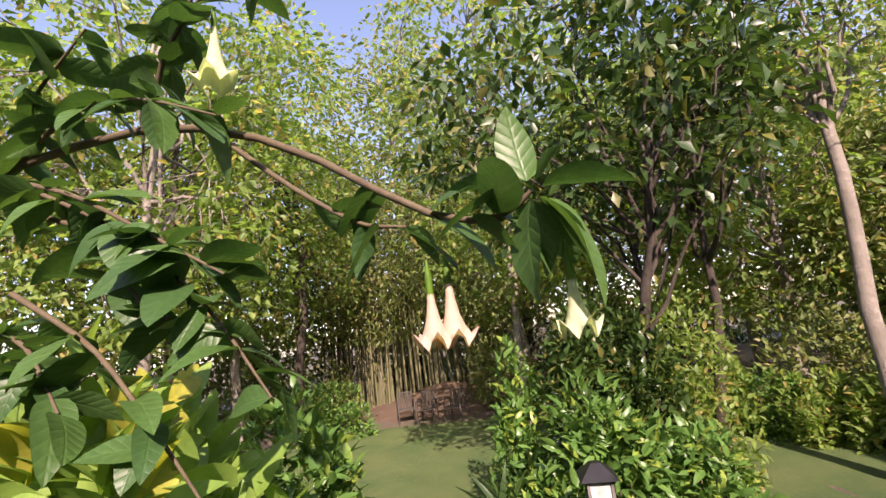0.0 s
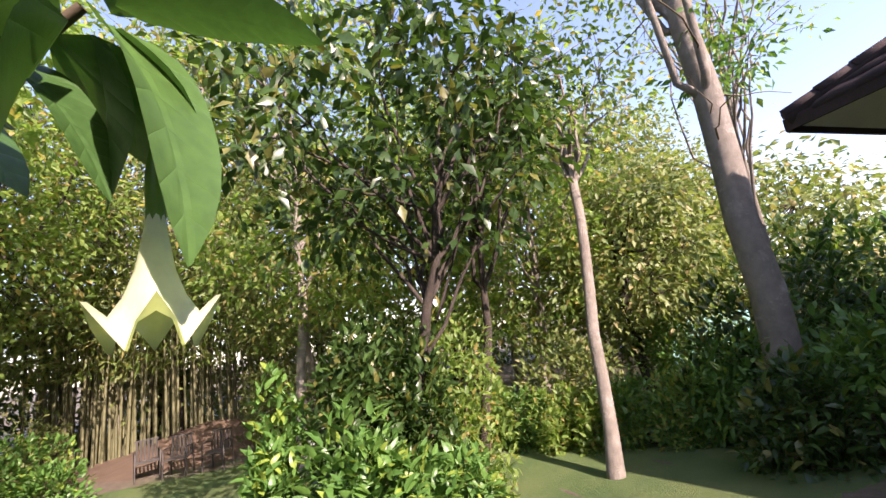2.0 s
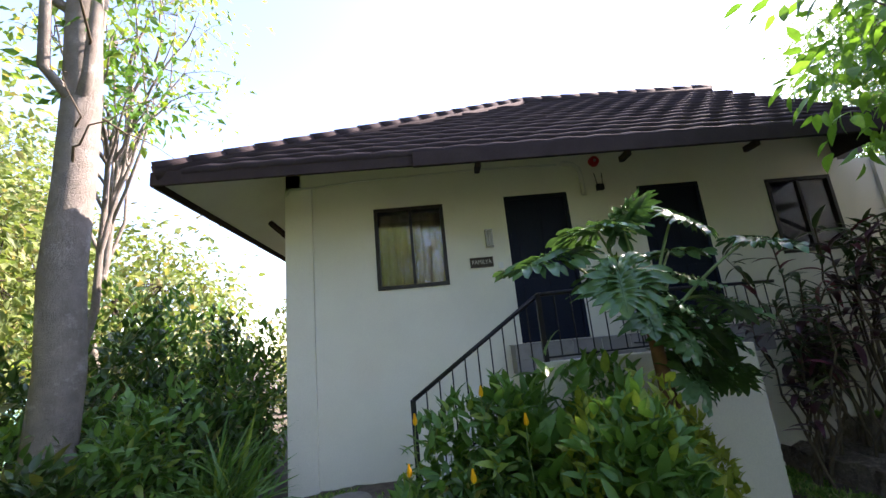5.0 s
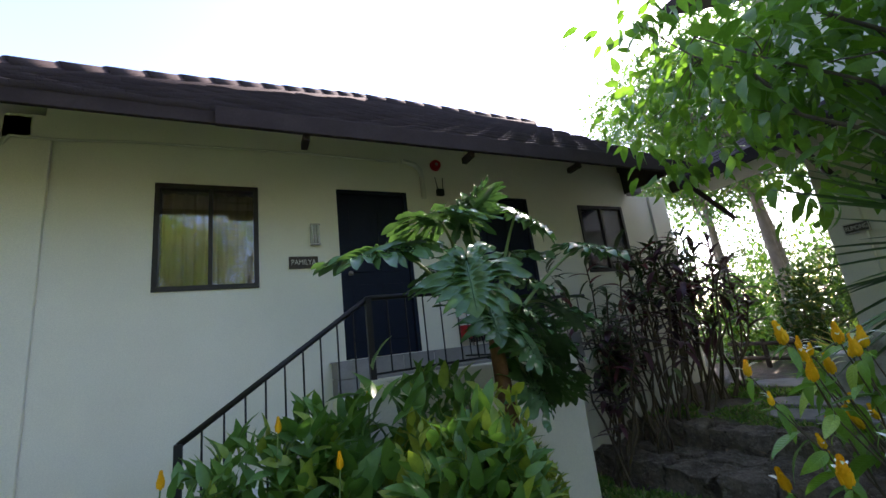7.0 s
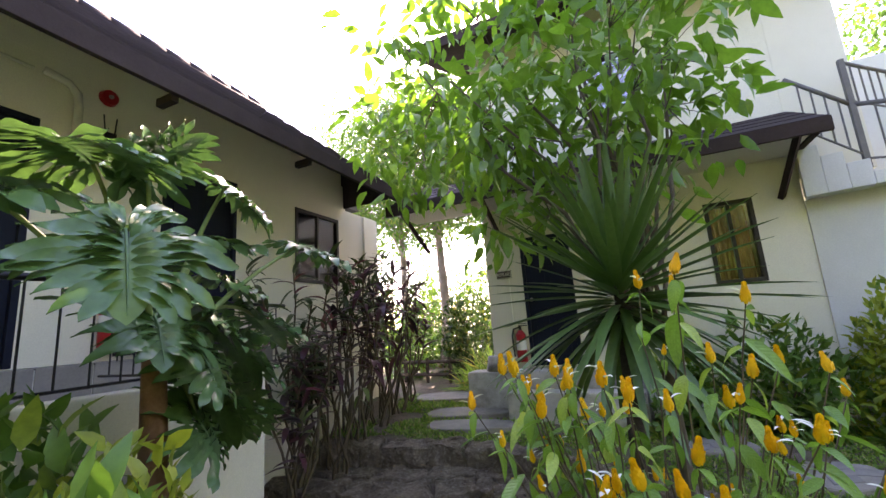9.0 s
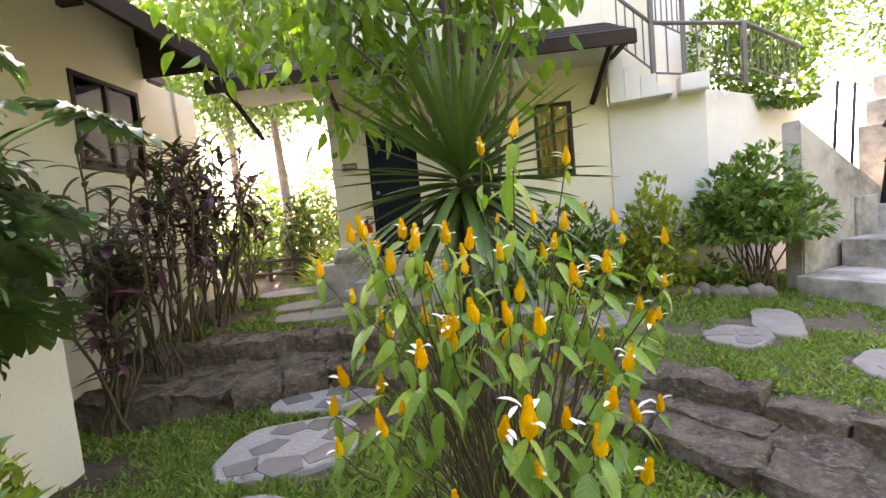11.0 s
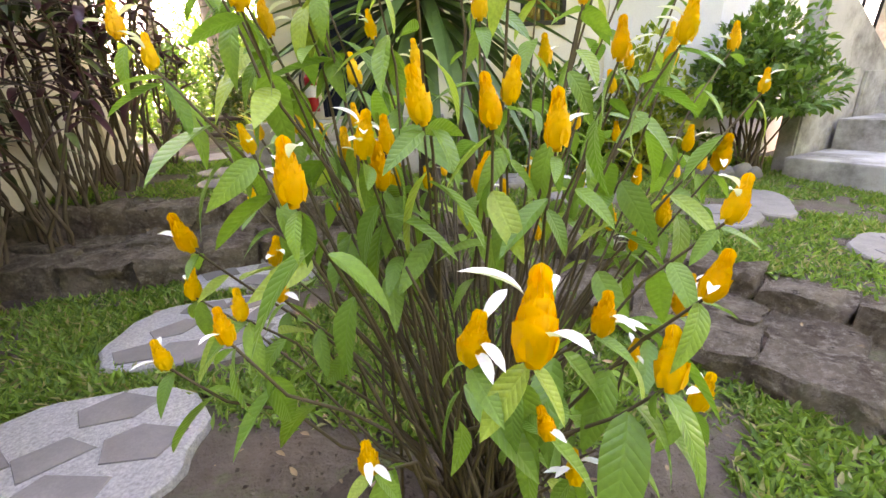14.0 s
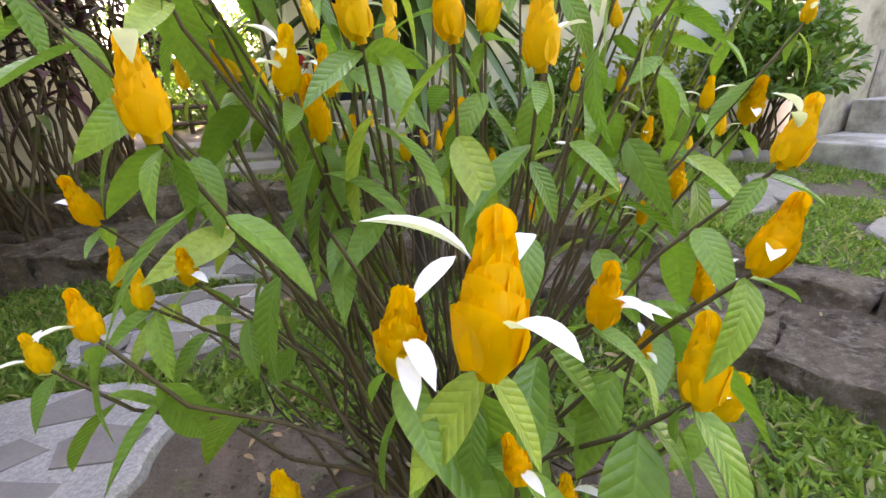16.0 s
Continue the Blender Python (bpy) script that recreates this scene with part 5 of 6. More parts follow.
# leaf centre, direction of its tip, length
PL = [(4.78, -0.38, 2.17, -0.52, 0.22, -0.72, 0.44), (5.52, -0.18, 2.48, -0.40, 0.85, -0.22, 0.66), (5.35, -0.52, 2.62, -0.60, 0.55, 0.05, 0.52), (5.32, -0.76, 2.66, -0.35, -0.2, 0.45, 0.42)]
PL += [(5.48, -1.32, 2.74, -0.62, -0.35, -0.50, 0.48), (5.45, -1.95, 2.46, -0.35, -0.75, -0.20, 0.46), (5.60, -1.30, 2.22, -0.3, -0.8, -0.3, 0.46), (5.35, -1.05, 2.00, -0.45, -0.45, -0.55, 0.44)]
PL += [(5.45, -1.35, 1.80, -0.1, -0.65, -0.75, 0.48), (5.20, -0.95, 1.78, -0.5, -0.2, -0.75, 0.42), (5.60, -1.65, 1.95, 0.0, -0.9, -0.5, 0.46), (5.15, -0.70, 1.95, -0.7, 0.15, -0.6, 0.42), (5.40, -1.20, 1.52, -0.1, -0.6, -0.85, 0.44)]
PL += [(5.75, -0.75, 2.35, 0.8, 0.1, -0.3, 0.46), (5.65, -1.3, 2.45, 0.6, -0.6, 0.1, 0.44), (5.55, -1.5, 1.45, 0.1, -0.6, -0.8, 0.42), (5.25, -1.0, 1.45, -0.4, -0.3, -0.85, 0.40)]
for k, (x, y, z, dx, dy, dz, sz) in enumerate(PL):
    c = np.array((x, y, z)) - PB
    d = np.array((dx, dy, dz))
    d /= np.linalg.norm(d)
    root = c - d * sz * 0.06
    st = np.array((-0.07, 0.07, 1.45 + 0.25 * rp.random()))
    mid = (st + root) / 2 + [0, 0, 0.14 if z > 2 else 0.25]
    s = np.linspace(0, 1, 9)[:, None]
    path = (1 - s) ** 2 * st + 2 * s * (1 - s) * mid + s ** 2 * root
    link_mesh("petiole", from_np("petiole", *tube(path, np.linspace(0.016, 0.010, 9), 6), M_GREENSTEM, True), phil)
    put_leaf(LOBED[k % 3], phil, root, d, sz, float(rp.normal(0, 0.15)))


# ---- cordyline along the cottage wall ----
def ti_plant(x, y, h, seed, mat=L_TI, canes=6):
    r = np.random.default_rng(seed)
    z0 = gz(x, y)
    ob = thing("cordyline", "tall bronze green leaved cordyline against the wall" if mat is L_TI2 else "tall dark purple leaved cordyline against the wall", "cordyline", (x, y, z0), group="cordylines along the wall")
    P, D, S = [], [], []
    for c in range(canes):
        tip = np.array((r.normal(0, 0.22), r.normal(0, 0.28), h * r.uniform(0.55, 1.05)))
        path = curve_path((r.normal(0, 0.06), r.normal(0, 0.06), -0.03), tip, r, 0.08, 8)
        link_mesh("cane", from_np("cane", *tube(path, np.linspace(0.016, 0.009, 8), 6), M_TWIG, True), ob)
        for k in range(15):
            u = 1 - 0.42 * (k / 17) ** 1.4
            q = path[min(7, int(u * 7))] * (1 - (u * 7) % 1) + path[min(7, int(u * 7) + 1)] * ((u * 7) % 1)
            a = r.uniform(0, 6.28)
            el = r.uniform(-0.5, 1.1) if u < 0.93 else r.uniform(0.2, 1.4)
            P.append(q), D.append((math.cos(a) * math.cos(el), math.sin(a) * math.cos(el), math.sin(el))), S.append(r.uniform(0.15, 0.30))
    V, F = scatter(blade(1.0, 0.27, 6, 0.18, 0.55, 0.45, 0.8), np.array(P), np.array(D), np.array(S), r, 0.15)
    tagged(link_mesh("foliage", from_np("foliage", V, F, mat, True), ob), kind="stuff")
    return ob


TI = [(6.35, -2.75, 1.65), (6.55, -3.05, 1.9), (6.35, -3.45, 1.7), (6.65, -3.6, 2.1), (6.45, -3.95, 2.0), (6.75, -4.15, 2.3), (6.5, -4.5, 1.8), (6.85, -4.75, 2.4), (6.6, -5.1, 2.0), (6.95, -5.35, 2.5), (6.75, -5.75, 2.2), (7.0, -3.4, 2.2), (7.1, -2.6, 1.9)]
for k, (x, y, h) in enumerate(TI):
    ti_plant(x, y, h, 40 + k, L_TI2 if k % 2 == 1 else L_TI)

LF_S = blade(0.11, 0.05, 3, 0.15, 0.3)
LF_M = blade(0.15, 0.06, 4, 0.15, 0.4)
LF_L = blade(0.24, 0.11, 5, 0.12, 0.4)
LF_B = blade(0.13, 0.018, 2, 0.1, 0.35)

# shrubs before the cottage steps
bush("flowering_shrub", "green shrub with a few yellow bracts before the steps", (5.45, 0.95, gz(5.45, 0.95)), (0.65, 0.5, 1.15), 2000, LF_M, L_SHRUB, 51)
bush("flowering_shrub", "green shrub before the cottage steps", (5.35, 0.3, gz(5.35, 0.3)), (0.65, 0.55, 1.35), 2200, LF_M, L_SHRUB, 52)
bush("variegated_shrub", "yellow green variegated shrub below the landing", (5.0, -0.15, gz(5.0, -0.15)), (0.5, 0.45, 1.25), 1700, LF_S, L_YELLOW, 53)
bush("broad_leaf_shrub", "fresh green broad leaved shrub below the landing", (5.45, -0.35, gz(5.45, -0.35)), (0.5, 0.45, 1.65), 900, LF_M, L_SHRUB, 54)
bush("variegated_shrub", "yellow green variegated shrub at the end of the kerb", (5.55, -0.75, gz(5.55, -0.75)), (0.36, 0.36, 1.2), 1300, LF_S, L_YELLOW, 55)
bush("dark_shrub", "dense dark shrub at the foot of the bed", (4.85, -0.45, gz(4.85, -0.45)), (0.42, 0.4, 0.75), 1000, LF_S, L_DARK, 56)
bush("dark_shrub", "dense dark undergrowth beside the steps", (5.0, 0.55, gz(5.0, 0.55)), (0.5, 0.6, 0.75), 1200, LF_S, L_DARK, 57)
bush("broad_leaf_shrub", "fresh green leafy shrub under the philodendron", (4.6, -0.22, gz(4.6, -0.22)), (0.42, 0.4, 1.25), 1500, LF_M, L_SHRUB, 58)
bush("variegated_shrub", "yellow green variegated shrub under the philodendron", (5.05, -0.42, gz(5.05, -0.42)), (0.36, 0.32, 1.3), 1300, LF_S, L_YELLOW, 59)
bush("broad_leaf_shrub", "fresh green leafy shrub hiding the philodendron trunk", (4.70, -0.34, gz(4.70, -0.34)), (0.30, 0.28, 1.2), 1300, LF_M, L_SHRUB, 158)
bush("variegated_shrub", "yellow green variegated shrub at the philodendron foot", (4.86, -0.50, gz(4.86, -0.50)), (0.28, 0.26, 1.25), 1100, LF_S, L_YELLOW, 159)
bush("dark_shrub", "dense dark undergrowth below the landing wall", (5.80, -0.95, gz(5.80, -0.95)), (0.34, 0.45, 0.95), 1500, LF_S, L_DARK, 160)
bush("broad_leaf_shrub", "fresh green broad leaved shrub beside the philodendron trunk", (5.15, 0.0, gz(5.15, 0.0)), (0.42, 0.42, 1.55), 420, LF_L, L_SHRUB, 161)
bush("variegated_shrub", "yellow green variegated shrub below the philodendron", (5.25, -0.75, gz(5.25, -0.75)), (0.40, 0.38, 1.25), 1300, LF_S, L_YELLOW, 163)
bush("variegated_shrub", "yellow green variegated shrub against the landing wall", (5.92, -1.30, gz(5.92, -1.30)), (0.30, 0.42, 1.0), 1200, LF_S, L_YELLOW, 166)
rb = np.random.default_rng(5)
for x, y, z in ((5.2, 1.1, 1.28), (5.25, 0.6, 1.42), (4.95, 0.35, 1.25), (5.0, 1.15, 1.0), (5.3, 0.1, 1.5), (4.75, 0.75, 1.0)):
    ob = thing("bract_flower", "single golden bract flower on the shrub before the steps", "flower", (x, y, z), group="golden flowers before the steps")
    sp = link_mesh("bract_spike", SPIKE, ob)
    V, F = tube([(0, 0, -0.35), (0.01, 0.01, -0.15), (0, 0, 0.0)], 0.004, 5)
    link_mesh("stem", from_np("stem", V, F, M_GREENSTEM, True), ob)

# shrubs on the upper terrace
bush("yellow_shrub", "bright yellow green shrub beside the stair wall", (0.85, -5.3, gz(0.85, -5.3)), (0.48, 0.38, 1.75), 2200, LF_S, L_YELLOW, 61)
bush("round_shrub", "rounded glossy green shrub before the white stair wall", (-0.35, -5.15, gz(-0.35, -5.15) + 0.0), (0.85, 0.5, 1.05), 4600, LF_S, L_SHRUB, 62, lift=0.75, lumps=18, stems=22)
bush("low_shrub", "low dark green plants behind the border stones", (0.0, -5.4, gz(0, -5.4)), (0.6, 0.3, 0.4), 700, LF_S, L_SHRUB, 63)
bush("mixed_shrub", "grey green leafy shrub below the house window", (1.9, -5.4, gz(1.9, -5.4)), (0.7, 0.35, 1.15), 1300, LF_M, L_SHRUB, 64)
bush("mixed_shrub", "grey green leafy shrub beside the porch", (2.9, -5.2, gz(2.9, -5.2)), (0.45, 0.35, 0.9), 800, LF_M, L_SHRUB, 65)
bush("upper_hedge", "dense green hedge above the stair wall", (-1.65, -6.75, 2.9), (1.3, 0.55, 2.1), 5200, LF_S, L_SHRUB, 66)
bush("clipped_shrub", "dark clipped shrub beside the path", (6.75, -8.3, gz(6.75, -8.3)), (0.6, 0.55, 1.7), 2600, LF_S, L_DARK, 67)
bush("sunlit_shrub", "sunlit green shrub beyond the path", (7.75, -8.0, gz(7.75, -8.0)), (0.7, 0.6, 1.6), 1700, LF_S, L_SHRUB, 68)
for k, (x, y, h) in enumerate(((6.2, -11.0, 1.7), (7.6, -11.5, 2.2), (9.2, -11.5, 2.4), (10.8, -11.0, 2.4), (8.8, -9.5, 1.8), (7.2, -10.0, 2.0), (8.0, -12.5, 3.2), (6.6, -13.0, 3.0), (9.6, -13.2, 3.2))):
    bush("garden_shrub", "backlit garden shrub beyond the houses", (x, y, gz(x, y)), (0.9, 0.7, h), 1300, LF_M, L_DARK if k % 2 else L_SHRUB, 170 + k, group="shrubs beyond the houses")
# sunlight on these leaves comes from the paler L_LIGHT colour
bush("grassy_plants", "low strap leaved plants by the porch with sunlight put into their leaf colour", (5.75, -6.9, gz(5.75, -6.9)), (0.5, 0.4, 0.5), 500, blade(0.4, 0.03, 4, 0.2, 0.4), L_LIGHT, 69, up=0.9)

# small tree over the yucca
tree("small_tree", "small garden tree with fresh translucent green leaves", (3.05, -3.25, gz(3.05, -3.25)), (3.2, -3.3, 3.0), 0.05, (3.75, -3.45, 4.25), (1.95, 1.2, 1.75), 22, 190, 13,
     blade(0.20, 0.088, 4, 0.12, 0.35), L_TREE, M_SMALLBARK, 71, clump=0.19, limb_r=0.024, trunk_end=0.7, bend=0.06, hollow=0.1, droop=-0.3, fork=0.3, wobble=0.012)

# ---- angel's trumpet branch near the start ----
AT = np.array((-2.3, 1.8, gz(-2.3, 1.8)))
ang = thing("angels_trumpet", "angel's trumpet shrub with broad leaves and hanging trumpet flowers", "shrub", AT)
ra = np.random.default_rng(81)


def branch(pts, r0, r1):
    pts = np.array(pts) - AT
    n = 12
    s = np.linspace(0, len(pts) - 1, n)
    P = np.stack([np.interp(s, np.arange(len(pts)), pts[:, k]) for k in range(3)], -1)
    P[1:-1] = (P[:-2] + 2 * P[1:-1] + P[2:]) / 4
    link_mesh("branch", from_np("branch", *tube(P, np.linspace(r0, r1, n), 7), M_TWIG, True), ang)
    return P + AT


b0 = branch([(-2.3, 1.8, gz(-2.3, 1.8) - 0.05), (-2.35, 1.75, 1.4), (-2.2, 1.6, 2.75), (-1.7, 1.5, 3.02)], 0.045, 0.022)
b1 = branch([(-1.7, 1.5, 3.0), (-0.93, 1.45, 3.04), (-0.28, 1.35, 2.77), (0.18, 1.22, 2.36), (0.40, 1.15, 2.30), (0.48, 1.12, 2.36)], 0.020, 0.006)
b2 = branch([(-0.65, 1.4, 2.92), (-0.30, 1.35, 2.60), (-0.04, 1.30, 2.40), (0.12, 1.26, 2.36)], 0.012, 0.005)
b3 = branch([(-0.95, 1.45, 3.03), (-0.85, 1.4, 3.25), (-0.6, 1.3, 3.45)], 0.014, 0.006)
b4 = branch([(-1.5, 1.5, 2.9), (-1.15, 1.4, 2.55), (-0.85, 1.35, 2.25), (-0.6, 1.3, 2.15)], 0.014, 0.005)
b6 = branch([(-1.75, 1.5, 2.95), (-1.3, 1.35, 2.75), (-0.85, 1.3, 2.5), (-0.55, 1.25, 2.35)], 0.012, 0.004)
b7 = branch([(-0.9, 1.42, 3.03), (-0.75, 1.3, 3.2), (-0.45, 1.2, 3.35), (-0.1, 1.15, 3.35)], 0.012, 0.004)
b8 = branch([(-1.7, 1.5, 3.0), (-1.4, 1.35, 3.2), (-1.1, 1.3, 3.4)], 0.012, 0.004)
b5 = branch([(-2.25, 1.7, 2.4), (-1.35, 1.35, 2.2), (-1.0, 1.2, 1.95)], 0.014, 0.005)
b9 = branch([(-1.4, 1.4, 2.7), (-0.9, 1.35, 2.5), (-0.55, 1.3, 2.2), (-0.35, 1.28, 1.92)], 0.012, 0.004)
b10 = branch([(-1.7, 1.5, 3.0), (-1.2, 1.35, 3.1), (-0.8, 1.25, 3.0), (-0.45, 1.2, 2.82)], 0.012, 0.004)
b11 = branch([(-1.6, 1.45, 2.9), (-1.1, 1.3, 2.7), (-0.7, 1.25, 2.45), (-0.45, 1.22, 2.3)], 0.012, 0.004)
b12 = branch([(-1.5, 1.4, 2.4), (-1.0, 1.3, 2.15), (-0.7, 1.25, 1.85), (-0.55, 1.25, 1.65)], 0.012, 0.004)
TL = []
for w, dr, fo in ((0.50, 0.18, 0.12), (0.44, 0.45, 0.18), (0.54, 0.30, 0.08)):
    v, f = blade(1.0, w, 10, fo, dr, 0.42, 0.8, 0.015)
    TL.append(from_np("leaf", v, f, L_TRUMPET, True))
NODE = Vector((0.48, 1.12, 2.36)) - Vector(AT)
for d, sz in (((-0.15, 0.2, 1.0), 0.25), ((0.9, 0.1, 0.25), 0.24), ((-0.7, 0.2, 0.45), 0.20), ((0.65, -0.3, -0.75), 0.32), ((-0.25, -0.35, -1.0), 0.30), ((-0.9, -0.1, 0.0), 0.26), ((0.5, 0.2, -0.5), 0.24), ((0.15, 0.3, -0.9), 0.22), ((0.4, 0.4, 0.7), 0.18)):
    put_leaf(TL[int(ra.integers(0, 3))], ang, NODE + Vector(d).normalized() * 0.03, d, sz * 0.86, float(ra.normal(0, 0.4)))
for P, n, lo, hi in ((b1, 8, 0.55, 0.95), (b2, 7, 0.5, 1.0), (b3, 10, 0.2, 1.0), (b4, 24, 0.15, 1.0), (b5, 24, 0.3, 1.0), (b6, 24, 0.1, 1.0), (b7, 16, 0.2, 1.0), (b8, 16, 0.1, 1.0), (b0, 8, 0.75, 1.0), (b9, 26, 0.2, 1.0), (b10, 24, 0.15, 1.0), (b11, 24, 0.2, 1.0), (b12, 9, 0.2, 0.8)):
    for k in range(n):
        u = lo + (hi - lo) * k / max(1, n - 1)
        p = P[min(11, int(u * 11))] - AT
        a = ra.uniform(0, 6.28)
        put_leaf(TL[int(ra.integers(0, 3))], ang, p, (math.cos(a), math.sin(a) * 0.8, ra.uniform(-0.9, 0.5)), float(ra.uniform(0.14, 0.26)), float(ra.normal(0, 0.4)))


def trumpet(at, length, mat, label):
    prof = ((0.0, 0.010), (0.15, 0.012), (0.4, 0.018), (0.65, 0.030), (0.82, 0.046), (0.93, 0.058), (0.99, 0.076), (0.985, 0.084))
    n, V, F = 20, [], []
    for s, r in prof:
        for i in range(n):
            a = i * 2 * math.pi / n
            k = 1 + (0.22 * max(0, s - 0.8) / 0.2) * math.cos(5 * a)
            r2 = r * length / 0.28
            V.append((r2 * k * math.cos(a), r2 * k * math.sin(a), -s * length + (0.025 * math.cos(5 * a) if s > 0.95 else 0)))
    for j in range(len(prof) - 1):
        F += [(j * n + i, j * n + (i + 1) % n, (j + 1) * n + (i + 1) % n, (j + 1) * n + i) for i in range(n)]
    ob = link_mesh("trumpet_flower", from_np("trumpet_flower", V, F, mat, True), ang, label)
    ob.location = Vector(at) - Vector(AT)
    cal = link_mesh("calyx", from_np("calyx", *tube([(0, 0, 0.05), (0, 0, 0.0), (0, 0, -length * 0.35)], [0.003, 0.011, 0.010], 8), L_TREE, True), ob)
    return ob


trumpet((0.54, 1.15, 2.18), 0.17, M_CREAM, "hanging cream white trumpet flower")
trumpet((0.22, 1.27, 2.22), 0.20, M_PINK, "hanging peach pink trumpet flower")
trumpet((0.17, 1.24, 2.20), 0.18, M_PINK, "hanging peach pink trumpet flower")
trumpet((-0.47, 1.22, 3.20), 0.24, M_CREAM, "hanging cream white trumpet flower")

# ---- shrubs round the first lawn ----
bush("broad_leaf_bed", "bed of pale green broad leaved plants", (-1.75, 1.95, gz(-1.75, 1.95)), (1.0, 0.7, 1.85), 1500, LF_L, L_BIGSHRUB, 91)
bush("broad_leaf_bed", "bed of pale green broad leaved plants", (-1.05, 1.75, gz(-1.05, 1.75)), (0.55, 0.5, 1.6), 600, LF_L, L_BIGSHRUB, 92)
bush("broad_leaf_bed", "bed of pale green broad leaved plants", (-2.6, 2.6, gz(-2.6, 2.6)), (1.0, 0.9, 1.6), 900, LF_L, L_BIGSHRUB, 93)
bush("broad_leaf_bed", "bed of pale green broad leaved plants", (-1.35, 1.55, gz(-1.35, 1.55)), (0.7, 0.5, 2.0), 1100, LF_L, L_BIGSHRUB, 191)
bush("broad_leaf_bed", "bed of pale green broad leaved plants", (-0.75, 1.75, gz(-0.75, 1.75)), (0.4, 0.4, 1.75), 500, LF_L, L_BIGSHRUB, 192)
bush("lawn_shrub", "upright dark green shrub on the lawn edge", (-1.50, 3.4, gz(-1.50, 3.4)), (0.55, 0.5, 2.0), 2600, LF_M, L_SHRUB, 94)
bush("lantern_shrub", "leafy shrub behind the garden lantern", (1.0, 4.5, gz(1.0, 4.5)), (0.85, 0.55, 1.45), 2400, LF_M, L_SHRUB, 95)
bush("lantern_shrub", "green leafy shrub beside the garden lantern", (1.75, 4.75, gz(1.75, 4.75)), (0.75, 0.6, 1.05), 1500, LF_M, L_SHRUB, 96)
bush("lantern_shrub", "leafy shrub climbing the dark trunk", (0.35, 5.6, gz(0.35, 5.6)), (0.5, 0.5, 2.1), 1600, LF_M, L_SHRUB, 97)
# one vine in two leaf colours: sun painted in here, darker ones below
bush("vine_mass", "climbing vine mass under the dark tree with sunlight put into its leaf colour", (2.3, 6.1, gz(2.3, 6.1)), (0.9, 0.7, 2.6), 3000, LF_S, L_LIGHT, 98)
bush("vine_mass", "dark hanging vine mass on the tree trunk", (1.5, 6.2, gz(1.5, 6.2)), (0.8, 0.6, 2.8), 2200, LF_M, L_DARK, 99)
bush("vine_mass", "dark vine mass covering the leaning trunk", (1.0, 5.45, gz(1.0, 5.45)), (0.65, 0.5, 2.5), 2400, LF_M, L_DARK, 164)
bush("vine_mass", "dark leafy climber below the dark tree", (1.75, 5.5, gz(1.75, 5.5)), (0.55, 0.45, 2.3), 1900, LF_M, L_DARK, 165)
bush("fern", "dark fern with arching fronds by the lawn", (0.0, 5.0, gz(0.0, 5.0)), (0.35, 0.35, 0.45), 90, blade(0.55, 0.07, 6, 0.1, 0.5), L_DARK, 100, stems=3, up=0.8)
HEDGE = np.array([(3.0, 9.6), (4.1, 8.2), (5.1, 6.75), (6.3, 6.1), (8.0, 6.0)])
for k in range(11):
    u = k / 10 * 4
    x, y = (float(np.interp(u, np.arange(5), HEDGE[:, c])) for c in (0, 1))
    # L_LIGHT shrubs among L_SHRUB ones paint the sun on the hedge
    bush("hedge_shrub", "clipped flowering hedge shrub, most with sunlight put into the leaf colour", (x, y, gz(x, y)), (0.6, 0.5, 1.05), 2000, LF_S, L_LIGHT if k % 3 else L_SHRUB, 110 + k, group="boundary hedge")
for k, (x, y, r, h) in enumerate(((5.7, 4.2, 0.7, 1.1), (6.5, 3.8, 0.8, 1.5), (7.3, 3.7, 0.6, 1.3), (6.9, 4.8, 0.9, 2.0), (7.8, 4.9, 0.9, 2.6), (8.8, 4.8, 1.0, 3.0), (8.3, 6.0, 1.2, 3.2), (8.7, 3.75, 0.75, 2.1), (9.7, 4.5, 1.0, 2.9), (10.8, 5.6, 1.2, 3.4), (7.0, 5.9, 0.9, 2.2), (6.4, 5.6, 0.7, 1.4), (9.8, 6.2, 1.2, 3.6))):
    bush("undergrowth_shrub", "dense dark green undergrowth beside the cottage", (x, y, gz(x, y)), (r, r * 0.85, h), int(1500 * r + 500), LF_M, L_SHRUB if k % 2 else L_DARK, 130 + k, group="undergrowth beside the cottage")
bush("strap_plants", "arching strap leaved plants at the wall corner", (6.75, 3.1, gz(6.75, 3.1)), (0.45, 0.35, 0.55), 260, blade(0.6, 0.03, 6, 0.2, 0.6), L_SHRUB, 140, stems=2, up=1.2)

# ---- trees ----
F35 = diamond(0.145, 0.075, 0.25)
F50 = diamond(0.19, 0.10, 0.25)
F70 = diamond(0.30, 0.16, 0.25)
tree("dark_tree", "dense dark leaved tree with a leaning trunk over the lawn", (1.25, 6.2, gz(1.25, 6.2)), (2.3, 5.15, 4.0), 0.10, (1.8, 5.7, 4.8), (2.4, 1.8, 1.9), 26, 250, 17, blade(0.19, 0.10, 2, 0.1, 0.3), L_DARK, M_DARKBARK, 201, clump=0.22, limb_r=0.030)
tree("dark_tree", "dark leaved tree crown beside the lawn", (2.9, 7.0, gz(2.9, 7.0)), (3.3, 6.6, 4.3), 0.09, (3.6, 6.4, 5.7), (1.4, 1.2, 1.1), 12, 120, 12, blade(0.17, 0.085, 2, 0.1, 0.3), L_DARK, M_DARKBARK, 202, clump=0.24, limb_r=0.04)
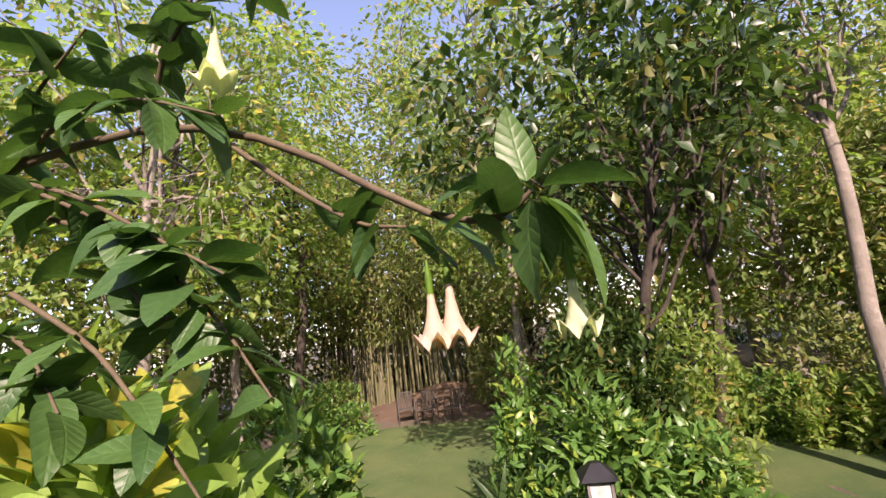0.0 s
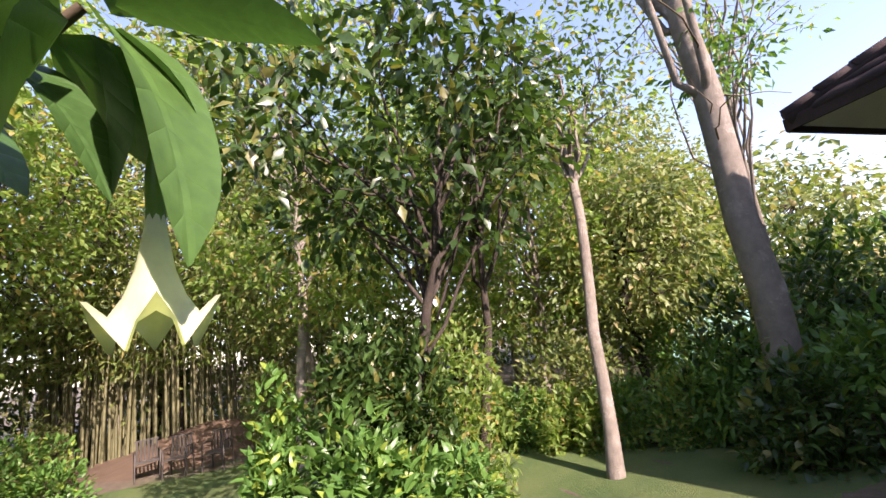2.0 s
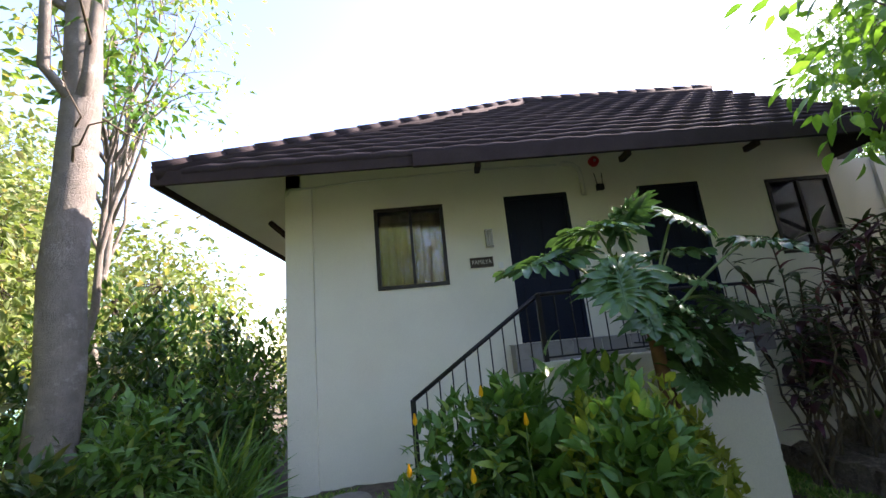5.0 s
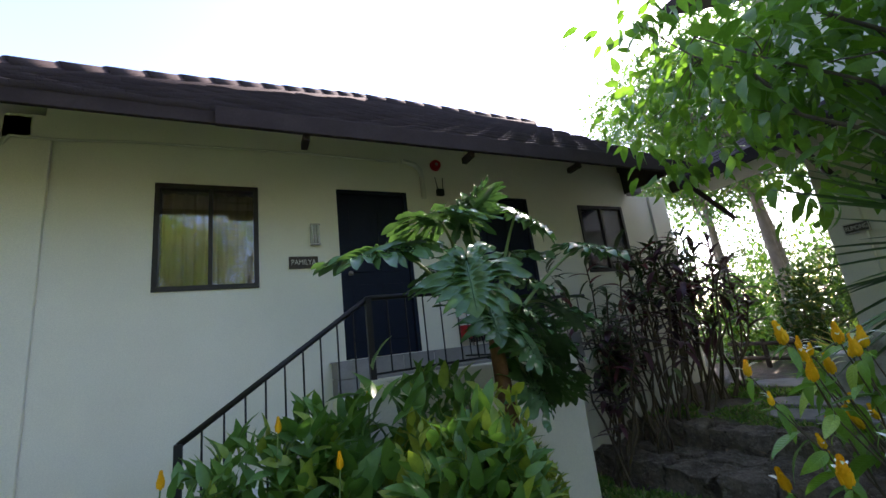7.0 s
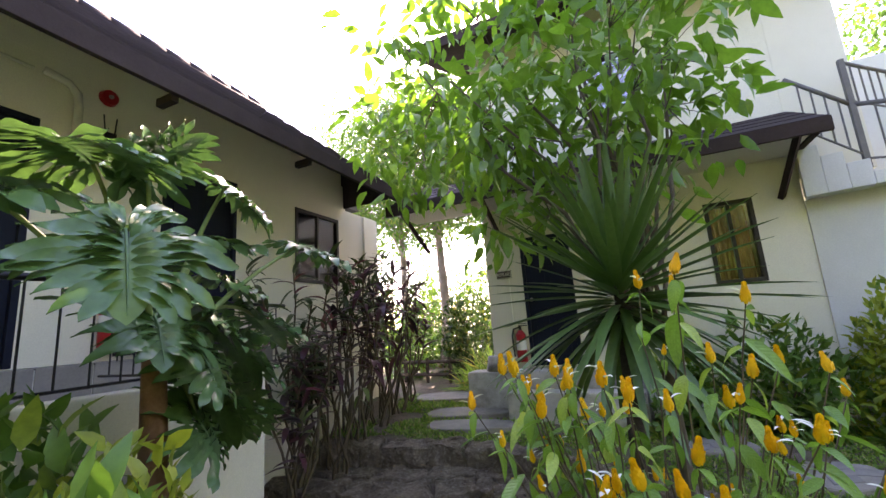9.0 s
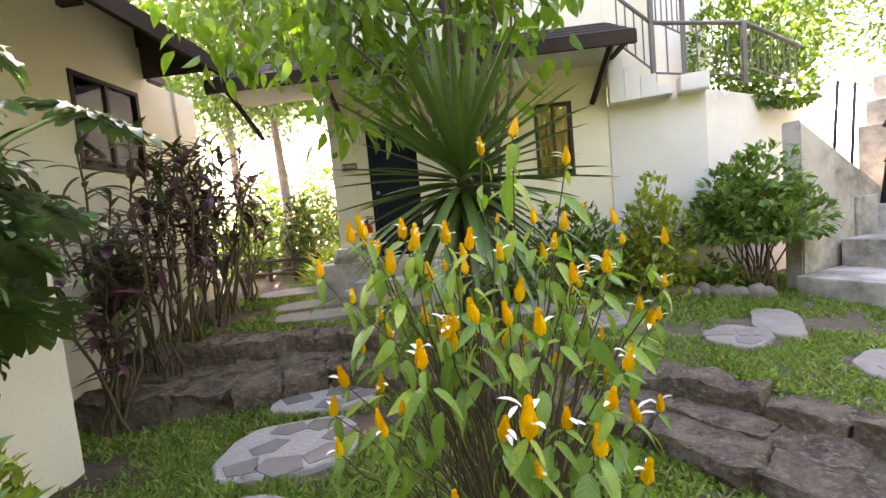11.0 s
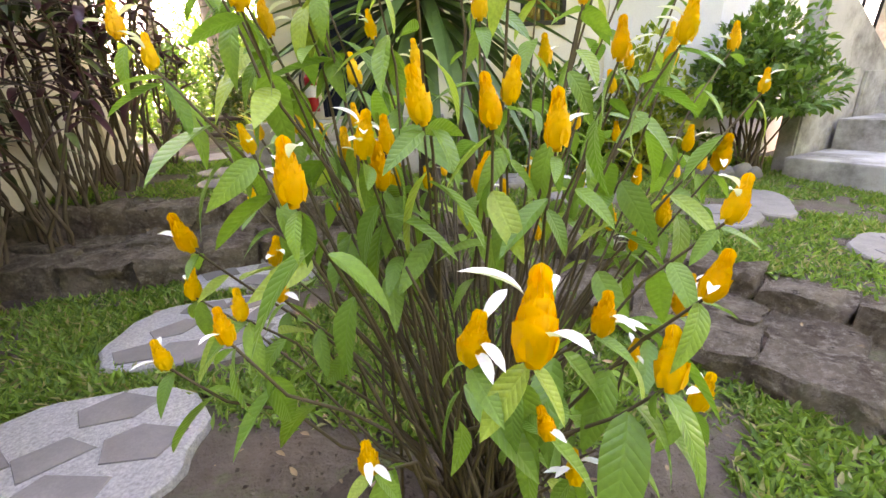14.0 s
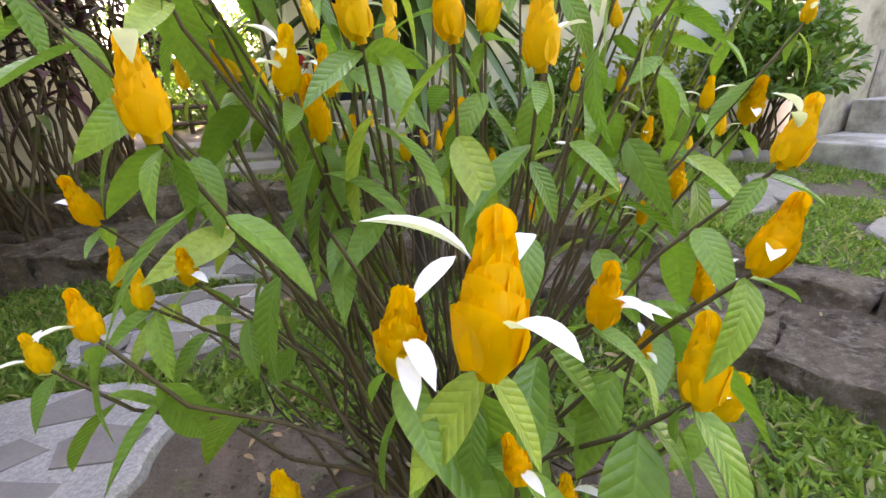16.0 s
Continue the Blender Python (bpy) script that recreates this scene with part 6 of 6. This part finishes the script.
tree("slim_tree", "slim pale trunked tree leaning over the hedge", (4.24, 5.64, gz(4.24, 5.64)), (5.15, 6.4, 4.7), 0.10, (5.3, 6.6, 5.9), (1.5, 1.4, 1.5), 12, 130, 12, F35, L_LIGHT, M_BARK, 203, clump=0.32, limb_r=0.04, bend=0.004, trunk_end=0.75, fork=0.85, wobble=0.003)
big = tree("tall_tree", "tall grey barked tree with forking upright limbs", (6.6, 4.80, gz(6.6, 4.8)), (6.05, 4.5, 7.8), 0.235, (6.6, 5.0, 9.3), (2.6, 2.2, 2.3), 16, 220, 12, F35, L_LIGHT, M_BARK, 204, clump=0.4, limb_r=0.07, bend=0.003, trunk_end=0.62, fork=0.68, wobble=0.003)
rbt = np.random.default_rng(77)
for dx, dy, h, rr in ((-0.55, 0.1, 4.0, 0.055), (-0.3, -0.35, 4.4, 0.06), (0.40, 0.15, 3.6, 0.045)):
    a = np.array((6.27, 4.62, 4.75)) - np.array((6.6, 4.8, gz(6.6, 4.8)))
    P = np.stack([a, a + (dx * 0.7, dy * 0.7, 0.25), a + (dx * 0.95, dy * 0.95, h * 0.5), a + (dx * 1.2, dy * 1.3, h)])
    link_mesh("limb", from_np("limb", *tube(P, [rr * 1.2, rr, rr * 0.8, rr * 0.4], 8), M_BARK, True), big, "upright pale limb")
for k in range(9):
    a = np.array((6.25, 4.6, 4.0 + 0.35 * k)) - np.array((6.6, 4.8, gz(6.6, 4.8)))
    e = a + rbt.normal(0, 0.9, 3) * (1, 1, 0.35) + (-0.2, -0.2, 0.1)
    link_mesh("twig", from_np("twig", *tube(curve_path(a, e, rbt, 0.2, 7, 0.03), np.linspace(0.016, 0.004, 7), 5), M_TWIG, True), big)
tree("feathery_tree", "thin tree with feathery sparse leaves against the sky", (9.6, 6.6, gz(9.6, 6.6)), (9.3, 6.3, 7.0), 0.09, (9.2, 6.2, 8.0), (2.2, 1.8, 2.2), 22, 90, 8, F35, L_LIGHT, M_BARK, 205, clump=0.25, limb_r=0.035)
tree("near_branch_tree", "tree with hanging dark green sprays beside the tall trunk", (7.6, 5.6, gz(7.6, 5.6)), (7.3, 5.0, 5.2), 0.07, (6.9, 4.6, 5.6), (0.8, 0.7, 0.6), 6, 40, 10, F35, L_SHRUB, M_BARK, 206, clump=0.2, limb_r=0.03)

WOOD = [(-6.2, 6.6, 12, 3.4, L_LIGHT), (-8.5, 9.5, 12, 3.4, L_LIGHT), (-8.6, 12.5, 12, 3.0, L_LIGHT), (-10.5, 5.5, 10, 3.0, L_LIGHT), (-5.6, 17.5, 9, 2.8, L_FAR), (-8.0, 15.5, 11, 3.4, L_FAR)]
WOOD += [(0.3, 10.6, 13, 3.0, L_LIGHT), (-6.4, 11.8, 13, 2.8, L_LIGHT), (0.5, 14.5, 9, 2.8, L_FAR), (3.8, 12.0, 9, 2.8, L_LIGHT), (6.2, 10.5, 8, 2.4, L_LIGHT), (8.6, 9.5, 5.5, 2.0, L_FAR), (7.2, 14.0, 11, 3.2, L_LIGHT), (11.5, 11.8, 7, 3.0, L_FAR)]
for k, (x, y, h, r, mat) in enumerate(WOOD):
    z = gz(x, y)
    # lit or shaded look of each tree is chosen by leaf colour
    tree("woodland_tree", "pale trunked woodland tree with sunlight put into its leaf colour" if mat is L_LIGHT else "tall woodland tree behind the garden with shade put into its leaf colour", (x, y, z), (x + 0.3 * math.sin(k * 2.1), y + 0.3 * math.cos(k), h * 0.72), 0.13 + 0.02 * (k % 3),
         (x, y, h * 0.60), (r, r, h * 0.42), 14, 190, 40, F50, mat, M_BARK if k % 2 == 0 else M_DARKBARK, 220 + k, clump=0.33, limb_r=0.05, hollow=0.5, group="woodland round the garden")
FARWOOD = [(-14, 12, 13, 4.2), (-13, 20, 14, 4.5), (-6, 22, 14, 4.5), (1, 21, 13, 4.5), (7, 20, 14, 4.5), (13, 17, 14, 4.5), (17, 12, 7, 4.2), (-16, 4, 12, 4.0), (19, 20, 14, 5), (-2, 27, 15, 5), (-4.5, 19.5, 19, 4.2)]
for k, (x, y, h, r) in enumerate(FARWOOD):
    tree("far_tree", "large leafy tree closing the view behind the woodland", (x, y, gz(x, y)), (x, y, h * 0.7), 0.22, (x, y, h * 0.5), (r, r, h * 0.48), 10, 260, 34, F70, L_FAR, M_DARKBARK, 260 + k, clump=0.6, limb_r=0.07, group="far trees")
for k in range(12):
    x, y = -10 + 2.3 * k + math.sin(k * 1.7), 13.5 + 1.6 * math.cos(k * 1.3) - (3.5 if k > 6 else 0) - (1.2 if k > 8 else 0)
    if abs(x + 3) < 1.7:
        continue
    # every third shrub takes the leaf colour with sun painted in
    bush("woodland_shrub", "woodland shrub at the edge of the trees, some with sunlight in the leaf colour", (x, y, gz(x, y)), (1.5, 1.1, 2.2 + 0.6 * math.sin(k * 2.3)), 2600, F35, (L_LIGHT, L_FAR, L_SHRUB)[k % 3], 290 + k, group="woodland edge shrubs", stems=8)
# crowns thickened, and the last two trees added, to block sun through the gap
for k, (x, y, h, r) in enumerate(((9.3, -10.5, 9.0, 2.4), (12.0, -12.5, 10.0, 2.6), (7.0, -12.5, 9.5, 2.2), (5.2, -14.5, 9.5, 2.4), (-3.5, -10.0, 8.5, 2.4), (-6.5, -9.0, 8.0, 2.2), (7.8, -9.6, 8.5, 1.8), (8.6, -11.6, 10.0, 2.2))):
    tree("garden_tree", "pale trunked garden tree with green foliage", (x, y, gz(x, y)), (x + 0.2, y, h * 0.75), 0.14, (x, y, h * 0.75), (r, r, h * 0.28), 12, 170, 44, F35, L_SHRUB, M_BARK, 310 + k, clump=0.4, limb_r=0.045, group="trees beyond the houses")

for k, (x, y, h) in enumerate(((4.6, -16.5, 5.5), (7.6, -16.0, 6.0), (10.6, -15.5, 6.0), (13.0, -14.0, 6.0), (8.6, -13.6, 3.6))):
    bush("garden_thicket", "dense green thicket beyond the houses", (x, y, gz(x, y)), (1.9, 1.2, h), 3000, F35, L_SHRUB if k % 2 else L_DARK, 370 + k, group="thickets beyond the houses", stems=8)
for k, (x, y, h, r) in enumerate(((-8.5, -3.5, 9.0, 2.6), (-9.5, 0.5, 10.0, 2.8), (-11.5, -2.0, 11.0, 3.0), (-10.0, -6.5, 9.0, 2.6))):
    tree("woodland_tree", "pale trunked woodland tree with sunlight put into its leaf colour", (x, y, gz(x, y)), (x + 0.3, y, h * 0.72), 0.14, (x, y, h * 0.60), (r, r, h * 0.42), 12, 120, 24, F50, L_LIGHT, M_BARK, 420 + k, clump=0.36, limb_r=0.05, hollow=0.5, group="woodland round the garden")
for k in range(20):
    an = radians(-25 + 12 * k)
    x, y = 2 + 23 * math.cos(an), 4 + 21 * math.sin(an)
    if y < -2:
        continue
    bush("far_thicket", "dark thicket closing the view between far trunks", (x, y, gz(x, y)), (3.6, 2.4, 4.5 + 1.2 * math.sin(k * 2.7)), 2600, F70, L_FAR if k % 2 else L_DARK, 500 + k, group="far thickets", stems=6)
# bamboo stand, bank and chairs at the end of the lawn
bam = thing("bamboo_stand", "stand of pale bamboo canes behind the garden chairs", "bamboo", (-4.3, 16.6, gz(-4.3, 16.6)))
rbm = np.random.default_rng(331)
for k in range(110):
    x, y = rbm.uniform(-3.2, 3.6), rbm.uniform(-0.5, 0.9)
    h = rbm.uniform(4.0, 6.5)
    lean = rbm.normal(0, 0.25, 2)
    link_mesh("cane", from_np("cane", *tube([(x, y, 0), (x + lean[0] * 0.3, y + lean[1] * 0.3, h * 0.5), (x + lean[0], y + lean[1], h)], [0.045, 0.04, 0.02], 6), M_BAMBOO, True), bam)
n = 5200
P = np.stack([rbm.uniform(-4, 4.5, n), rbm.normal(-0.4, 0.9, n), rbm.uniform(2.6, 6.8, n)], -1)
V, F = scatter(blade(0.34, 0.05, 2, 0.1, 0.35), P, rbm.normal(0, 1, (n, 3)) + [0, -0.4, -0.5], rbm.uniform(0.6, 1.2, n), rbm, 0.5)
tagged(link_mesh("foliage", from_np("foliage", V, F, L_BAMBOO), bam), kind="stuff")
bm = bmesh.new()
bmesh.ops.create_grid(bm, x_segments=40, y_segments=16, size=1)
for v in bm.verts:
    x, y = v.co.x * 4.5, v.co.y * 1.5
    v.co = Vector((x, y, 0.75 * max(0, 0.5 + v.co.y * 0.5) ** 1.2 * math.exp(-((x - 0.8) / 2.2) ** 2) + 0.05 * noise.noise(Vector((x, y, 0)) * 1.5) - 0.03))
ob = part("litter_bank", bm, M_BANK, None, smooth=True)
ob.location = (-3.4, 14.9, gz(-3.4, 14.9))
tagged(ob, "brown leaf litter bank behind the garden chairs", "bank", kind="structure")


def chair(at, rz):
    ob = thing("garden_chair", "dark metal garden armchair on the lawn edge", "chair", at, rz, group="chairs by the bamboo")
    for x in (-0.25, 0.25):
        V, F = tube([(x, -0.25, 0.0), (x, -0.25, 0.62), (x, -0.18, 0.66), (x, 0.2, 0.64), (x, 0.26, 0.0)], 0.02, 6)
        link_mesh("arm_frame", from_np("arm_frame", V, F, M_CHAIR, True), ob)
    for k in range(6):
        box("seat_slat", (-0.24, -0.24 + 0.075 * k, 0.40), (0.24, -0.18 + 0.075 * k, 0.42), M_CHAIR, ob, 0.004)
    for k in range(6):
        box("back_slat", (-0.22 + 0.08 * k, 0.22, 0.42), (-0.18 + 0.08 * k, 0.245, 0.85), M_CHAIR, ob, 0.004)
    box("back_rail", (-0.25, 0.215, 0.85), (0.25, 0.25, 0.89), M_CHAIR, ob, 0.006)
    return ob


for k, (x, y, a) in enumerate(((-3.4, 13.3, 20), (-2.65, 13.0, -5), (-1.75, 12.8, -15))):
    chair((x, y, gz(x, y)), a)
tagged(box("cloth_screen", (9.5, 9.6, -0.2), (12.5, 9.64, 1.5), M_TEAL, bevel=0.0), "teal mesh cloth screen behind the hedge", "screen")
fen = thing("log_fence", "low rustic fence rail beside the path", "fence", (5.7, -7.35, gz(5.7, -7.35)))
for x in (0, 0.5, 1.0, 1.5, 2.0):
    box("post", (x - 0.03, -0.03, -0.1), (x + 0.03, 0.03, 0.55), M_DARKBARK, fen, 0.008)
for z in (0.2, 0.45):
    bm = bmesh.new()
    cyl_bm(bm, (-0.1, 0, z), (2.1, 0, z + 0.03), 0.035, n=8)
    part("rail", bm, M_DARKBARK, fen, smooth=True)

# ---- bare soil, grass, litter ----
M_SOIL = surface("bare_brown_soil", (0.065, 0.049, 0.037), (0.135, 0.102, 0.078), 0.95, 9, 90, 0.9, 0.02, (0.07, 0.052, 0.038), (0.5, 0.7))


def soil(at, rx, ry, seed):
    bm = bmesh.new()
    rings, n = 16, 72
    prev = [bm.verts.new((at[0], at[1], gz(*at) + 0.02))]
    for k in range(1, rings + 1):
        cur = []
        for i in range(n):
            an = i * 2 * math.pi / n
            w = 1 + 0.35 * noise.noise((math.cos(an) * 1.2 + seed, math.sin(an) * 1.2, 0.5)) + 0.08 * noise.noise((math.cos(an) * 5, math.sin(an) * 5, seed))
            x, y = at[0] + rx * w * k / rings * math.cos(an), at[1] + ry * w * k / rings * math.sin(an)
            cur.append(bm.verts.new((x, y, gz(x, y) + 0.022 * (1 - (k / rings) ** 3) - (0.02 if k == rings else 0) + 0.022 * noise.noise((x * 7, y * 7, seed)))))
        for i in range(n):
            j = (i + 1) % n
            if len(prev) == 1:
                bm.faces.new((prev[0], cur[i], cur[j]))
            else:
                bm.faces.new((prev[i], cur[i], cur[j], prev[j]))
        prev = cur
    ob = part("soil_patch", bm, M_SOIL, None, smooth=True)
    return tagged(ob, "bare brown soil patch in the turf", "soil", kind="structure")


BARE = ((3.35, -1.05, 0.62, 0.55), (6.3, -2.2, 0.55, 0.4), (2.4, -1.0, 0.3, 0.25), (6.45, -3.0, 0.5, 0.3))
for k, (x, y, rx_, ry_) in enumerate(BARE):
    soil((x, y), rx_, ry_, 3.3 * k)

rg = np.random.default_rng(401)
cr = rg.normal(0, 0.5, (2600, 2)) * (0.75, 0.6) + (3.3, -1.05)
cz = ground_z(cr[:, 0], cr[:, 1]) + 0.02
cv, cf = diamond(1.0, 0.8, -0.5)
V, F = scatter((cv, cf), np.concatenate([cr, cz[:, None]], 1), rg.normal(0, 1, (2600, 3)), rg.uniform(0.006, 0.022, 2600), rg, 1.0)
tagged(link_mesh("soil_crumbs", from_np("soil_crumbs", V, F, M_SOIL)), "loose brown soil crumbs under the flowering shrub", "soil", kind="stuff")


def grass_patch(name, label, x0, x1, y0, y1, n, thresh, size, seed):
    P = np.stack([rg.uniform(x0, x1, n), rg.uniform(y0, y1, n)], -1)
    keep = np.array([noise.noise(Vector((p[0] * 0.9 + seed, p[1] * 0.9, 0))) + 0.5 * noise.noise(Vector((p[0] * 2.7, p[1] * 2.7 + seed, 3))) > thresh for p in P])
    P = P[keep]
    for bx, by, brx, bry in BARE:
        P = P[((P[:, 0] - bx) / brx) ** 2 + ((P[:, 1] - by) / bry) ** 2 > rg.uniform(0.05, 1.0, len(P))]
    for bx, by, brx, bry in SLABS:
        P = P[((P[:, 0] - bx) / (brx * 1.03)) ** 4 + ((P[:, 1] - by) / (bry * 1.03)) ** 4 > 1]
    band = (P[:, 1] > edge_y(UPPER, P[:, 0]) - 0.06) & (P[:, 1] < edge_y(LOWER, P[:, 0]) + 0.30)
    P = P[~band]
    z = ground_z(P[:, 0], P[:, 1])
    P3 = np.concatenate([P, z[:, None]], 1)
    D = rg.normal(0, 0.6, (len(P), 3)) + [0, 0, 0.75]
    V, F = scatter(diamond(1.0, 0.25, 0.25), P3, D, rg.uniform(0.6, 1.3, len(P)) * size, rg, 0.4)
    ob = link_mesh(name, from_np(name, V, F, L_GRASS))
    return tagged(ob, label, "grass", kind="stuff")


grass_patch("grass", "short green turf with bare soil gaps round the flowering shrub", 1.2, 7.0, -3.6, 0.6, 110000, -0.10, 0.072, 1)
grass_patch("grass", "short green turf on the upper terrace", -1.5, 7.0, -6.2, -1.6, 80000, -0.3, 0.06, 7)
grass_patch("grass", "patchy turf before the cottage", 3.0, 7.4, 0.6, 2.8, 12000, 0.0, 0.06, 13)
grass_patch("grass", "thin patchy turf in the middle of the garden", -4.0, 4.5, 0.6, 3.6, 26000, -0.1, 0.06, 19)
grass_patch("grass", "thin patchy turf above the curved kerb", -4.0, 1.2, -5.0, 0.6, 24000, -0.15, 0.06, 23)
LITTER = []
for k in range(3):
    v, f = blade(1.0, 0.4, 4, 0.25, (-0.25, 0.3, 0.1)[k], 0.45)
    LITTER.append(from_np("fallen_leaf", v, f, M_LITTER, True))
for k in range(270):
    x, y = (rg.uniform(1.3, 6.8), rg.uniform(-4.2, 0.3)) if k < 80 else (rg.normal(3.2, 0.9), rg.normal(-1.1, 0.6))
    a = rg.uniform(0, 6.28)
    ob = put_leaf(LITTER[k % 3], None, (x, y, gz(x, y) + 0.035 + (0.03 if edge_y(UPPER, x) - 0.1 < y < edge_y(LOWER, x) + 0.3 else 0)), (math.cos(a), math.sin(a), 0.02), float(rg.uniform(0.03, 0.08) if k < 80 else rg.uniform(0.015, 0.05)), 0.0, "fallen_leaf")
    tagged(ob, "dry brown fallen leaf on the ground", "leaf", "fallen leaves")
